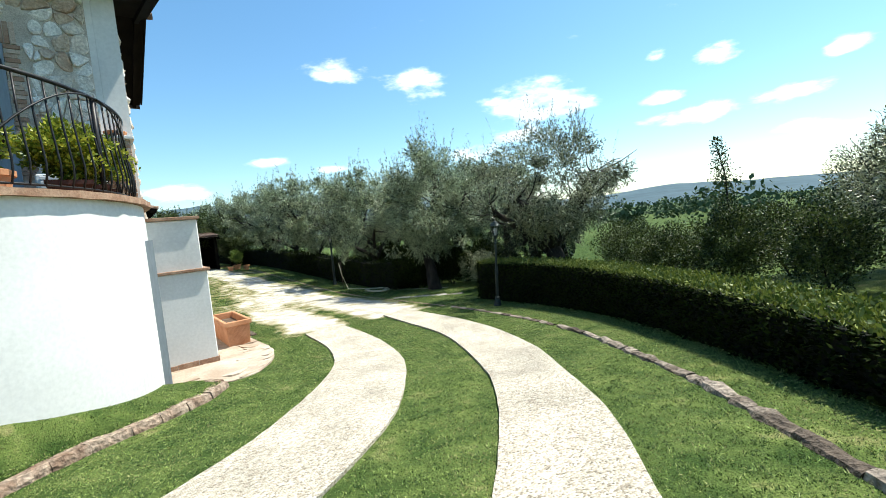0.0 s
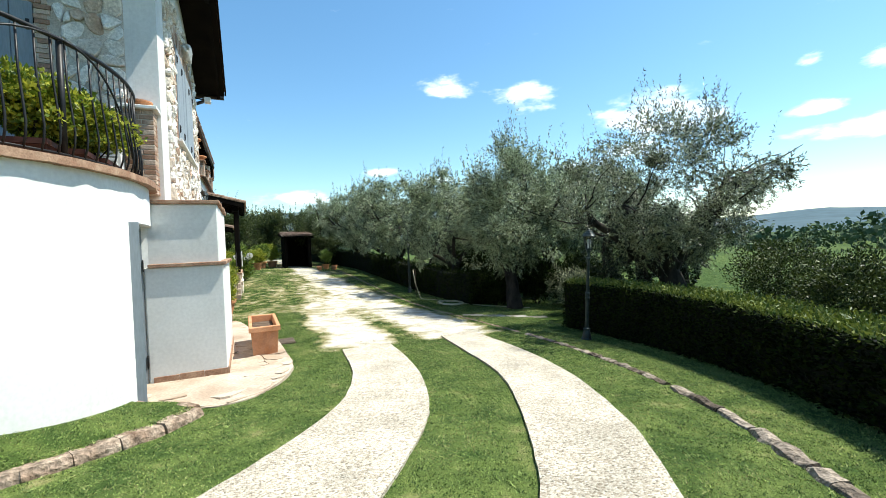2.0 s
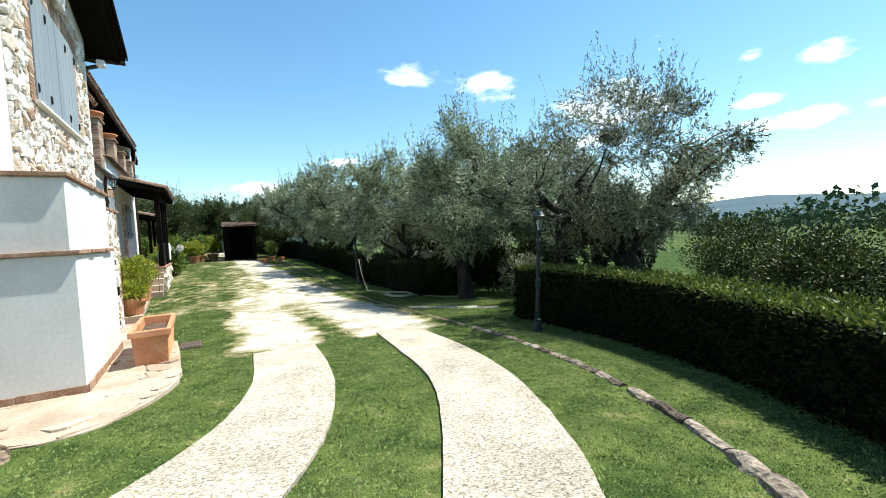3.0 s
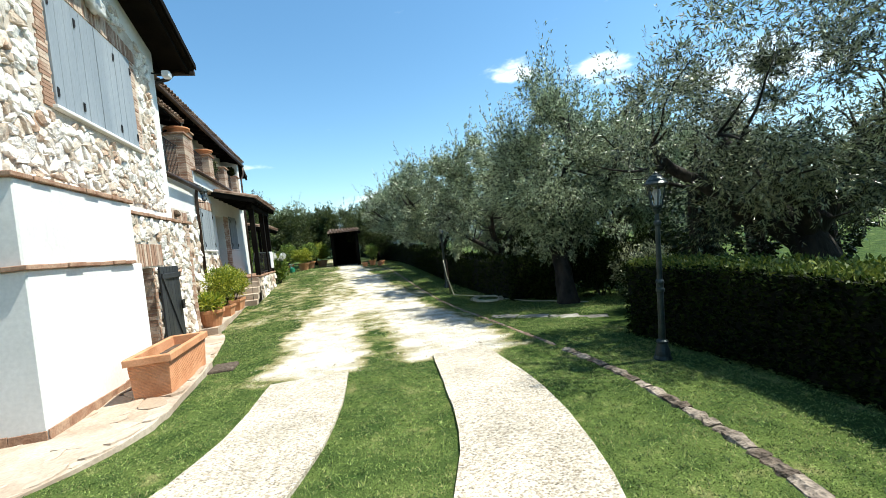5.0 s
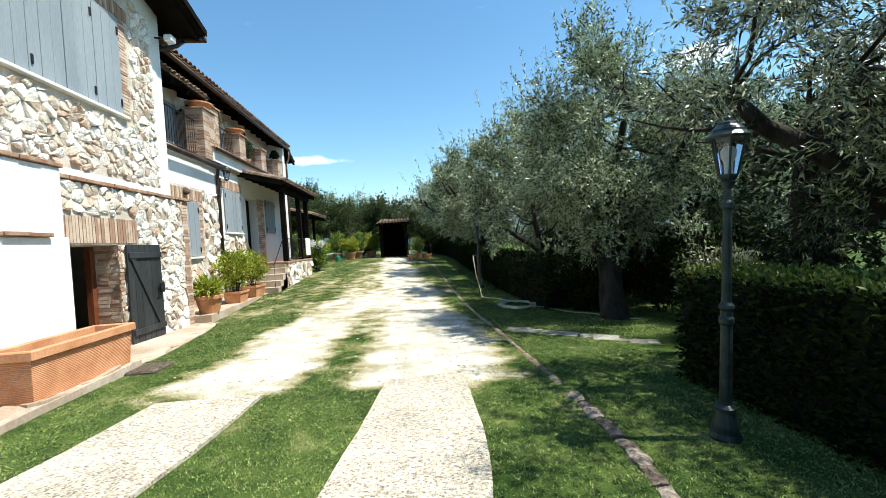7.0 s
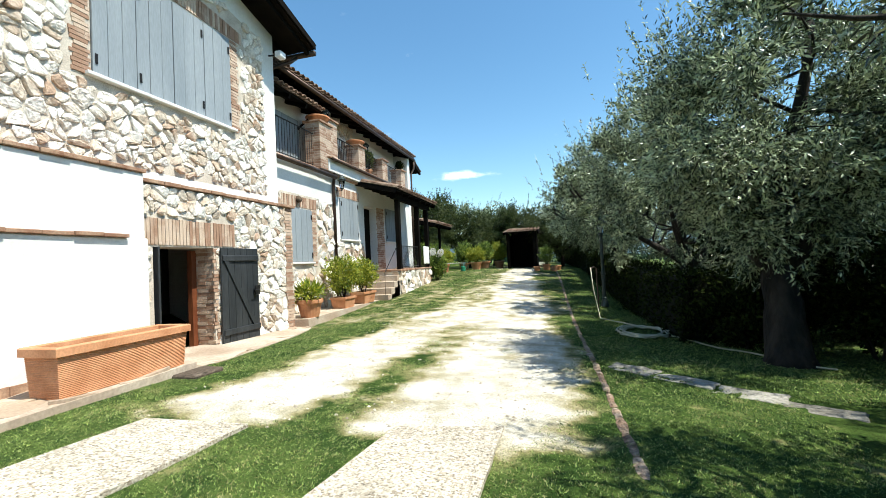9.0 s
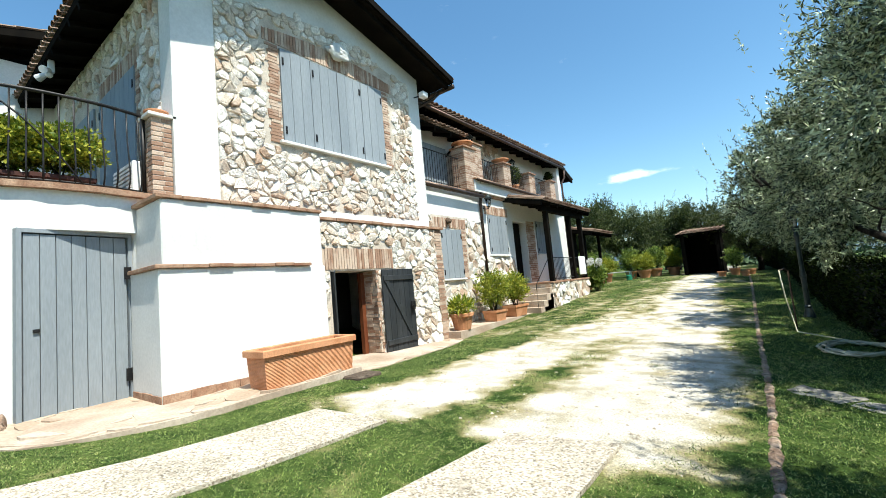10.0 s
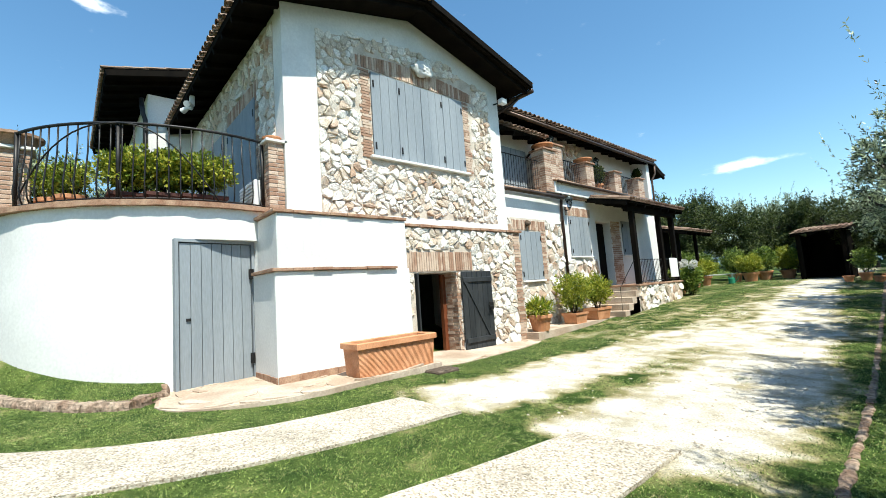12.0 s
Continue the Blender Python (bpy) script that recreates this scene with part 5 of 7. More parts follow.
# paving along the house
def flat_slab(name, outline, z1, z0, material, label, seed=3, rough_edge=0.015, lift=False):
    rng = random.Random(seed)
    pts = smooth_line([(x, y) for x, y in outline] + [outline[0]], 0.15)[:-1]
    bm = bmesh.new()
    top = [bm.verts.new((p.x + rng.uniform(-rough_edge, rough_edge), p.y + rng.uniform(-rough_edge, rough_edge), max(z1, ground_z(p.x, p.y) + 0.014 if lift else z1))) for p in pts]
    low = [bm.verts.new((v.co.x, v.co.y, z0)) for v in top]
    bm.faces.new(top)
    for k in range(len(top)):
        bm.faces.new((top[k], top[(k + 1) % len(top)], low[(k + 1) % len(low)], low[k]))
    return tagged(part(name, bm, material), label, "paving", "paving along the house", "structure")


PAVE = [(-1.3, -1.18), (-0.6, -1.32), (0.05, -1.4), (0.42, -1.1), (0.76, -0.5), (0.88, 0.1), (0.84, 1.1), (0.76, 2.2), (0.7, 2.3), (0.2, 2.32), (-0.6, 2.33), (-1.3, 2.33)]
flat_slab("pavement", PAVE, 0.012, -0.35, SLAB, "worn reddish concrete paving with a broken edge", lift=True)
PAVE2 = [(0.62, 2.36), (0.55, 3.2), (0.36, 4.4), (0.2, 5.4), (0.0, 6.1), (-0.5, 6.2), (-0.9, 5), (-0.9, 2.36)]
flat_slab("pavement", PAVE2, -0.165, -0.5, SLAB, "worn reddish paving before the basement door", 4, lift=True)
PAVE3 = [(-0.1, 6.15), (-0.15, 7), (-0.2, 8.4), (-0.25, 9.8), (-0.35, 10.6), (-1.5, 10.6), (-1.5, 6.25), (-0.6, 6.15)]
flat_slab("pavement", PAVE3, 0.0, -0.5, SLAB, "raised reddish paving carrying flower pots", 5)
boxpart("step_stone", 0.78, 1.12, 1.95, 2.4, -0.16, -0.05, KERB, None, bevel=0.02)
tagged(bpy.data.objects["step_stone"], "loose flat stone at the paving edge", "stone")

# terracotta trough
trough = thing("planter", "long ribbed terracotta trough with a thick rim", "planter", (0.5, 1.5, 0.012))
PX0, PX1, PY0, PY1, PZ = 0.30, 0.76, 0.82, 2.24, 0.5
bm = bmesh.new()


def rect_ring(bm, x0, x1, y0, y1, z):
    return [bm.verts.new(p) for p in ((x0, y0, z), (x1, y0, z), (x1, y1, z), (x0, y1, z))]


rings = []
n_rib = 24
for k in range(n_rib * 2 + 1):
    z = 0.015 + (PZ - 0.1) * k / (n_rib * 2)
    o = 0.005 if k % 2 else 0.0
    tp = 0.025 * (1 - k / (n_rib * 2))
    rings.append(rect_ring(bm, PX0 + 0.02 + tp - o, PX1 - 0.02 - tp + o, PY0 + 0.02 + tp - o, PY1 - 0.02 - tp + o, z))
for o, z in ((-0.015, PZ - 0.085), (-0.015, PZ - 0.012), (-0.005, PZ), (0.035, PZ), (0.045, PZ - 0.01), (0.05, 0.35)):
    rings.append(rect_ring(bm, PX0 + o, PX1 - o, PY0 + o, PY1 - o, z))
for r0, r1 in zip(rings, rings[1:]):
    for k in range(4):
        bm.faces.new((r0[k], r0[(k + 1) % 4], r1[(k + 1) % 4], r1[k]))
bm.faces.new(rings[0])
bm.faces.new(rings[-1])
part("trough_body", bm, TERRA, trough)
boxpart("soil", PX0 + 0.052, PX1 - 0.052, PY0 + 0.052, PY1 - 0.052, 0.34, 0.375, SOIL, trough, "dry dark soil", 0.01)


def flowerpot(label, at, r, h, sides=20, group="terracotta pots", square=False, material=TERRA):
    t = thing("flower_pot", label, "flower pot", at, group)
    bm = bmesh.new()
    if square:
        rings = []
        for s, z in ((0.82, 0), (0.97, h * 0.8), (1.06, h * 0.8), (1.06, h), (0.92, h), (0.9, h * 0.9)):
            rings.append(rect_ring(bm, at[0] - r * s, at[0] + r * s, at[1] - square * s, at[1] + square * s, at[2] + z))
        for r0, r1 in zip(rings, rings[1:]):
            for k in range(4):
                bm.faces.new((r0[k], r0[(k + 1) % 4], r1[(k + 1) % 4], r1[k]))
        bm.faces.new(rings[0])
        bm.faces.new(rings[-1])
    else:
        lathe(bm, [(r * 0.68, 0), (r * 0.9, h * 0.72), (r * 0.94, h * 0.8), (r * 1.04, h * 0.8), (r * 1.06, h * 0.98), (r * 1.0, h), (r * 0.9, h), (r * 0.86, h * 0.9)], at, sides)
    part("pot", bm, material, t)
    if square:
        boxpart("soil", at[0] - r * 0.88, at[0] + r * 0.88, at[1] - square * 0.88, at[1] + square * 0.88, at[2] + h * 0.85, at[2] + h * 0.905, SOIL, t, "dark potting soil", 0.004)
    else:
        bm = bmesh.new()
        lathe(bm, [(r * 0.8, h * 0.85), (r * 0.84, h * 0.9), (r * 0.5, h * 0.93), (0.01, h * 0.94)], at, sides)
        part("soil", bm, SOIL, t, "dark potting soil")
    return t


def potted(label, category, at, r, h, radii, count, leaf, width, material, seed, square=False, group="potted plants along the wall"):
    flowerpot("terracotta pot standing on the paving" if not square else "square terracotta box standing on the paving", at, r, h, square=square)
    bush("potted_plant", label, category, (at[0], at[1], at[2] + h * 0.9), radii, count, leaf, width, material, seed, group)


potted("spiky yellow-green agave-like plant in a pot", "plant", (-0.3, 6.55, 0.0), 0.29, 0.4, (0.34, 0.34, 0.19), 460, 0.24, 0.035, LIME, 71)
potted("bushy green shrub in a terracotta box", "plant", (-0.42, 8.35, 0.0), 0.22, 0.3, (0.5, 0.58, 0.6), 5600, 0.075, 0.03, LIME, 72, square=0.3)
potted("bushy green shrub in a terracotta box", "plant", (-0.42, 9.6, 0.0), 0.22, 0.34, (0.48, 0.6, 0.55), 5200, 0.075, 0.03, LIME, 73, square=0.4)
flowerpot("small terracotta pot by the wall foot", (-0.75, 6.35, 0.0), 0.12, 0.22)
for k, (x, y, m, h) in enumerate(((-0.3, 15.35, GREEN, 0.35), (-0.35, 16.2, LIME, 0.35), (-0.3, 17.3, GREEN, 0.4), (-0.5, 18.4, LIME, 0.4))):
    potted("flowering green shrub in a terracotta pot", "plant", gz(x, y, 0.02), 0.2, 0.34, (0.46, 0.46, h), 3400, 0.075, 0.032, m, 80 + k)
for k, (x, y, m, h) in enumerate(((-0.6, 19.9, LIME, 0.5), (0.9, 21.3, LIME, 0.55), (-1.3, 21.9, GREEN, 0.75), (1.2, 22.6, GREEN, 0.75), (-0.1, 22.9, GREEN, 0.8), (1.9, 23.6, LIME, 0.7), (-2.4, 22.6, GREEN, 0.85))):
    potted("large green lemon-like shrub in a terracotta pot", "plant", gz(x, y), 0.32, 0.42, (0.68, 0.68, h * 0.85), 3600, 0.1, 0.045, m, 90 + k, group="potted plants at the end of the lawn")
can = thing("watering_can", "green plastic watering can beside the pots", "watering can", gz(0.3, 20.6))
bm = bmesh.new()
lathe(bm, [(0.13, 0), (0.14, 0.02), (0.13, 0.24), (0.09, 0.27), (0.05, 0.28)], gz(0.3, 20.6), 14)
part("body", bm, GREENPLASTIC, can)
bm = bmesh.new()
x, y, z = gz(0.3, 20.6)
tube(bm, [(x + 0.11, y, z + 0.06), (x + 0.22, y, z + 0.16), (x + 0.3, y, z + 0.3)], [0.025, 0.02, 0.018], 8)
part("spout", bm, GREENPLASTIC, can)
bm = bmesh.new()
tube(bm, [(x + 0.05, y, z + 0.27), (x, y, z + 0.36), (x - 0.1, y, z + 0.33), (x - 0.13, y, z + 0.15)], 0.012, 6)
part("handle", bm, GREENPLASTIC, can)
bench = thing("bench", "low white bench behind the flower pots", "bench", gz(-0.5, 21.4))
x, y, z = gz(-0.5, 21.4)
boxpart("seat", x - 0.8, x + 0.8, y - 0.18, y + 0.18, z + 0.4, z + 0.45, WHITE, bench)
for dx in (-0.7, 0.7):
    boxpart("leg", x + dx - 0.04, x + dx + 0.04, y - 0.15, y + 0.15, z - 0.02, z + 0.399, WHITE, bench)
hyd = bush("hydrangea", "hydrangea with round white flower heads", "plant", gz(0.2, 15.65), (0.45, 0.45, 0.6), 1800, 0.12, 0.07, GREEN, 101)
rng = np.random.default_rng(31)
for k in range(9):
    c0 = np.array((0.2 + rng.uniform(-0.35, 0.35), 15.65 + rng.uniform(-0.35, 0.35), ground_z(0.2, 15.65) + rng.uniform(1.0, 1.3)))
    u = rng.normal(size=(160, 3))
    u /= np.linalg.norm(u, axis=1, keepdims=True)
    leaf_cloud("flower_head", c0 + u * 0.11, u + rng.normal(size=(160, 3)) * 0.8, 0.045, 0.04, PETAL, hyd, rng)

# terrace railing with bellied bars
rail = thing("balcony_railing", "black wrought iron balcony railing with bellied bars", "railing", (CX, CY, ZT + 0.075))
A0, A1 = -64, 16.4
ZR = ZT + 0.075


def on_arc(deg, r, z):
    return (CX + r * math.cos(radians(deg)), CY + r * math.sin(radians(deg)), z)


for z, r, rad in ((ZR + 1.15, CR - 0.12, 0.023), (ZR + 0.06, CR - 0.1, 0.012)):
    bm = bmesh.new()
    tube(bm, [on_arc(a, r, z) for a in np.arange(A0, A1 + 0.1, 2.0)], rad, 8)
    part("top_rail" if z > ZR + 0.5 else "bottom_rail", bm, IRON, rail, smooth=True)
bar = None
for k, a in enumerate(np.arange(A0 + 2, A1, 3.2)):
    bm = bmesh.new()
    r = CR - 0.1
    tube(bm, [on_arc(a, r, ZR + 0.05), on_arc(a, r + 0.035, ZR + 0.16), on_arc(a, r + 0.045, ZR + 0.28), on_arc(a, r + 0.02, ZR + 0.5), on_arc(a, r - 0.01, ZR + 0.75), on_arc(a, r - 0.02, ZR + 1.14)], 0.0105, 6)
    part("bar", bm, IRON, rail, smooth=True)
for a in (A0, -28, A1):
    bm = bmesh.new()
    tube(bm, [on_arc(a, CR - 0.12, ZR - 0.01), on_arc(a, CR - 0.12, ZR + 1.17)], 0.027, 8)
    part("post", bm, IRON, rail, smooth=True)
bm = bmesh.new()
tube(bm, [on_arc(-28 + k * 2.6, CR - 0.085, ZR + 0.04 + 1.1 * math.cos(math.pi / 2 * (k / 11) ** 1.15)) for k in range(12)], 0.011, 6)
tube(bm, [on_arc(-28 - k * 3.2, CR - 0.085, ZR + 0.04 + 1.1 * math.cos(math.pi / 2 * (k / 11) ** 1.15)) for k in range(12)], 0.011, 6)
part("brace", bm, IRON, rail, smooth=True)


# brick pillars with real courses
def brick_mesh(lx, ly, lz):
    bm = bmesh.new()
    box(bm, -lx / 2, lx / 2, -ly / 2, ly / 2, 0, lz, 0.006)
    me = bpy.data.meshes.new("brick")
    bm.to_mesh(me)
    bm.free()
    me.materials.append(BRICK)
    return me


def brick_pillar(label, x0, x1, y0, y1, z0, z1, parent_group, cap=True, bowl=None):
    t = thing("brick_pillar", label, "pillar", ((x0 + x1) / 2, (y0 + y1) / 2, z0), parent_group)
    boxpart("mortar_core", x0 + 0.008, x1 - 0.008, y0 + 0.008, y1 - 0.008, z0, z1, MORTAR, t, bevel=0)
    n = max(2, round((z1 - z0) / 0.068))
    hz = (z1 - z0) / n
    wx, wy = x1 - x0, y1 - y0
    long_x, long_y = brick_mesh(wx * 0.58, wy * 0.495, hz - 0.011), brick_mesh(wx * 0.495, wy * 0.58, hz - 0.011)
    short_x, short_y = brick_mesh(wx * 0.40, wy * 0.495, hz - 0.011), brick_mesh(wx * 0.495, wy * 0.40, hz - 0.011)
    for k in range(n):
        z = z0 + k * hz + 0.005
        if k % 2 == 0:
            rows = ((long_x, x0 + wx * 0.29, y0 + wy * 0.2475), (short_x, x1 - wx * 0.2, y0 + wy * 0.2475), (short_x, x0 + wx * 0.2, y1 - wy * 0.2475), (long_x, x1 - wx * 0.29, y1 - wy * 0.2475))
        else:
            rows = ((long_y, x0 + wx * 0.2475, y1 - wy * 0.29), (short_y, x0 + wx * 0.2475, y0 + wy * 0.2), (short_y, x1 - wx * 0.2475, y1 - wy * 0.2), (long_y, x1 - wx * 0.2475, y0 + wy * 0.29))
        for me, x, y in rows:
            o = new("brick", me)
            o.location = (x, y, z)
            under(o, t)
    if cap:
        boxpart("cap_slab", x0 - 0.05, x1 + 0.05, y0 - 0.05, y1 + 0.05, z1, z1 + 0.05, PLASTER if cap == "white" else CAP, t, bevel=0.008)
    if bowl:
        b = thing("terracotta_bowl", "wide terracotta bowl standing on a brick pillar", "bowl", ((x0 + x1) / 2, (y0 + y1) / 2, z1 + 0.05), "bowls on the pillars")
        bm = bmesh.new()
        lathe(bm, [(bowl * 0.5, 0), (bowl * 0.62, 0.02), (bowl * 0.92, bowl * 0.42), (bowl * 1.04, bowl * 0.44), (bowl * 1.04, bowl * 0.56), (bowl * 0.9, bowl * 0.56), (bowl * 0.8, bowl * 0.45)], ((x0 + x1) / 2, (y0 + y1) / 2, z1 + 0.05), 20)
        part("bowl", bm, TERRA if bowl < 0.33 else CAP, b, smooth=False)
    return t


brick_pillar("brick pillar with a white cap at the railing end", -1.14, -0.79, 0.24, 0.495, ZR - 0.08, 3.8, "terrace pillars", "white", 0.15)
brick_pillar("brick pillar with a white cap at the railing end", -2.9, -2.5, -3.03, -2.63, ZR - 0.06, 3.66, "terrace pillars", "white", 0.34)
for y, w, top, b in ((8.35, 0.62, 5.15, 0.32), (10.75, 0.5, 5.08, 0.3), (12.75, 0.5, 5.05, None), (14.75, 0.5, 5.05, None)):
    brick_pillar("brick pillar of the loggia with a coping slab", SX - 0.32, SX + 0.14, y, y + w, 4.271 if y > 8.6 else 3.852, top, "loggia pillars", True, b)
brick_pillar("taller brick pillar carrying a lantern", SX - 0.4, SX + 0.05, 9.0, 9.5, 4.271, 5.42, "loggia pillars", True)

# loggia railings
for y0, y1, z in ((6.3, 8.3, 3.86), (9.55, 10.7, 4.28), (11.3, 12.7, 4.28), (13.3, 14.7, 4.28)):
    t = thing("loggia_railing", "black iron railing between brick pillars", "railing", (SX - 0.05, (y0 + y1) / 2, z), "loggia railings")
    for zz, r in ((z + 0.08, 0.01), (z + (0.95 if y0 < 8 else 0.78), 0.016)):
        bm = bmesh.new()
        tube(bm, [(SX - 0.05, y0, zz), (SX - 0.05, y1, zz)], r, 6)
        part("rail", bm, IRON, t)
    for k in range(int((y1 - y0) / 0.11)):
        bm = bmesh.new()
        y = y0 + 0.06 + k * 0.11
        tube(bm, [(SX - 0.05, y, z + 0.0), (SX - 0.05, y, z + (0.95 if y0 < 8 else 0.78))], 0.007, 5)
        part("bar", bm, IRON, t)


# lanterns
def lantern(name, label, at, s, parent=None, post=False):
    """A six-sided lantern with glass sides; at is the base of its cage."""
    t = parent or thing(name, label, "lamp", at, "wall lanterns")
    x, y, z = at
    bm = bmesh.new()
    lathe(bm, [(0.035 * s, -0.03 * s), (0.06 * s, 0.0), (0.062 * s, 0.015 * s), (0.03 * s, 0.02 * s)], at, 6)
    part("collar", bm, LAMPIRON, t)
    for k in range(6):
        bm = bmesh.new()
        a = math.tau * k / 6
        tube(bm, [(x + 0.058 * s * math.cos(a), y + 0.058 * s * math.sin(a), z + 0.01 * s), (x + 0.1 * s * math.cos(a), y + 0.1 * s * math.sin(a), z + 0.25 * s)], 0.007 * s, 5)
        part("cage_bar", bm, LAMPIRON, t)
    bm = bmesh.new()
    lathe(bm, [(0.128 * s, 0.248 * s), (0.132 * s, 0.262 * s), (0.105 * s, 0.29 * s), (0.1 * s, 0.305 * s), (0.07 * s, 0.335 * s), (0.062 * s, 0.35 * s), (0.025 * s, 0.365 * s), (0.02 * s, 0.385 * s), (0.004 * s, 0.4 * s)], at, 12)
    part("lantern_roof", bm, LAMPIRON, t)
    bm = bmesh.new()
    r0 = [bm.verts.new((x + 0.052 * s * math.cos(math.tau * k / 6), y + 0.052 * s * math.sin(math.tau * k / 6), z + 0.02 * s)) for k in range(6)]
    r1 = [bm.verts.new((x + 0.093 * s * math.cos(math.tau * k / 6), y + 0.093 * s * math.sin(math.tau * k / 6), z + 0.245 * s)) for k in range(6)]
    for k in range(6):
        bm.faces.new((r0[k], r0[(k + 1) % 6], r1[(k + 1) % 6], r1[k]))
    g = part("lantern_glass", bm, GLASS, t, "clear lantern panes")
    g.visible_shadow = False
    bm = bmesh.new()
    lathe(bm, [(0.016 * s, 0.02 * s), (0.018 * s, 0.1 * s), (0.034 * s, 0.13 * s), (0.036 * s, 0.17 * s), (0.015 * s, 0.2 * s)], at, 10)
    part("bulb", bm, WHITE, t, "white frosted bulb")
    return t


LAMP = (6.26, -0.55, ground_z(6.26, -0.55))
lamp = thing("street_lamp", "dark green cast iron garden lamp post with glass lantern", "lamp", LAMP)
bm = bmesh.new()
lathe(bm, [(0.1, -0.03), (0.1, 0.02), (0.085, 0.05), (0.08, 0.1), (0.06, 0.17), (0.055, 0.19), (0.066, 0.2), (0.066, 0.22), (0.038, 0.24), (0.035, 0.78), (0.047, 0.8), (0.047, 0.83), (0.038, 0.845), (0.038, 0.88), (0.047, 0.9), (0.045, 0.92), (0.031, 0.94), (0.026, 1.55), (0.04, 1.57), (0.04, 1.6), (0.024, 1.62), (0.022, 1.69), (0.05, 1.74), (0.026, 1.76)], LAMP, 16)
part("post", bm, LAMPIRON, lamp, smooth=False)
lantern("", "", (LAMP[0], LAMP[1], LAMP[2] + 1.77), 1.0, lamp)
lamp.rotation_euler = (0.045, 0.032, 0)  # the post leans a little
P2 = gz(6.3, 9.3)
lamp2 = thing("street_lamp", "dark cast iron garden lamp post half hidden under olives", "lamp", P2)
bm = bmesh.new()
lathe(bm, [(0.1, -0.03), (0.1, 0.02), (0.08, 0.1), (0.055, 0.19), (0.066, 0.22), (0.046, 0.24), (0.046, 0.78), (0.06, 0.82), (0.042, 0.94), (0.036, 1.6), (0.05, 1.64), (0.026, 1.74), (0.06, 1.8), (0.03, 1.82)], P2, 12)
part("post", bm, LAMPIRON, lamp2)
lantern("", "", (P2[0], P2[1], P2[2] + 1.83), 1.05, lamp2)
for at, lab in (((SX + 0.22, 9.35, 3.42), "black wall lantern on a bracket beside the downpipe"), ((SX - 0.17, 9.25, 5.47), "black lantern standing on a brick pillar"), ((-1.5, 12.6, 5.35), "black wall lantern in the loggia")):
    t = lantern("wall_lantern", lab, at, 1.0)
    bm = bmesh.new()
    tube(bm, [(at[0], at[1], at[2] - 0.005), (at[0], at[1], at[2] - 0.06), (at[0] - 0.12, at[1], at[2] - 0.06), (at[0] - 0.21, at[1], at[2] - 0.02)], 0.012, 6)
    part("bracket", bm, IRON, t)

# garden tap post, hose and coil
tap = thing("tap_post", "thin metal garden tap post with a hose hanging from it", "tap", gz(6.02, 7.6))
bm = bmesh.new()
b0 = Vector(gz(6.02, 7.9))
tube(bm, [b0, b0 + Vector((0, 0, 1.05)), b0 + Vector((-0.05, -0.05, 1.1)), b0 + Vector((-0.13, -0.1, 1.06))], 0.014, 6)
part("post", bm, GUTTER, tap)
hose = thing("garden_hose", "coiled pale yellow garden hose lying on the lawn", "hose", gz(6.6, 6.1))
bm = bmesh.new()
pts = [b0 + Vector((-0.13, -0.1, 1.08)), b0 + Vector((-0.1, -0.2, 0.6)), b0 + Vector((-0.02, -0.5, 0.03))]
rng = random.Random(5)
for k in range(130):
    a = k * 0.33
    r = 0.38 + 0.07 * math.sin(k * 0.41) + rng.uniform(-0.02, 0.02)
    x, y = 6.55 + r * 0.95 * math.cos(a), 6.1 + r * 1.25 * math.sin(a)
    pts.append(Vector((x, y, ground_z(x, y) + 0.02 + 0.05 * rng.random())))
for k in range(14):
    x, y = 6.9 + k * 0.1, 5.9 - k * 0.16 + 0.1 * math.sin(k)
    pts.append(Vector(gz(x, y, 0.02)))
tube(bm, pts, 0.011, 6)
part("hose_loop", bm, HOSE, hose, smooth=True)
for k, (x, y, w, h) in enumerate(((5.95, 3.5, 0.52, 0.26), (6.42, 3.08, 0.5, 0.24), (6.86, 2.68, 0.5, 0.26), (7.28, 2.3, 0.46, 0.24))):
    bm = bmesh.new()
    vs = box(bm, -w * 0.58, w * 0.58, -h * 0.62, h * 0.62, -0.06, 0.008, 0.014)
    bmesh.ops.subdivide_edges(bm, edges=[e for e in bm.edges if e.calc_length() > 0.2], cuts=4, use_grid_fill=True)
    for v in bm.verts:
        v.co += Vector((0.05 * noise.noise(v.co * 6 + Vector((k, 0, 0))), 0.06 * noise.noise(v.co * 5 + Vector((0, k, 3))), 0.012 * noise.noise(v.co * 9 + Vector((k, 0, 0)))))
    bmesh.ops.transform(bm, matrix=Matrix.Translation(gz(x, y)) @ Matrix.Rotation(radians(-42 + k * 6), 4, "Z"), verts=bm.verts)
    tagged(part("stepping_stone", bm, FLAG), "grey stepping stone sunk in the lawn", "stone", "stepping stones under the olive")

# porch with steps, posts and a tiled roof
porch = thing("porch", "timber-posted porch on a stone plinth with tiled roof", "porch", (-0.5, 13, 0), kind="structure")
boxpart("plinth", SX + 0.005, 0.1, 11.35, 15.0, -0.5, 0.86, MORTAR, porch)
coping("plinth_coping", SX + 0.01, 0.16, 11.3, 15.05, 0.86, 0.92, porch, seed=12)
for k in range(4):
    boxpart("step", SX + 0.005, 0.085, 10.3 + k * 0.28, 11.345, -0.4 + 0.001 * k, 0.16 + k * 0.19, SLAB, porch, bevel=0.01)
for y in (11.6, 13.7, 14.9):
    boxpart("post", -0.06, 0.1, y - 0.08, y + 0.08, 0.92, 3.3, DARKWOOD, porch)
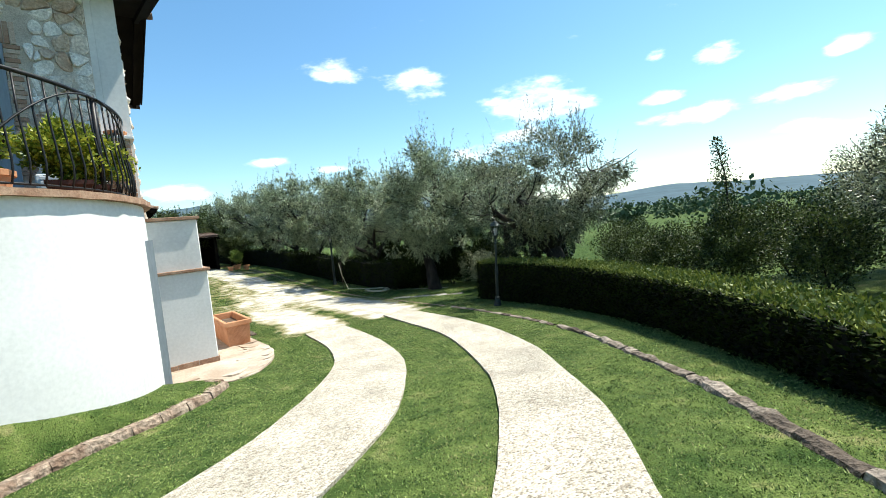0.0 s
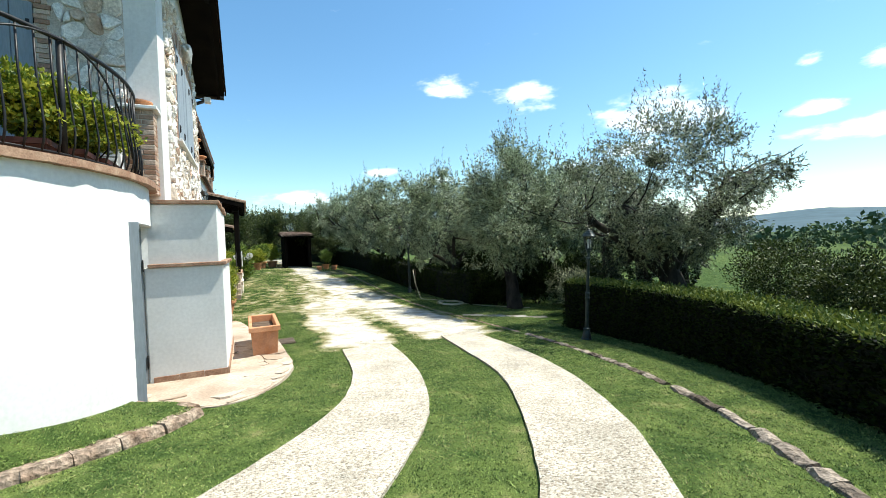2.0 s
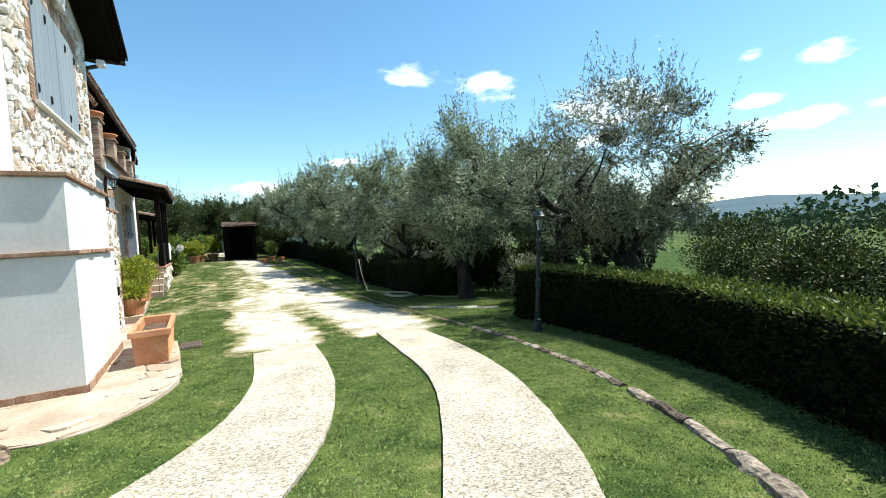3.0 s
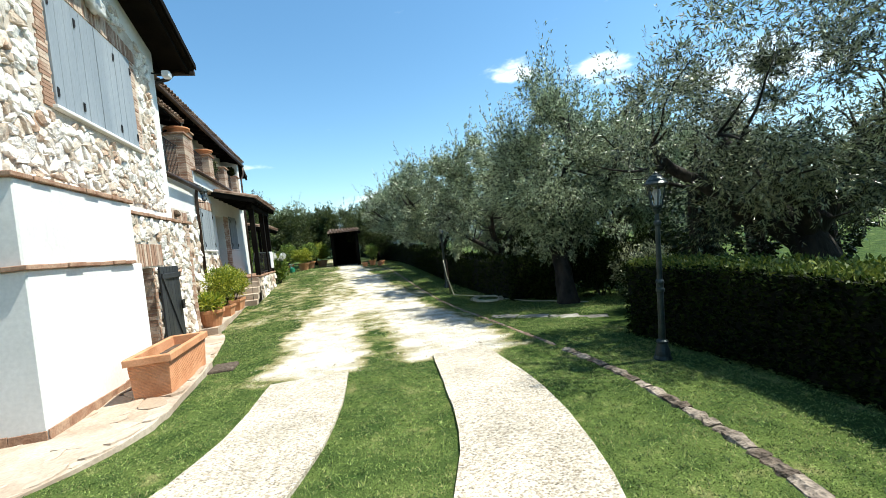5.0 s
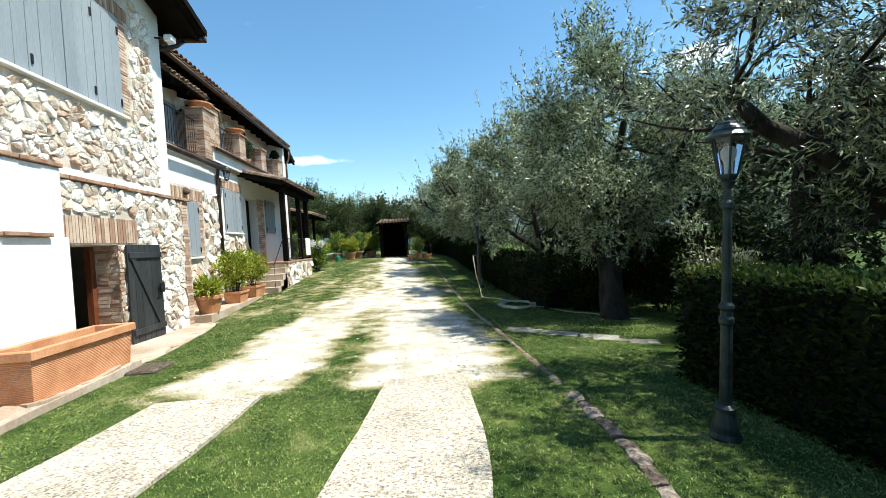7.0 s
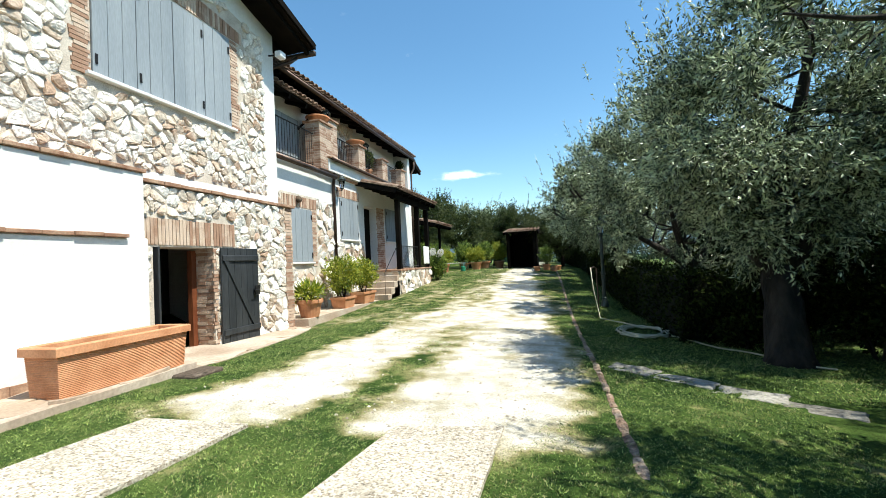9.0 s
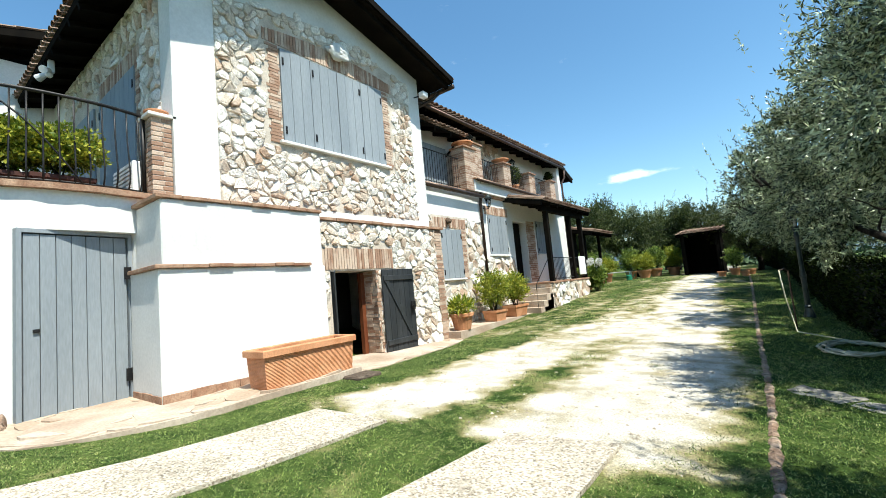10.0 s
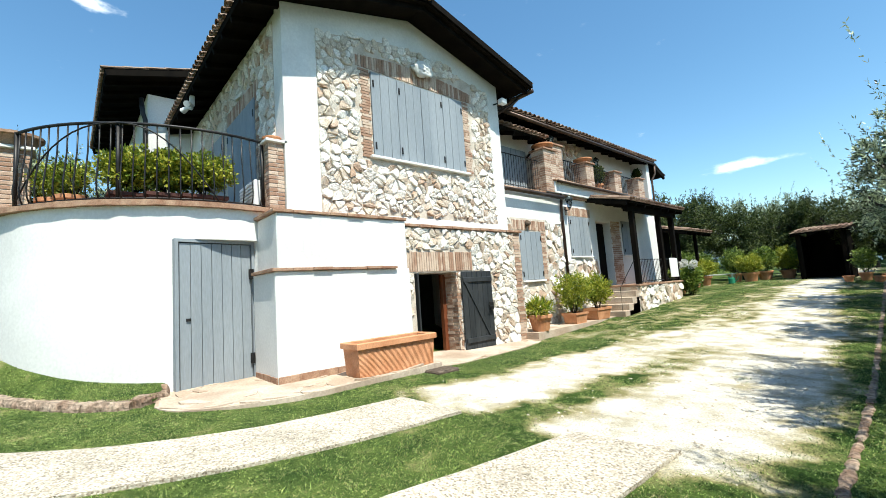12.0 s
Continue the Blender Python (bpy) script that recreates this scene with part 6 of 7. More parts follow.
boxpart("beam", -0.07, 0.11, 11.2, 15.2, 3.3, 3.46, DARKWOOD, porch)
roof_plane("porch_roof", (0.32, 10.7, 3.5), (0, 4.7, 0), (-1.43, 0, 0.36), 24, 4, porch, thick=0.05)
for y0, y1 in ((11.75, 13.55), (13.85, 14.8)):
    t = part("railing", bmesh.new(), IRON, porch)
    for zz in (1.0, 1.72):
        bm = bmesh.new()
        tube(bm, [(0.05, y0, zz), (0.05, y1, zz)], 0.014, 6)
        part("rail", bm, IRON, t)
    for k in range(int((y1 - y0) / 0.12) + 1):
        bm = bmesh.new()
        tube(bm, [(0.05, y0 + k * 0.12, 0.92), (0.05, y0 + k * 0.12, 1.72)], 0.007, 5)
        part("bar", bm, IRON, t)
bm = bmesh.new()
tube(bm, [(-0.02, 10.35, 0.1), (-0.02, 10.35, 0.85), (-0.02, 11.5, 1.7)], 0.014, 6)
part("handrail", bm, IRON, porch)
boxpart("front_door", SX - 0.3, SX - 0.25, 11.27, 12.23, 0.9, 3.13, DARKWOOD, porch, "dark wooden front door")
bm = bmesh.new()
vs = box(bm, 0.12, 0.16, 14.0, 14.7, 1.05, 1.75, 0.02)
tagged(part("cloth", bm, WHITE), "white cloth hung over the porch railing", "cloth")

# lean-to further along, rustic shed at the end of the drive
leanto = thing("lean_to", "open lean-to with tiled roof beyond the porch", "lean-to", (-1, 18.5, 0))
roof_plane("lean_to_roof", (-0.25, 17.3, 2.9), (0, 3.2, 0), (-1.9, 0, 0.45), 16, 4, leanto, thick=0.05)
for y in (17.6, 19.8):
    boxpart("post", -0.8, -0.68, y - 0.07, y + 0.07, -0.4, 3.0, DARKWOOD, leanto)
# back wall coloured dark to stand for the shade under the lean-to
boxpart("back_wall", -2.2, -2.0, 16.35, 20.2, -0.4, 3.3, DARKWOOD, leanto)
shed = thing("shed", "small dark open timber shed at the end of the drive", "shed", gz(3.4, 23))
SZ = ground_z(3.4, 22)
for x in (2.7, 4.1):
    for y in (22.0, 24.4):
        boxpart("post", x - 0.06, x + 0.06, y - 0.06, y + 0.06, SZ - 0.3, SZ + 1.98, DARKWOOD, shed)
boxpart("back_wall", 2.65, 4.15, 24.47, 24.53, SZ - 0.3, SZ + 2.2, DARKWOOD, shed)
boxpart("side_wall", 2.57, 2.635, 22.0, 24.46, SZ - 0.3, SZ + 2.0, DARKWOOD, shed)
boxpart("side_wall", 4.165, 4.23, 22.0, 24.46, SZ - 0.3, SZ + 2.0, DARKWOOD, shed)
roof_plane("shed_roof", (2.45, 21.7, SZ + 2.0), (1.9, 0, 0), (0, 3.0, 0.3), 10, 5, shed, thick=0.05)
potted("loose green shrub in a pot beside the shed", "plant", gz(4.75, 19.7), 0.2, 0.3, (0.4, 0.4, 0.5), 2200, 0.08, 0.035, GREEN, 143, group="potted plants at the end of the lawn")
for k, (x, y) in enumerate(((4.3, 19.3), (5.1, 19.0), (5.3, 19.8))):
    flowerpot("empty terracotta pot beside the drive", gz(x, y), 0.16, 0.22)

# terrace plants, lamp and box
for k, (a, n) in enumerate(((-27, 3400), (-15, 3400), (-3, 2800))):
    x, y = CX + (CR - 0.48) * math.cos(radians(a)), CY + (CR - 0.48) * math.sin(radians(a))
    flowerpot("dark red window box behind the railing", (x, y, ZT + 0.003), 0.2, 0.26, group="terrace boxes", square=0.3, material=WINDOWBOX)
    bush("terrace_shrub", "bushy yellow-green shrub behind the balcony railing", "shrub", (x, y, ZT + 0.3), (0.46, 0.5, 0.34), n * 2, 0.06, 0.036, LIME, 120 + k, "terrace shrubs")
for k, a in enumerate((-61, -51)):
    x, y = CX + (CR - 0.5) * math.cos(radians(a)), CY + (CR - 0.5) * math.sin(radians(a))
    flowerpot("terracotta pot on the terrace", (x, y, ZT + 0.003), 0.2, 0.3, group="terrace boxes")
    bush("terrace_shrub", "thin light green shrub in a terrace pot", "shrub", (x, y, ZT + 0.28), (0.3, 0.3, 0.3), 700, 0.08, 0.035, LIME, 130 + k, "terrace shrubs")
unit = thing("air_conditioner", "white louvred outdoor air conditioner on the terrace", "air conditioner", (-1.55, 0.25, ZT))
boxpart("body", -1.95, -1.15, 0.12, 0.42, ZT + 0.0, ZT + 0.62, WHITE, unit, bevel=0.015)
for k in range(9):
    boxpart("slat", -1.9, -1.2, 0.1, 0.117, ZT + 0.06 + k * 0.06, ZT + 0.1 + k * 0.06, WHITE, unit, bevel=0.003)
FL = Vector((-5.0, -0.02, 5.9))
flood = thing("wall_lamp", "white twin-headed spotlight under the eaves", "lamp", FL)
boxpart("base", FL.x - 0.05, FL.x + 0.05, FL.y - 0.05, FL.y + 0.05, FL.z + 0.08, FL.z + 0.33, WHITE, flood)
for dx in (-0.16, 0.16):
    bm = bmesh.new()
    tube(bm, [FL + Vector((0, 0, 0.1)), FL + Vector((dx * 0.6, -0.04, 0.08)), FL + Vector((dx, -0.1, 0.04)), FL + Vector((dx * 1.5, -0.16, 0.0))], [0.015, 0.03, 0.06, 0.075], 10)
    part("lamp_head", bm, WHITE, flood)
bm = bmesh.new()
bmesh.ops.create_uvsphere(bm, u_segments=12, v_segments=8, radius=0.06, matrix=Matrix.Translation(FL + Vector((0, -0.03, 0.03))))
part("sensor", bm, WHITE, flood, smooth=True)
spot = thing("wall_lamp", "grey floodlight on a bracket below the verge", "lamp", (-0.6, 6.0, 5.75))
bm = bmesh.new()
tube(bm, [(-0.74, 6.0, 5.85), (-0.5, 6.0, 5.82)], 0.018, 6)
part("bracket", bm, IRON, spot)
boxpart("lamp_head", -0.52, -0.36, 5.9, 6.1, 5.74, 5.88, WHITE, spot, bevel=0.02)

# upper floor of the loggia: shutters, a small canopy, plants
shutter("window_shutters", "closed grey-blue plank shutters behind the loggia railing", 7.0, 8.5, 3.87, 5.3, -1.72 + 0.038, 2, 3, "loggia shutters")
canopy = roof_plane("canopy_roof", (-1.06, 6.45, 5.5), (0, 2.3, 0), (-0.64, 0, 0.22), 12, 3, wing, thick=0.05)
for y in (6.7, 8.5):
    bm = bmesh.new()
    tube(bm, [(-1.73, y, 5.05), (-1.4, y, 5.28), (-1.14, y, 5.47)], 0.03, 6)
    part("canopy_strut", bm, DARKWOOD, wing)
ball = bush("topiary", "dark green clipped ball shrub in the loggia", "shrub", (-1.25, 15.45, 5.2), (0.2, 0.2, 0.22), 2600, 0.05, 0.028, HEDGE, 141, "loggia plants")
flowerpot("terracotta pot in the loggia", (-1.25, 15.45, 4.272), 0.17, 0.3, group="loggia pots")
bm = bmesh.new()
tube(bm, [(-1.25, 15.45, 4.5), (-1.25, 15.45, 5.3)], 0.02, 6)
part("clear_stem", bm, BARK, ball)
flowerpot("terracotta pot in the loggia", (-1.3, 12.2, 4.272), 0.18, 0.32, group="loggia pots")
bush("loggia_plant", "trailing dark green plant in a loggia pot", "plant", (-1.3, 12.2, 4.55), (0.3, 0.34, 0.42), 2200, 0.07, 0.035, SHRUB, 142, "loggia plants")

# ------------------------------------------------------------------ pieces: stones and bricks of the walls
def clip(poly, nx_, ny_, d):
    """The part of a polygon with nx*u + ny*v <= d."""
    out = []
    for i, p in enumerate(poly):
        q = poly[(i + 1) % len(poly)]
        a, c = nx_ * p[0] + ny_ * p[1] - d, nx_ * q[0] + ny_ * q[1] - d
        if a <= 0:
            out.append(p)
        if (a < 0 < c) or (c < 0 < a):
            t = a / (a - c)
            out.append((p[0] + (q[0] - p[0]) * t, p[1] + (q[1] - p[1]) * t))
    return out


def rubble(parent, u0, u1, v0, v1, holes, size, place, seed, gap=0.018, bulge=0.035, inside=None, limit=300, elong=1.3, material=None, bounds=()):
    """Irregular stones, each a mesh of its own, laid over a rectangle; place(u, v, depth) gives the world point."""
    rng = random.Random(seed)
    pts = []
    sx, sy = size * elong ** 0.5, size / elong ** 0.5
    nv = max(1, round((v1 - v0) / sy))
    nu = max(1, round((u1 - u0) / sx))
    for j in range(nv):
        for i in range(nu):
            if rng.random() < 0.2:
                continue
            if rng.random() < 0.42:
                pts.append((u0 + (u1 - u0) * (i + rng.uniform(0, 1)) / nu, v0 + (v1 - v0) * (j + rng.uniform(0, 1)) / nv))
            pts.append((u0 + (u1 - u0) * (i + 0.5 + 0.5 * (j % 2) - 0.25 + rng.uniform(-0.42, 0.42)) / nu, v0 + (v1 - v0) * (j + 0.5 + rng.uniform(-0.42, 0.42)) / nv))
    made, joined_v, joined_f = 0, [], []
    material = material or STONE
    for i, p in enumerate(pts):
        if any(h[0] - 0.03 < p[0] < h[1] + 0.03 and h[2] - 0.03 < p[1] < h[3] + 0.03 for h in holes) or (inside and not inside(*p)):
            continue
        poly = [(u0, v0), (u1, v0), (u1, v1), (u0, v1)]
        g = gap * rng.uniform(0.5, 1.2)
        for k, q in enumerate(pts):
            if k != i and abs(q[0] - p[0]) < sx * 3 and abs(q[1] - p[1]) < sy * 3:
                dx, dy = q[0] - p[0], q[1] - p[1]
                ln = math.hypot(dx, dy)
                if ln < 1e-4:
                    continue
                dx, dy = dx / ln, dy / ln
                poly = clip(poly, dx, dy, dx * p[0] + dy * p[1] + ln / 2 - g / 2)
                if len(poly) < 3:
                    break
        for h in holes:
            if len(poly) < 3:
                break
            sep = max((h[0] - p[0], (1, 0, h[0])), (p[0] - h[1], (-1, 0, -h[1])), (h[2] - p[1], (0, 1, h[2])), (p[1] - h[3], (0, -1, -h[3])))
            poly = clip(poly, sep[1][0], sep[1][1], sep[1][2] - g / 2)
        for (x0, y0), (x1, y1) in bounds:
            ln = math.hypot(x1 - x0, y1 - y0)
            nx_, ny_ = (y1 - y0) / ln, -(x1 - x0) / ln
            if len(poly) > 2:
                poly = clip(poly, nx_, ny_, nx_ * x0 + ny_ * y0 - g)
        if len(poly) < 3:
            continue
        rnd = []
        for k, a in enumerate(poly):
            c = poly[(k + 1) % len(poly)]
            for t in (rng.uniform(0.18, 0.34), rng.uniform(0.66, 0.82)):
                rnd.append((a[0] + (c[0] - a[0]) * t + rng.uniform(-1, 1) * gap * 0.3, a[1] + (c[1] - a[1]) * t + rng.uniform(-1, 1) * gap * 0.3))
        cu, cv = sum(a[0] for a in rnd) / len(rnd), sum(a[1] for a in rnd) / len(rnd)
        area = abs(sum(rnd[k - 1][0] * rnd[k][1] - rnd[k][0] * rnd[k - 1][1] for k in range(len(rnd)))) / 2
        if area < 0.0015:
            continue
        hgt = bulge * rng.uniform(0.45, 1.5)
        tilt = (rng.uniform(-0.3, 0.3), rng.uniform(-0.3, 0.3))
        vs = []
        for s, d in ((1.0, -0.015), (1.0, hgt * 0.45), (0.9, hgt * 0.9), (0.6, hgt)):
            for k, a in enumerate(rnd):
                j = rng.uniform(-0.2, 0.2) * hgt if d > 0 else 0
                uu, vv = cu + (a[0] - cu) * s, cv + (a[1] - cv) * s
                vs.append(place(uu, vv, d + j + (tilt[0] * (uu - cu) + tilt[1] * (vv - cv) if d > 0 else 0)))
        n = len(rnd)
        fs = [(r * n + k, r * n + (k + 1) % n, (r + 1) * n + (k + 1) % n, (r + 1) * n + k) for r in range(3) for k in range(n)]
        fs.append(tuple(3 * n + k for k in range(n)))
        if made < limit:
            raw("stone", vs, fs, material, parent)
        else:
            k0 = len(joined_v)
            joined_v += vs
            joined_f += [tuple(k0 + k for k in f) for f in fs]
        made += 1
    if joined_v:
        raw("rubble_stones", joined_v, joined_f, STONE_JOINED, parent)["kind"] = "stuff"
    return made


def on_x(x):
    return lambda u, v, d: (x + d, u, v)


def on_y(y):
    return lambda u, v, d: (u, y - d, v)


def mortar_sheet(name, u0, u1, v0, v1, holes, plane, parent, axis="x", inside_top=None):
    return wall_with_holes(name, u0, u1, v0, v1, holes, plane, 0.01 if axis == "x" else -0.01, MORTAR, parent, axis=axis)


def arch(y, z):
    return z < 6.42 - 0.16 * max(0.0, abs(y - 3.4) - 0.3) ** 1.25


ys = [1.12 + (5.75 - 1.12) * k / 24 for k in range(25)]
front_sheet = wall_with_holes("mortar", 1.12, 5.75, 2.505, 5.9, [(WIN[0], WIN[1], WIN[2] - 0.055, WIN[3])], MX + 0.006, 0.005, MORTAR, house)
bm = bmesh.new()
top = [bm.verts.new((MX + 0.006, y, 6.4 - 0.16 * max(0.0, abs(y - 3.4) - 0.3) ** 1.25)) for y in ys]
low = [bm.verts.new((MX + 0.006, y, 5.901)) for y in ys]
for k in range(24):
    bm.faces.new((low[k], low[k + 1], top[k + 1], top[k]))
part("mortar", bm, MORTAR, house)
rubble([o for o in house.children if o.name.startswith("wall_front")][0], 1.12, 5.75, 2.51, 6.55, [(1.99, 5.05, 3.76, 5.66), (1.9, 5.15, 5.6, 6.0), (2.44, 5.9, 2.4, 2.7)], 0.165, on_x(MX + 0.006), 31, inside=arch)
boxpart("plaster_band", MX + 0.001, MX + 0.022, 2.46, 5.752, 2.5, 2.69, PLASTER, house)
low_wall = [o for o in house.children if o.name.startswith("wall_lower_front")][0]
rubble(low_wall, 2.42, 5.9, -0.2, 2.43, [(DOOR[0] - 0.02, DOOR[1] + 0.02, -0.3, 1.98), (DOOR[1], 4.45, 1.53, 1.98), (2.4, 2.83, 1.53, 1.98)], 0.17, on_x(LX), 32)
side_wall = [o for o in house.children if o.name.startswith("wall_side")][0]
wall_with_holes("mortar", -6.5, -1.13, 2.7, 6.2, [SIDE_DOOR, SIDE_WIN], Y0 - 0.006, -0.005, MORTAR, house, axis="y")
rubble(side_wall, -6.5, -1.14, 2.72, 6.18, [(SIDE_DOOR[0] - 0.1, SIDE_DOOR[1] + 0.2, 2.5, SIDE_DOOR[3] + 0.35), (SIDE_WIN[0] - 0.1, SIDE_WIN[1] + 0.1, SIDE_WIN[2], SIDE_WIN[3] + 0.35)], 0.215, on_y(Y0 - 0.006), 33, gap=0.014)
wing_wall = [o for o in wing.children if o.name.startswith("wall_front")][0]
wall_with_holes("mortar", 6.5, 9.08, -0.3, 3.0, [WH[0]], SX + 0.006, 0.005, MORTAR, wing)
rubble(wing_wall, 6.5, 9.08, 0.0, 3.0, [(6.7, 8.24, 1.15, 2.95)], 0.23, on_x(SX + 0.006), 34, bulge=0.035)
wall_with_holes("mortar", 9.25, 11.1, -0.3, 1.85, [], SX + 0.006, 0.005, MORTAR, wing)
rubble(wing_wall, 9.25, 11.1, 0.0, 1.85, [], 0.23, on_x(SX + 0.006), 35, bulge=0.035)
rubble([o for o in porch.children if o.name.startswith("plinth")][0], 11.36, 15.0, -0.25, 0.85, [], 0.27, on_x(0.1), 36, bulge=0.035)
rubble([o for o in porch.children if o.name.startswith("plinth")][0], SX + 0.9, 0.09, -0.2, 0.85, [], 0.25, on_y(11.35), 37, bulge=0.03)


upper_wall = [o for o in wing.children if o.name.startswith("wall_upper")][0]
wall_with_holes("mortar", 9.4, 11.9, 4.3, 6.05, [], -1.714, 0.005, MORTAR, wing)
rubble(upper_wall, 9.42, 11.88, 4.32, 6.03, [], 0.24, on_x(-1.714), 38, bulge=0.03)


# brick jambs and flat brick arches
def brick_field(parent, u0, u1, v0, v1, course, length, place, seed, soldier=False, inside=None, d=0.012):
    """Thin bricks in courses (or upright), ragged ends left as they come."""
    rng = random.Random(seed)
    if soldier:
        n = max(1, round((u1 - u0) / course))
        for k in range(n):
            a, c = u0 + (u1 - u0) * k / n + 0.005, u0 + (u1 - u0) * (k + 1) / n - 0.005
            lo, hi = (v0, v1) if inside is None else inside((a + c) / 2)
            vs, dd = [], d + rng.uniform(-0.004, 0.005)
            for dep in (-0.01, dd):
                vs += [place(a, lo, dep), place(c, lo, dep), place(c, hi + rng.uniform(-0.01, 0.01), dep), place(a, hi, dep)]
            raw("brick", vs, [(0, 1, 2, 3), (4, 5, 6, 7), (0, 1, 5, 4), (1, 2, 6, 5), (2, 3, 7, 6), (3, 0, 4, 7)], BRICK, parent)
        return
    n = max(1, round((v1 - v0) / course))
    for j in range(n):
        z0, z1 = v0 + (v1 - v0) * j / n + 0.005, v0 + (v1 - v0) * (j + 1) / n - 0.005
        u = u0 + (rng.uniform(-0.05, 0.03))
        end = u1 + (0 if j % 2 else rng.uniform(-0.04, 0.02))
        while u < end - 0.05:
            w = min(length * rng.uniform(0.8, 1.15), end - u)
            vs, dd = [], d + rng.uniform(-0.004, 0.005)
            for dep in (-0.01, dd):
                vs += [place(u, z0, dep), place(u + w - 0.008, z0, dep), place(u + w - 0.008, z1, dep), place(u, z1, dep)]
            raw("brick", vs, [(0, 1, 2, 3), (4, 5, 6, 7), (0, 1, 5, 4), (1, 2, 6, 5), (2, 3, 7, 6), (3, 0, 4, 7)], BRICK, parent)
            u += w


P = on_x(MX + 0.008)
brick_field(front_sheet, 2.02, WIN[0] - 0.005, 3.82, 5.62, 0.058, 0.22, P, 41)
brick_field(front_sheet, WIN[1] + 0.005, 5.03, 3.82, 5.62, 0.058, 0.22, P, 42)
brick_field(front_sheet, 1.93, 5.13, 5.64, 6.0, 0.062, 0.3, P, 43, True, lambda u: (5.645, 5.86 + 0.13 * (1 - ((u - 3.52) / 1.6) ** 2)))
P = on_x(LX + 0.004)
brick_field(low_wall, 2.42, 4.44, 1.56, 1.95, 0.062, 0.3, P, 44, True)
brick_field(low_wall, 5.93, 6.19, -0.2, 2.43, 0.066, 0.24, P, 45)
brick_field(low_wall, DOOR[1] + 0.005, DOOR[1] + 0.12, -0.15, 1.52, 0.062, 0.12, P, 46)
brick_field(low_wall, LX - 0.34, LX - 0.01, -0.15, 1.52, 0.062, 0.2, lambda u, v, d: (u, DOOR[1] - d, v), 54)
P = on_x(SX + 0.008)
brick_field(wing_wall, 6.72, 6.95, 1.15, 2.66, 0.066, 0.22, P, 47)
brick_field(wing_wall, 7.99, 8.22, 1.15, 2.66, 0.066, 0.22, P, 48)
brick_field(wing_wall, 6.72, 8.22, 2.67, 2.94, 0.066, 0.3, P, 49, True)
brick_field(wing_wall, 9.4, 10.9, 3.23, 3.5, 0.07, 0.3, P, 50, True)
brick_field(wing_wall, 12.3, 12.95, 0.95, 3.2, 0.07, 0.24, P, 51)
brick_field(side_wall, SIDE_DOOR[0] - 0.05, SIDE_DOOR[1] + 0.15, SIDE_DOOR[3] + 0.01, SIDE_DOOR[3] + 0.32, 0.065, 0.3, on_y(Y0 - 0.012), 52, True)
brick_field(side_wall, SIDE_DOOR[1] + 0.01, SIDE_DOOR[1] + 0.18, 2.75, SIDE_DOOR[3], 0.065, 0.18, on_y(Y0 - 0.012), 53)
for y0, y1, z in ((6.93, 8.0, 1.22), (9.5, 10.8, 1.89), (13.05, 14.25, 1.94)):
    boxpart("window_sill", SX - 0.1, SX + 0.08, y0, y1, z, z + 0.05, PLASTER, wing, "pale stone sill")
# pale stone mask over the arch, kept as a plain weathered lump
bm = bmesh.new()
bmesh.ops.create_icosphere(bm, subdivisions=4, radius=0.2)
for v in bm.verts:
    v.co *= 1 + 0.4 * noise.noise(v.co * 8) + 0.18 * noise.noise(v.co * 21)
bmesh.ops.transform(bm, matrix=Matrix.Translation((MX + 0.1, 3.55, 6.0)) @ Matrix.Diagonal((0.55, 1.25, 0.8, 1)), verts=bm.verts)
tagged(part("carved_ornament", bm, PLASTER, None, smooth=True), "pale carved stone ornament over the window arch", "ornament")
bm = bmesh.new()
bmesh.ops.create_icosphere(bm, subdivisions=2, radius=0.09)
for v in bm.verts:
    v.co *= 1 + 0.3 * noise.noise(v.co * 12)
bmesh.ops.transform(bm, matrix=Matrix.Translation((SX + 0.06, 7.35, 2.86)), verts=bm.verts)
tagged(part("carved_ornament", bm, SOIL, None, smooth=True), "small dark ornament over the window", "ornament")

# ------------------------------------------------------------------ grass blades and gravel
def inside_poly(x, y, poly):
    c = np.zeros(len(x), bool)
    for (x0, y0), (x1, y1) in zip(poly, poly[1:] + poly[:1]):
        hit = (y0 > y) != (y1 > y)
        c ^= hit & (x < (x1 - x0) * (y - y0) / ((y1 - y0) or 1e-9) + x0)
    return c


rng = np.random.default_rng(77)
zf, wf = np.frompyfunc(ground_z, 2, 1), np.frompyfunc(worn, 2, 1)


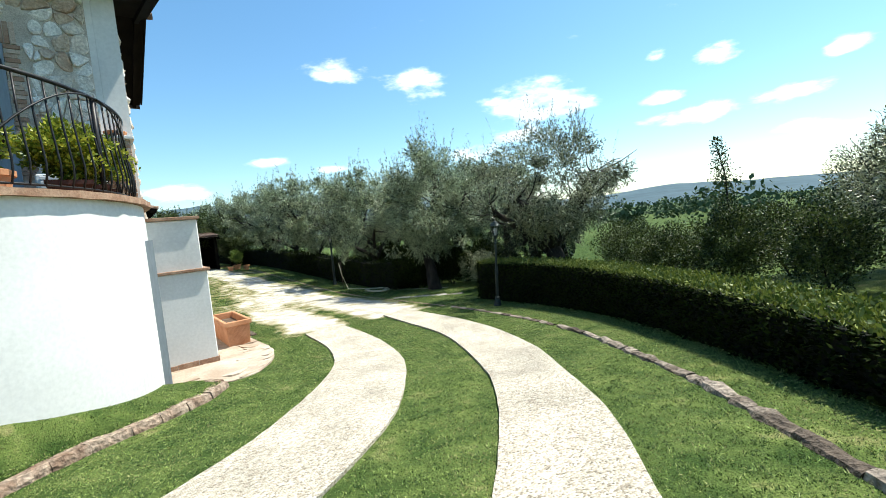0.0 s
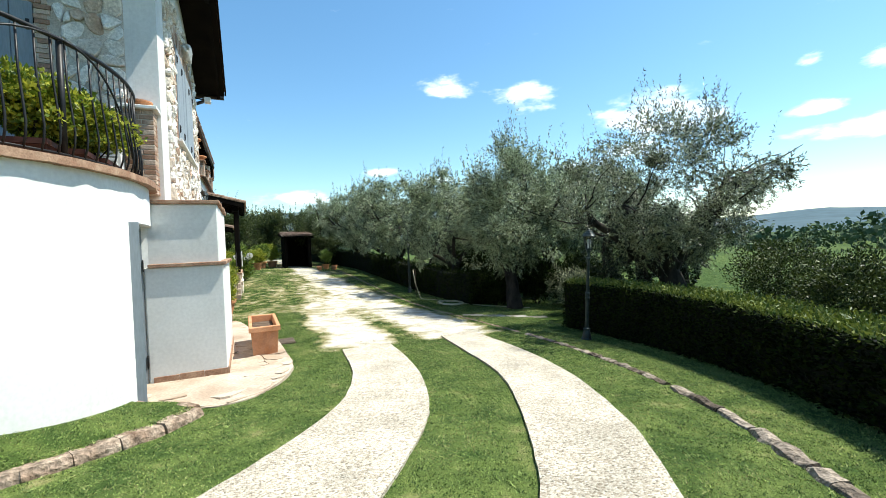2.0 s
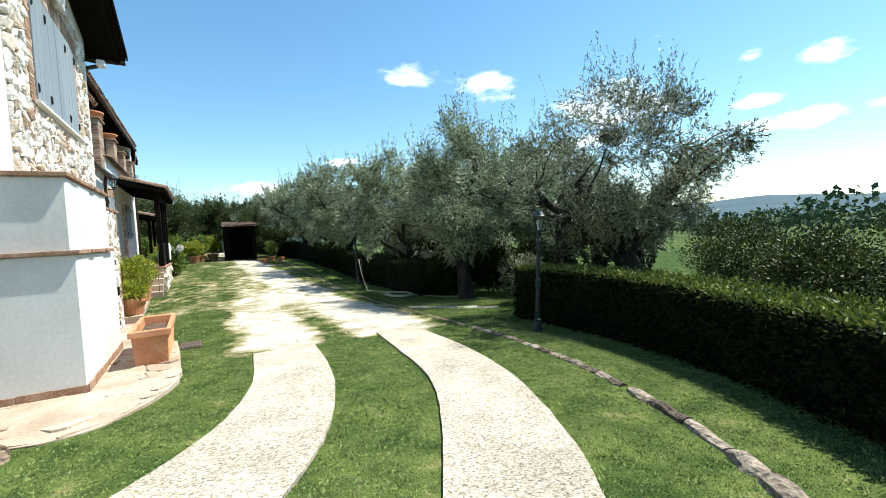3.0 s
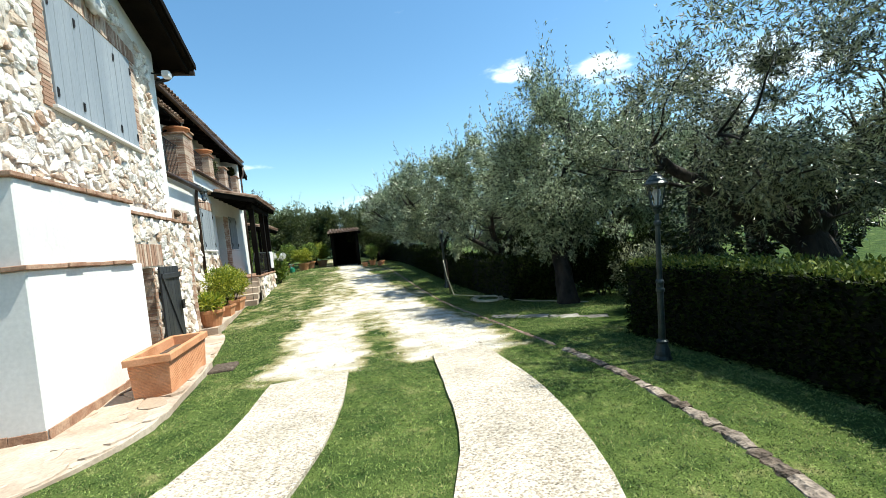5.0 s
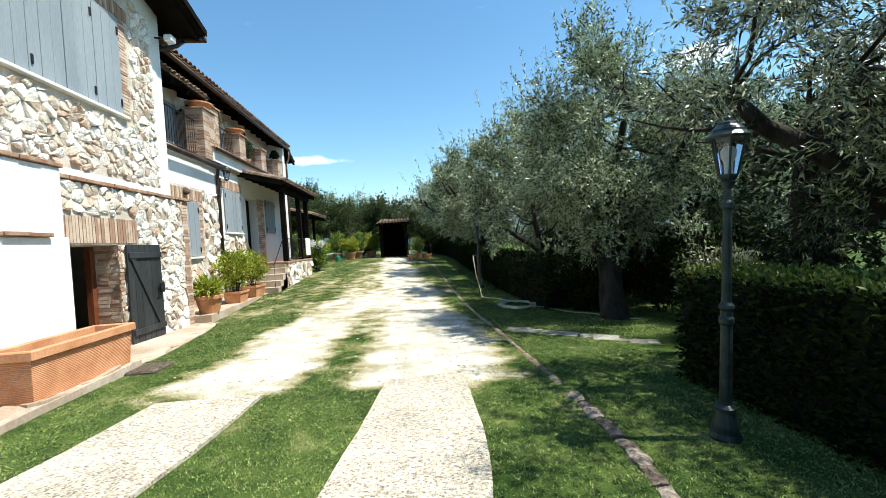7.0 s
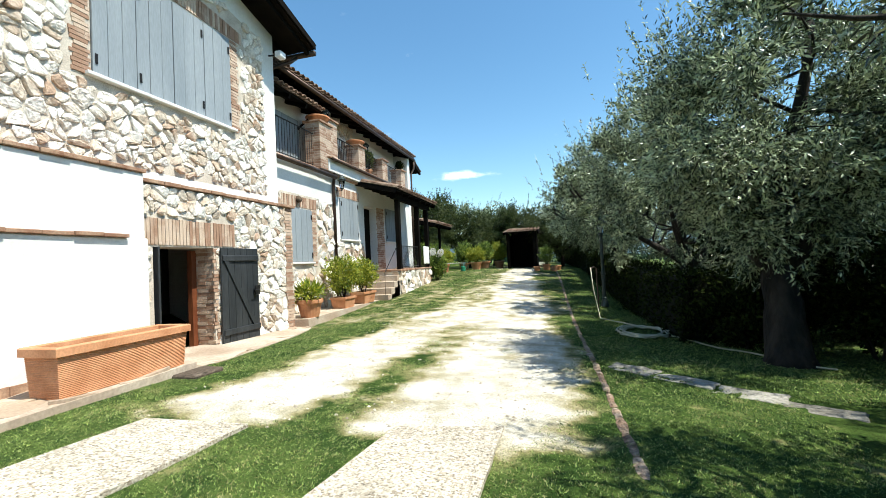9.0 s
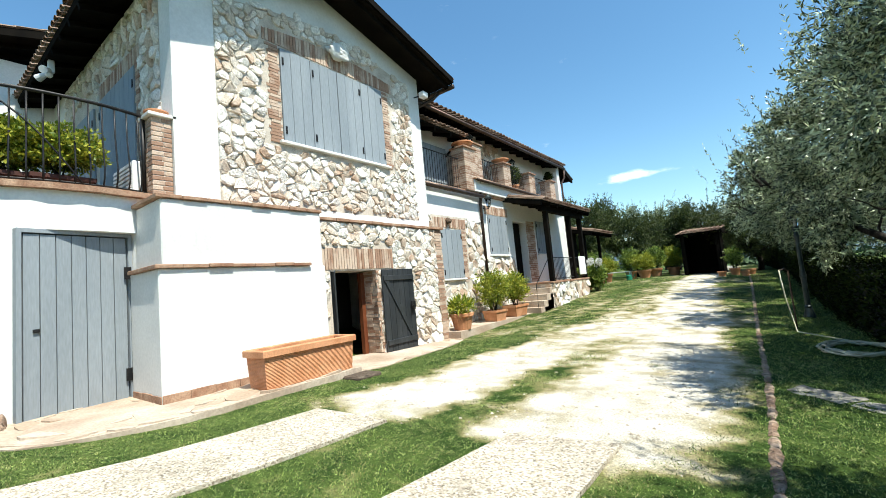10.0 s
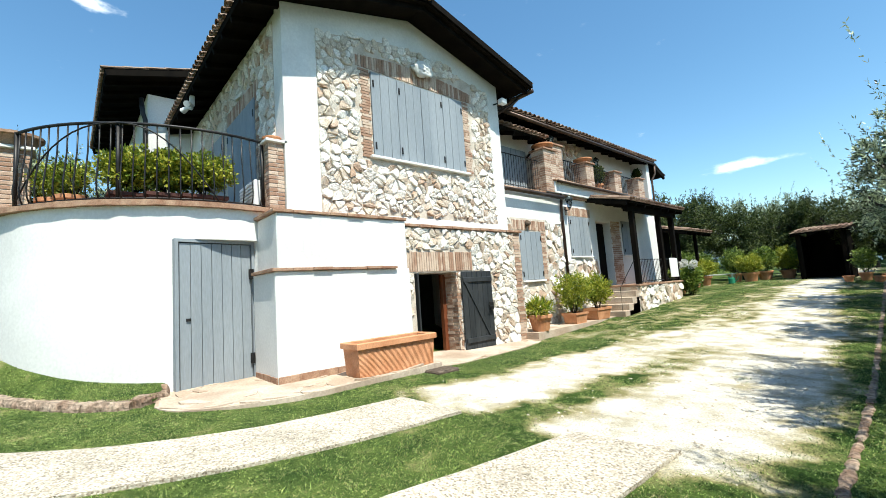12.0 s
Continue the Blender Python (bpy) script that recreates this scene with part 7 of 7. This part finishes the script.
def grass_patch(x0, x1, y0, y1, density, hgt, wide, label):
    n = int((x1 - x0) * (y1 - y0) * density)
    x, y = rng.uniform(x0, x1, n), rng.uniform(y0, y1, n)
    keep = np.ones(n, bool)
    for poly in TRACKS:
        keep &= ~inside_poly(x, y, poly)
    for poly in (PAVE, PAVE2, PAVE3):
        keep &= ~inside_poly(x, y, poly)
    keep &= ~((x < -0.2) & (x > -1.3) & (y > -1.3))
    w = wf(x, y).astype(float)
    patch = np.array([noise.noise(Vector((a * 1.7, c * 1.7, 0))) for a, c in zip(x, y)])
    keep &= rng.random(n) > np.clip(w * 1.6 + patch * 0.9 + 0.05, 0, 1) * (w > 0.02)
    keep &= ~((x < -0.4) & (y > 0)) & ~(np.hypot(x - CX, y - CY) < CR)
    x, y = x[keep], y[keep]
    z = zf(x, y).astype(float)
    bed = inside_poly(x, y, [(p.x, p.y) for p in BED_EDGE] + [(CX, CY), (-6.5, -3)])
    z = np.where(bed, [bed_z(a, c) if q else 0.0 for a, c, q in zip(x, y, bed)], z)
    n = len(x)
    a = rng.uniform(0, math.tau, n)
    tuft = np.array([noise.noise(Vector((p * 13, q * 13, 4))) for p, q in zip(x, y)])
    h = hgt * rng.uniform(0.5, 1.3, n) * np.clip(1.0 + 0.9 * tuft, 0.4, 1.6)
    base = np.stack([x, y, z - 0.004], 1)
    sd = np.stack([np.cos(a), np.sin(a), np.zeros(n)], 1) * wide / 2
    tip = base + np.stack([rng.normal(size=n) * 0.8 * h, rng.normal(size=n) * 0.8 * h, h], 1)
    v = np.stack([base - sd, base + sd, tip], 1).reshape(-1, 3)
    me = bpy.data.meshes.new("grass")
    me.vertices.add(3 * n)
    me.vertices.foreach_set("co", v.astype(np.float32).ravel())
    me.loops.add(3 * n)
    me.loops.foreach_set("vertex_index", np.arange(3 * n, dtype=np.int32))
    me.polygons.add(n)
    me.polygons.foreach_set("loop_start", np.arange(0, 3 * n, 3, dtype=np.int32))
    me.polygons.foreach_set("loop_total", np.full(n, 3, dtype=np.int32))
    me.update(calc_edges=True)
    me.materials.append(BLADE)
    tagged(new("grass", me), label, "grass", kind="stuff")


grass_patch(-3.5, 7.1, -8.5, 2.5, 9500, 0.0125, 0.0095, "short mown green grass blades")
grass_patch(-0.4, 9.5, 2.5, 9, 4200, 0.016, 0.012, "short mown green grass blades beside the drive")
grass_patch(-0.4, 7.2, 9, 24, 1100, 0.026, 0.015, "short mown green grass blades far along the drive")
# irregular flagstones let into the paving
for outline, slab, lo, seed in ((PAVE, "pavement", 0.012, 51), (PAVE2, "pavement.001", -0.165, 52)):
    us, vs_ = [p[0] for p in outline], [p[1] for p in outline]
    rubble(bpy.data.objects[slab], min(us), max(us), min(vs_), max(vs_), [], 0.36, lambda u, v, d, lo=lo: (u, v, max(lo, ground_z(u, v) + 0.014) + 0.003 + d * 0.4), seed, gap=0.012, bulge=0.008, material=FLAGS, bounds=list(zip(outline, outline[1:] + outline[:1])))

# loose pebbles on the worn drive and the wheel tracks
n = 5200
x, y = rng.uniform(0.8, 5.2, n), rng.uniform(0.9, 9.0, n)
keep = rng.random(n) < wf(x, y).astype(float)
x, y = x[keep], y[keep]
verts, faces = [], []
for a, c in zip(x, y):
    r = 0.006 + 0.014 * rng.random() ** 3
    z = ground_z(a, c)
    b0 = len(verts)
    for k in range(5):
        q = k * math.tau / 5 + rng.random()
        verts.append((a + r * math.cos(q) * 1.2, c + r * math.sin(q), z - 0.002))
    verts.append((a, c, z + r * 0.8))
    faces += [(b0 + k, b0 + (k + 1) % 5, b0 + 5) for k in range(5)]
PEBBLE = mat("pale_pebbles", (0.32, 0.27, 0.21), (0.66, 0.6, 0.51), 8, 60, 0.9, 0.2, 0.003, island=0.9)
tagged(raw("pebbles", verts, faces, PEBBLE), "loose pale pebbles on the worn drive", "gravel", kind="stuff")
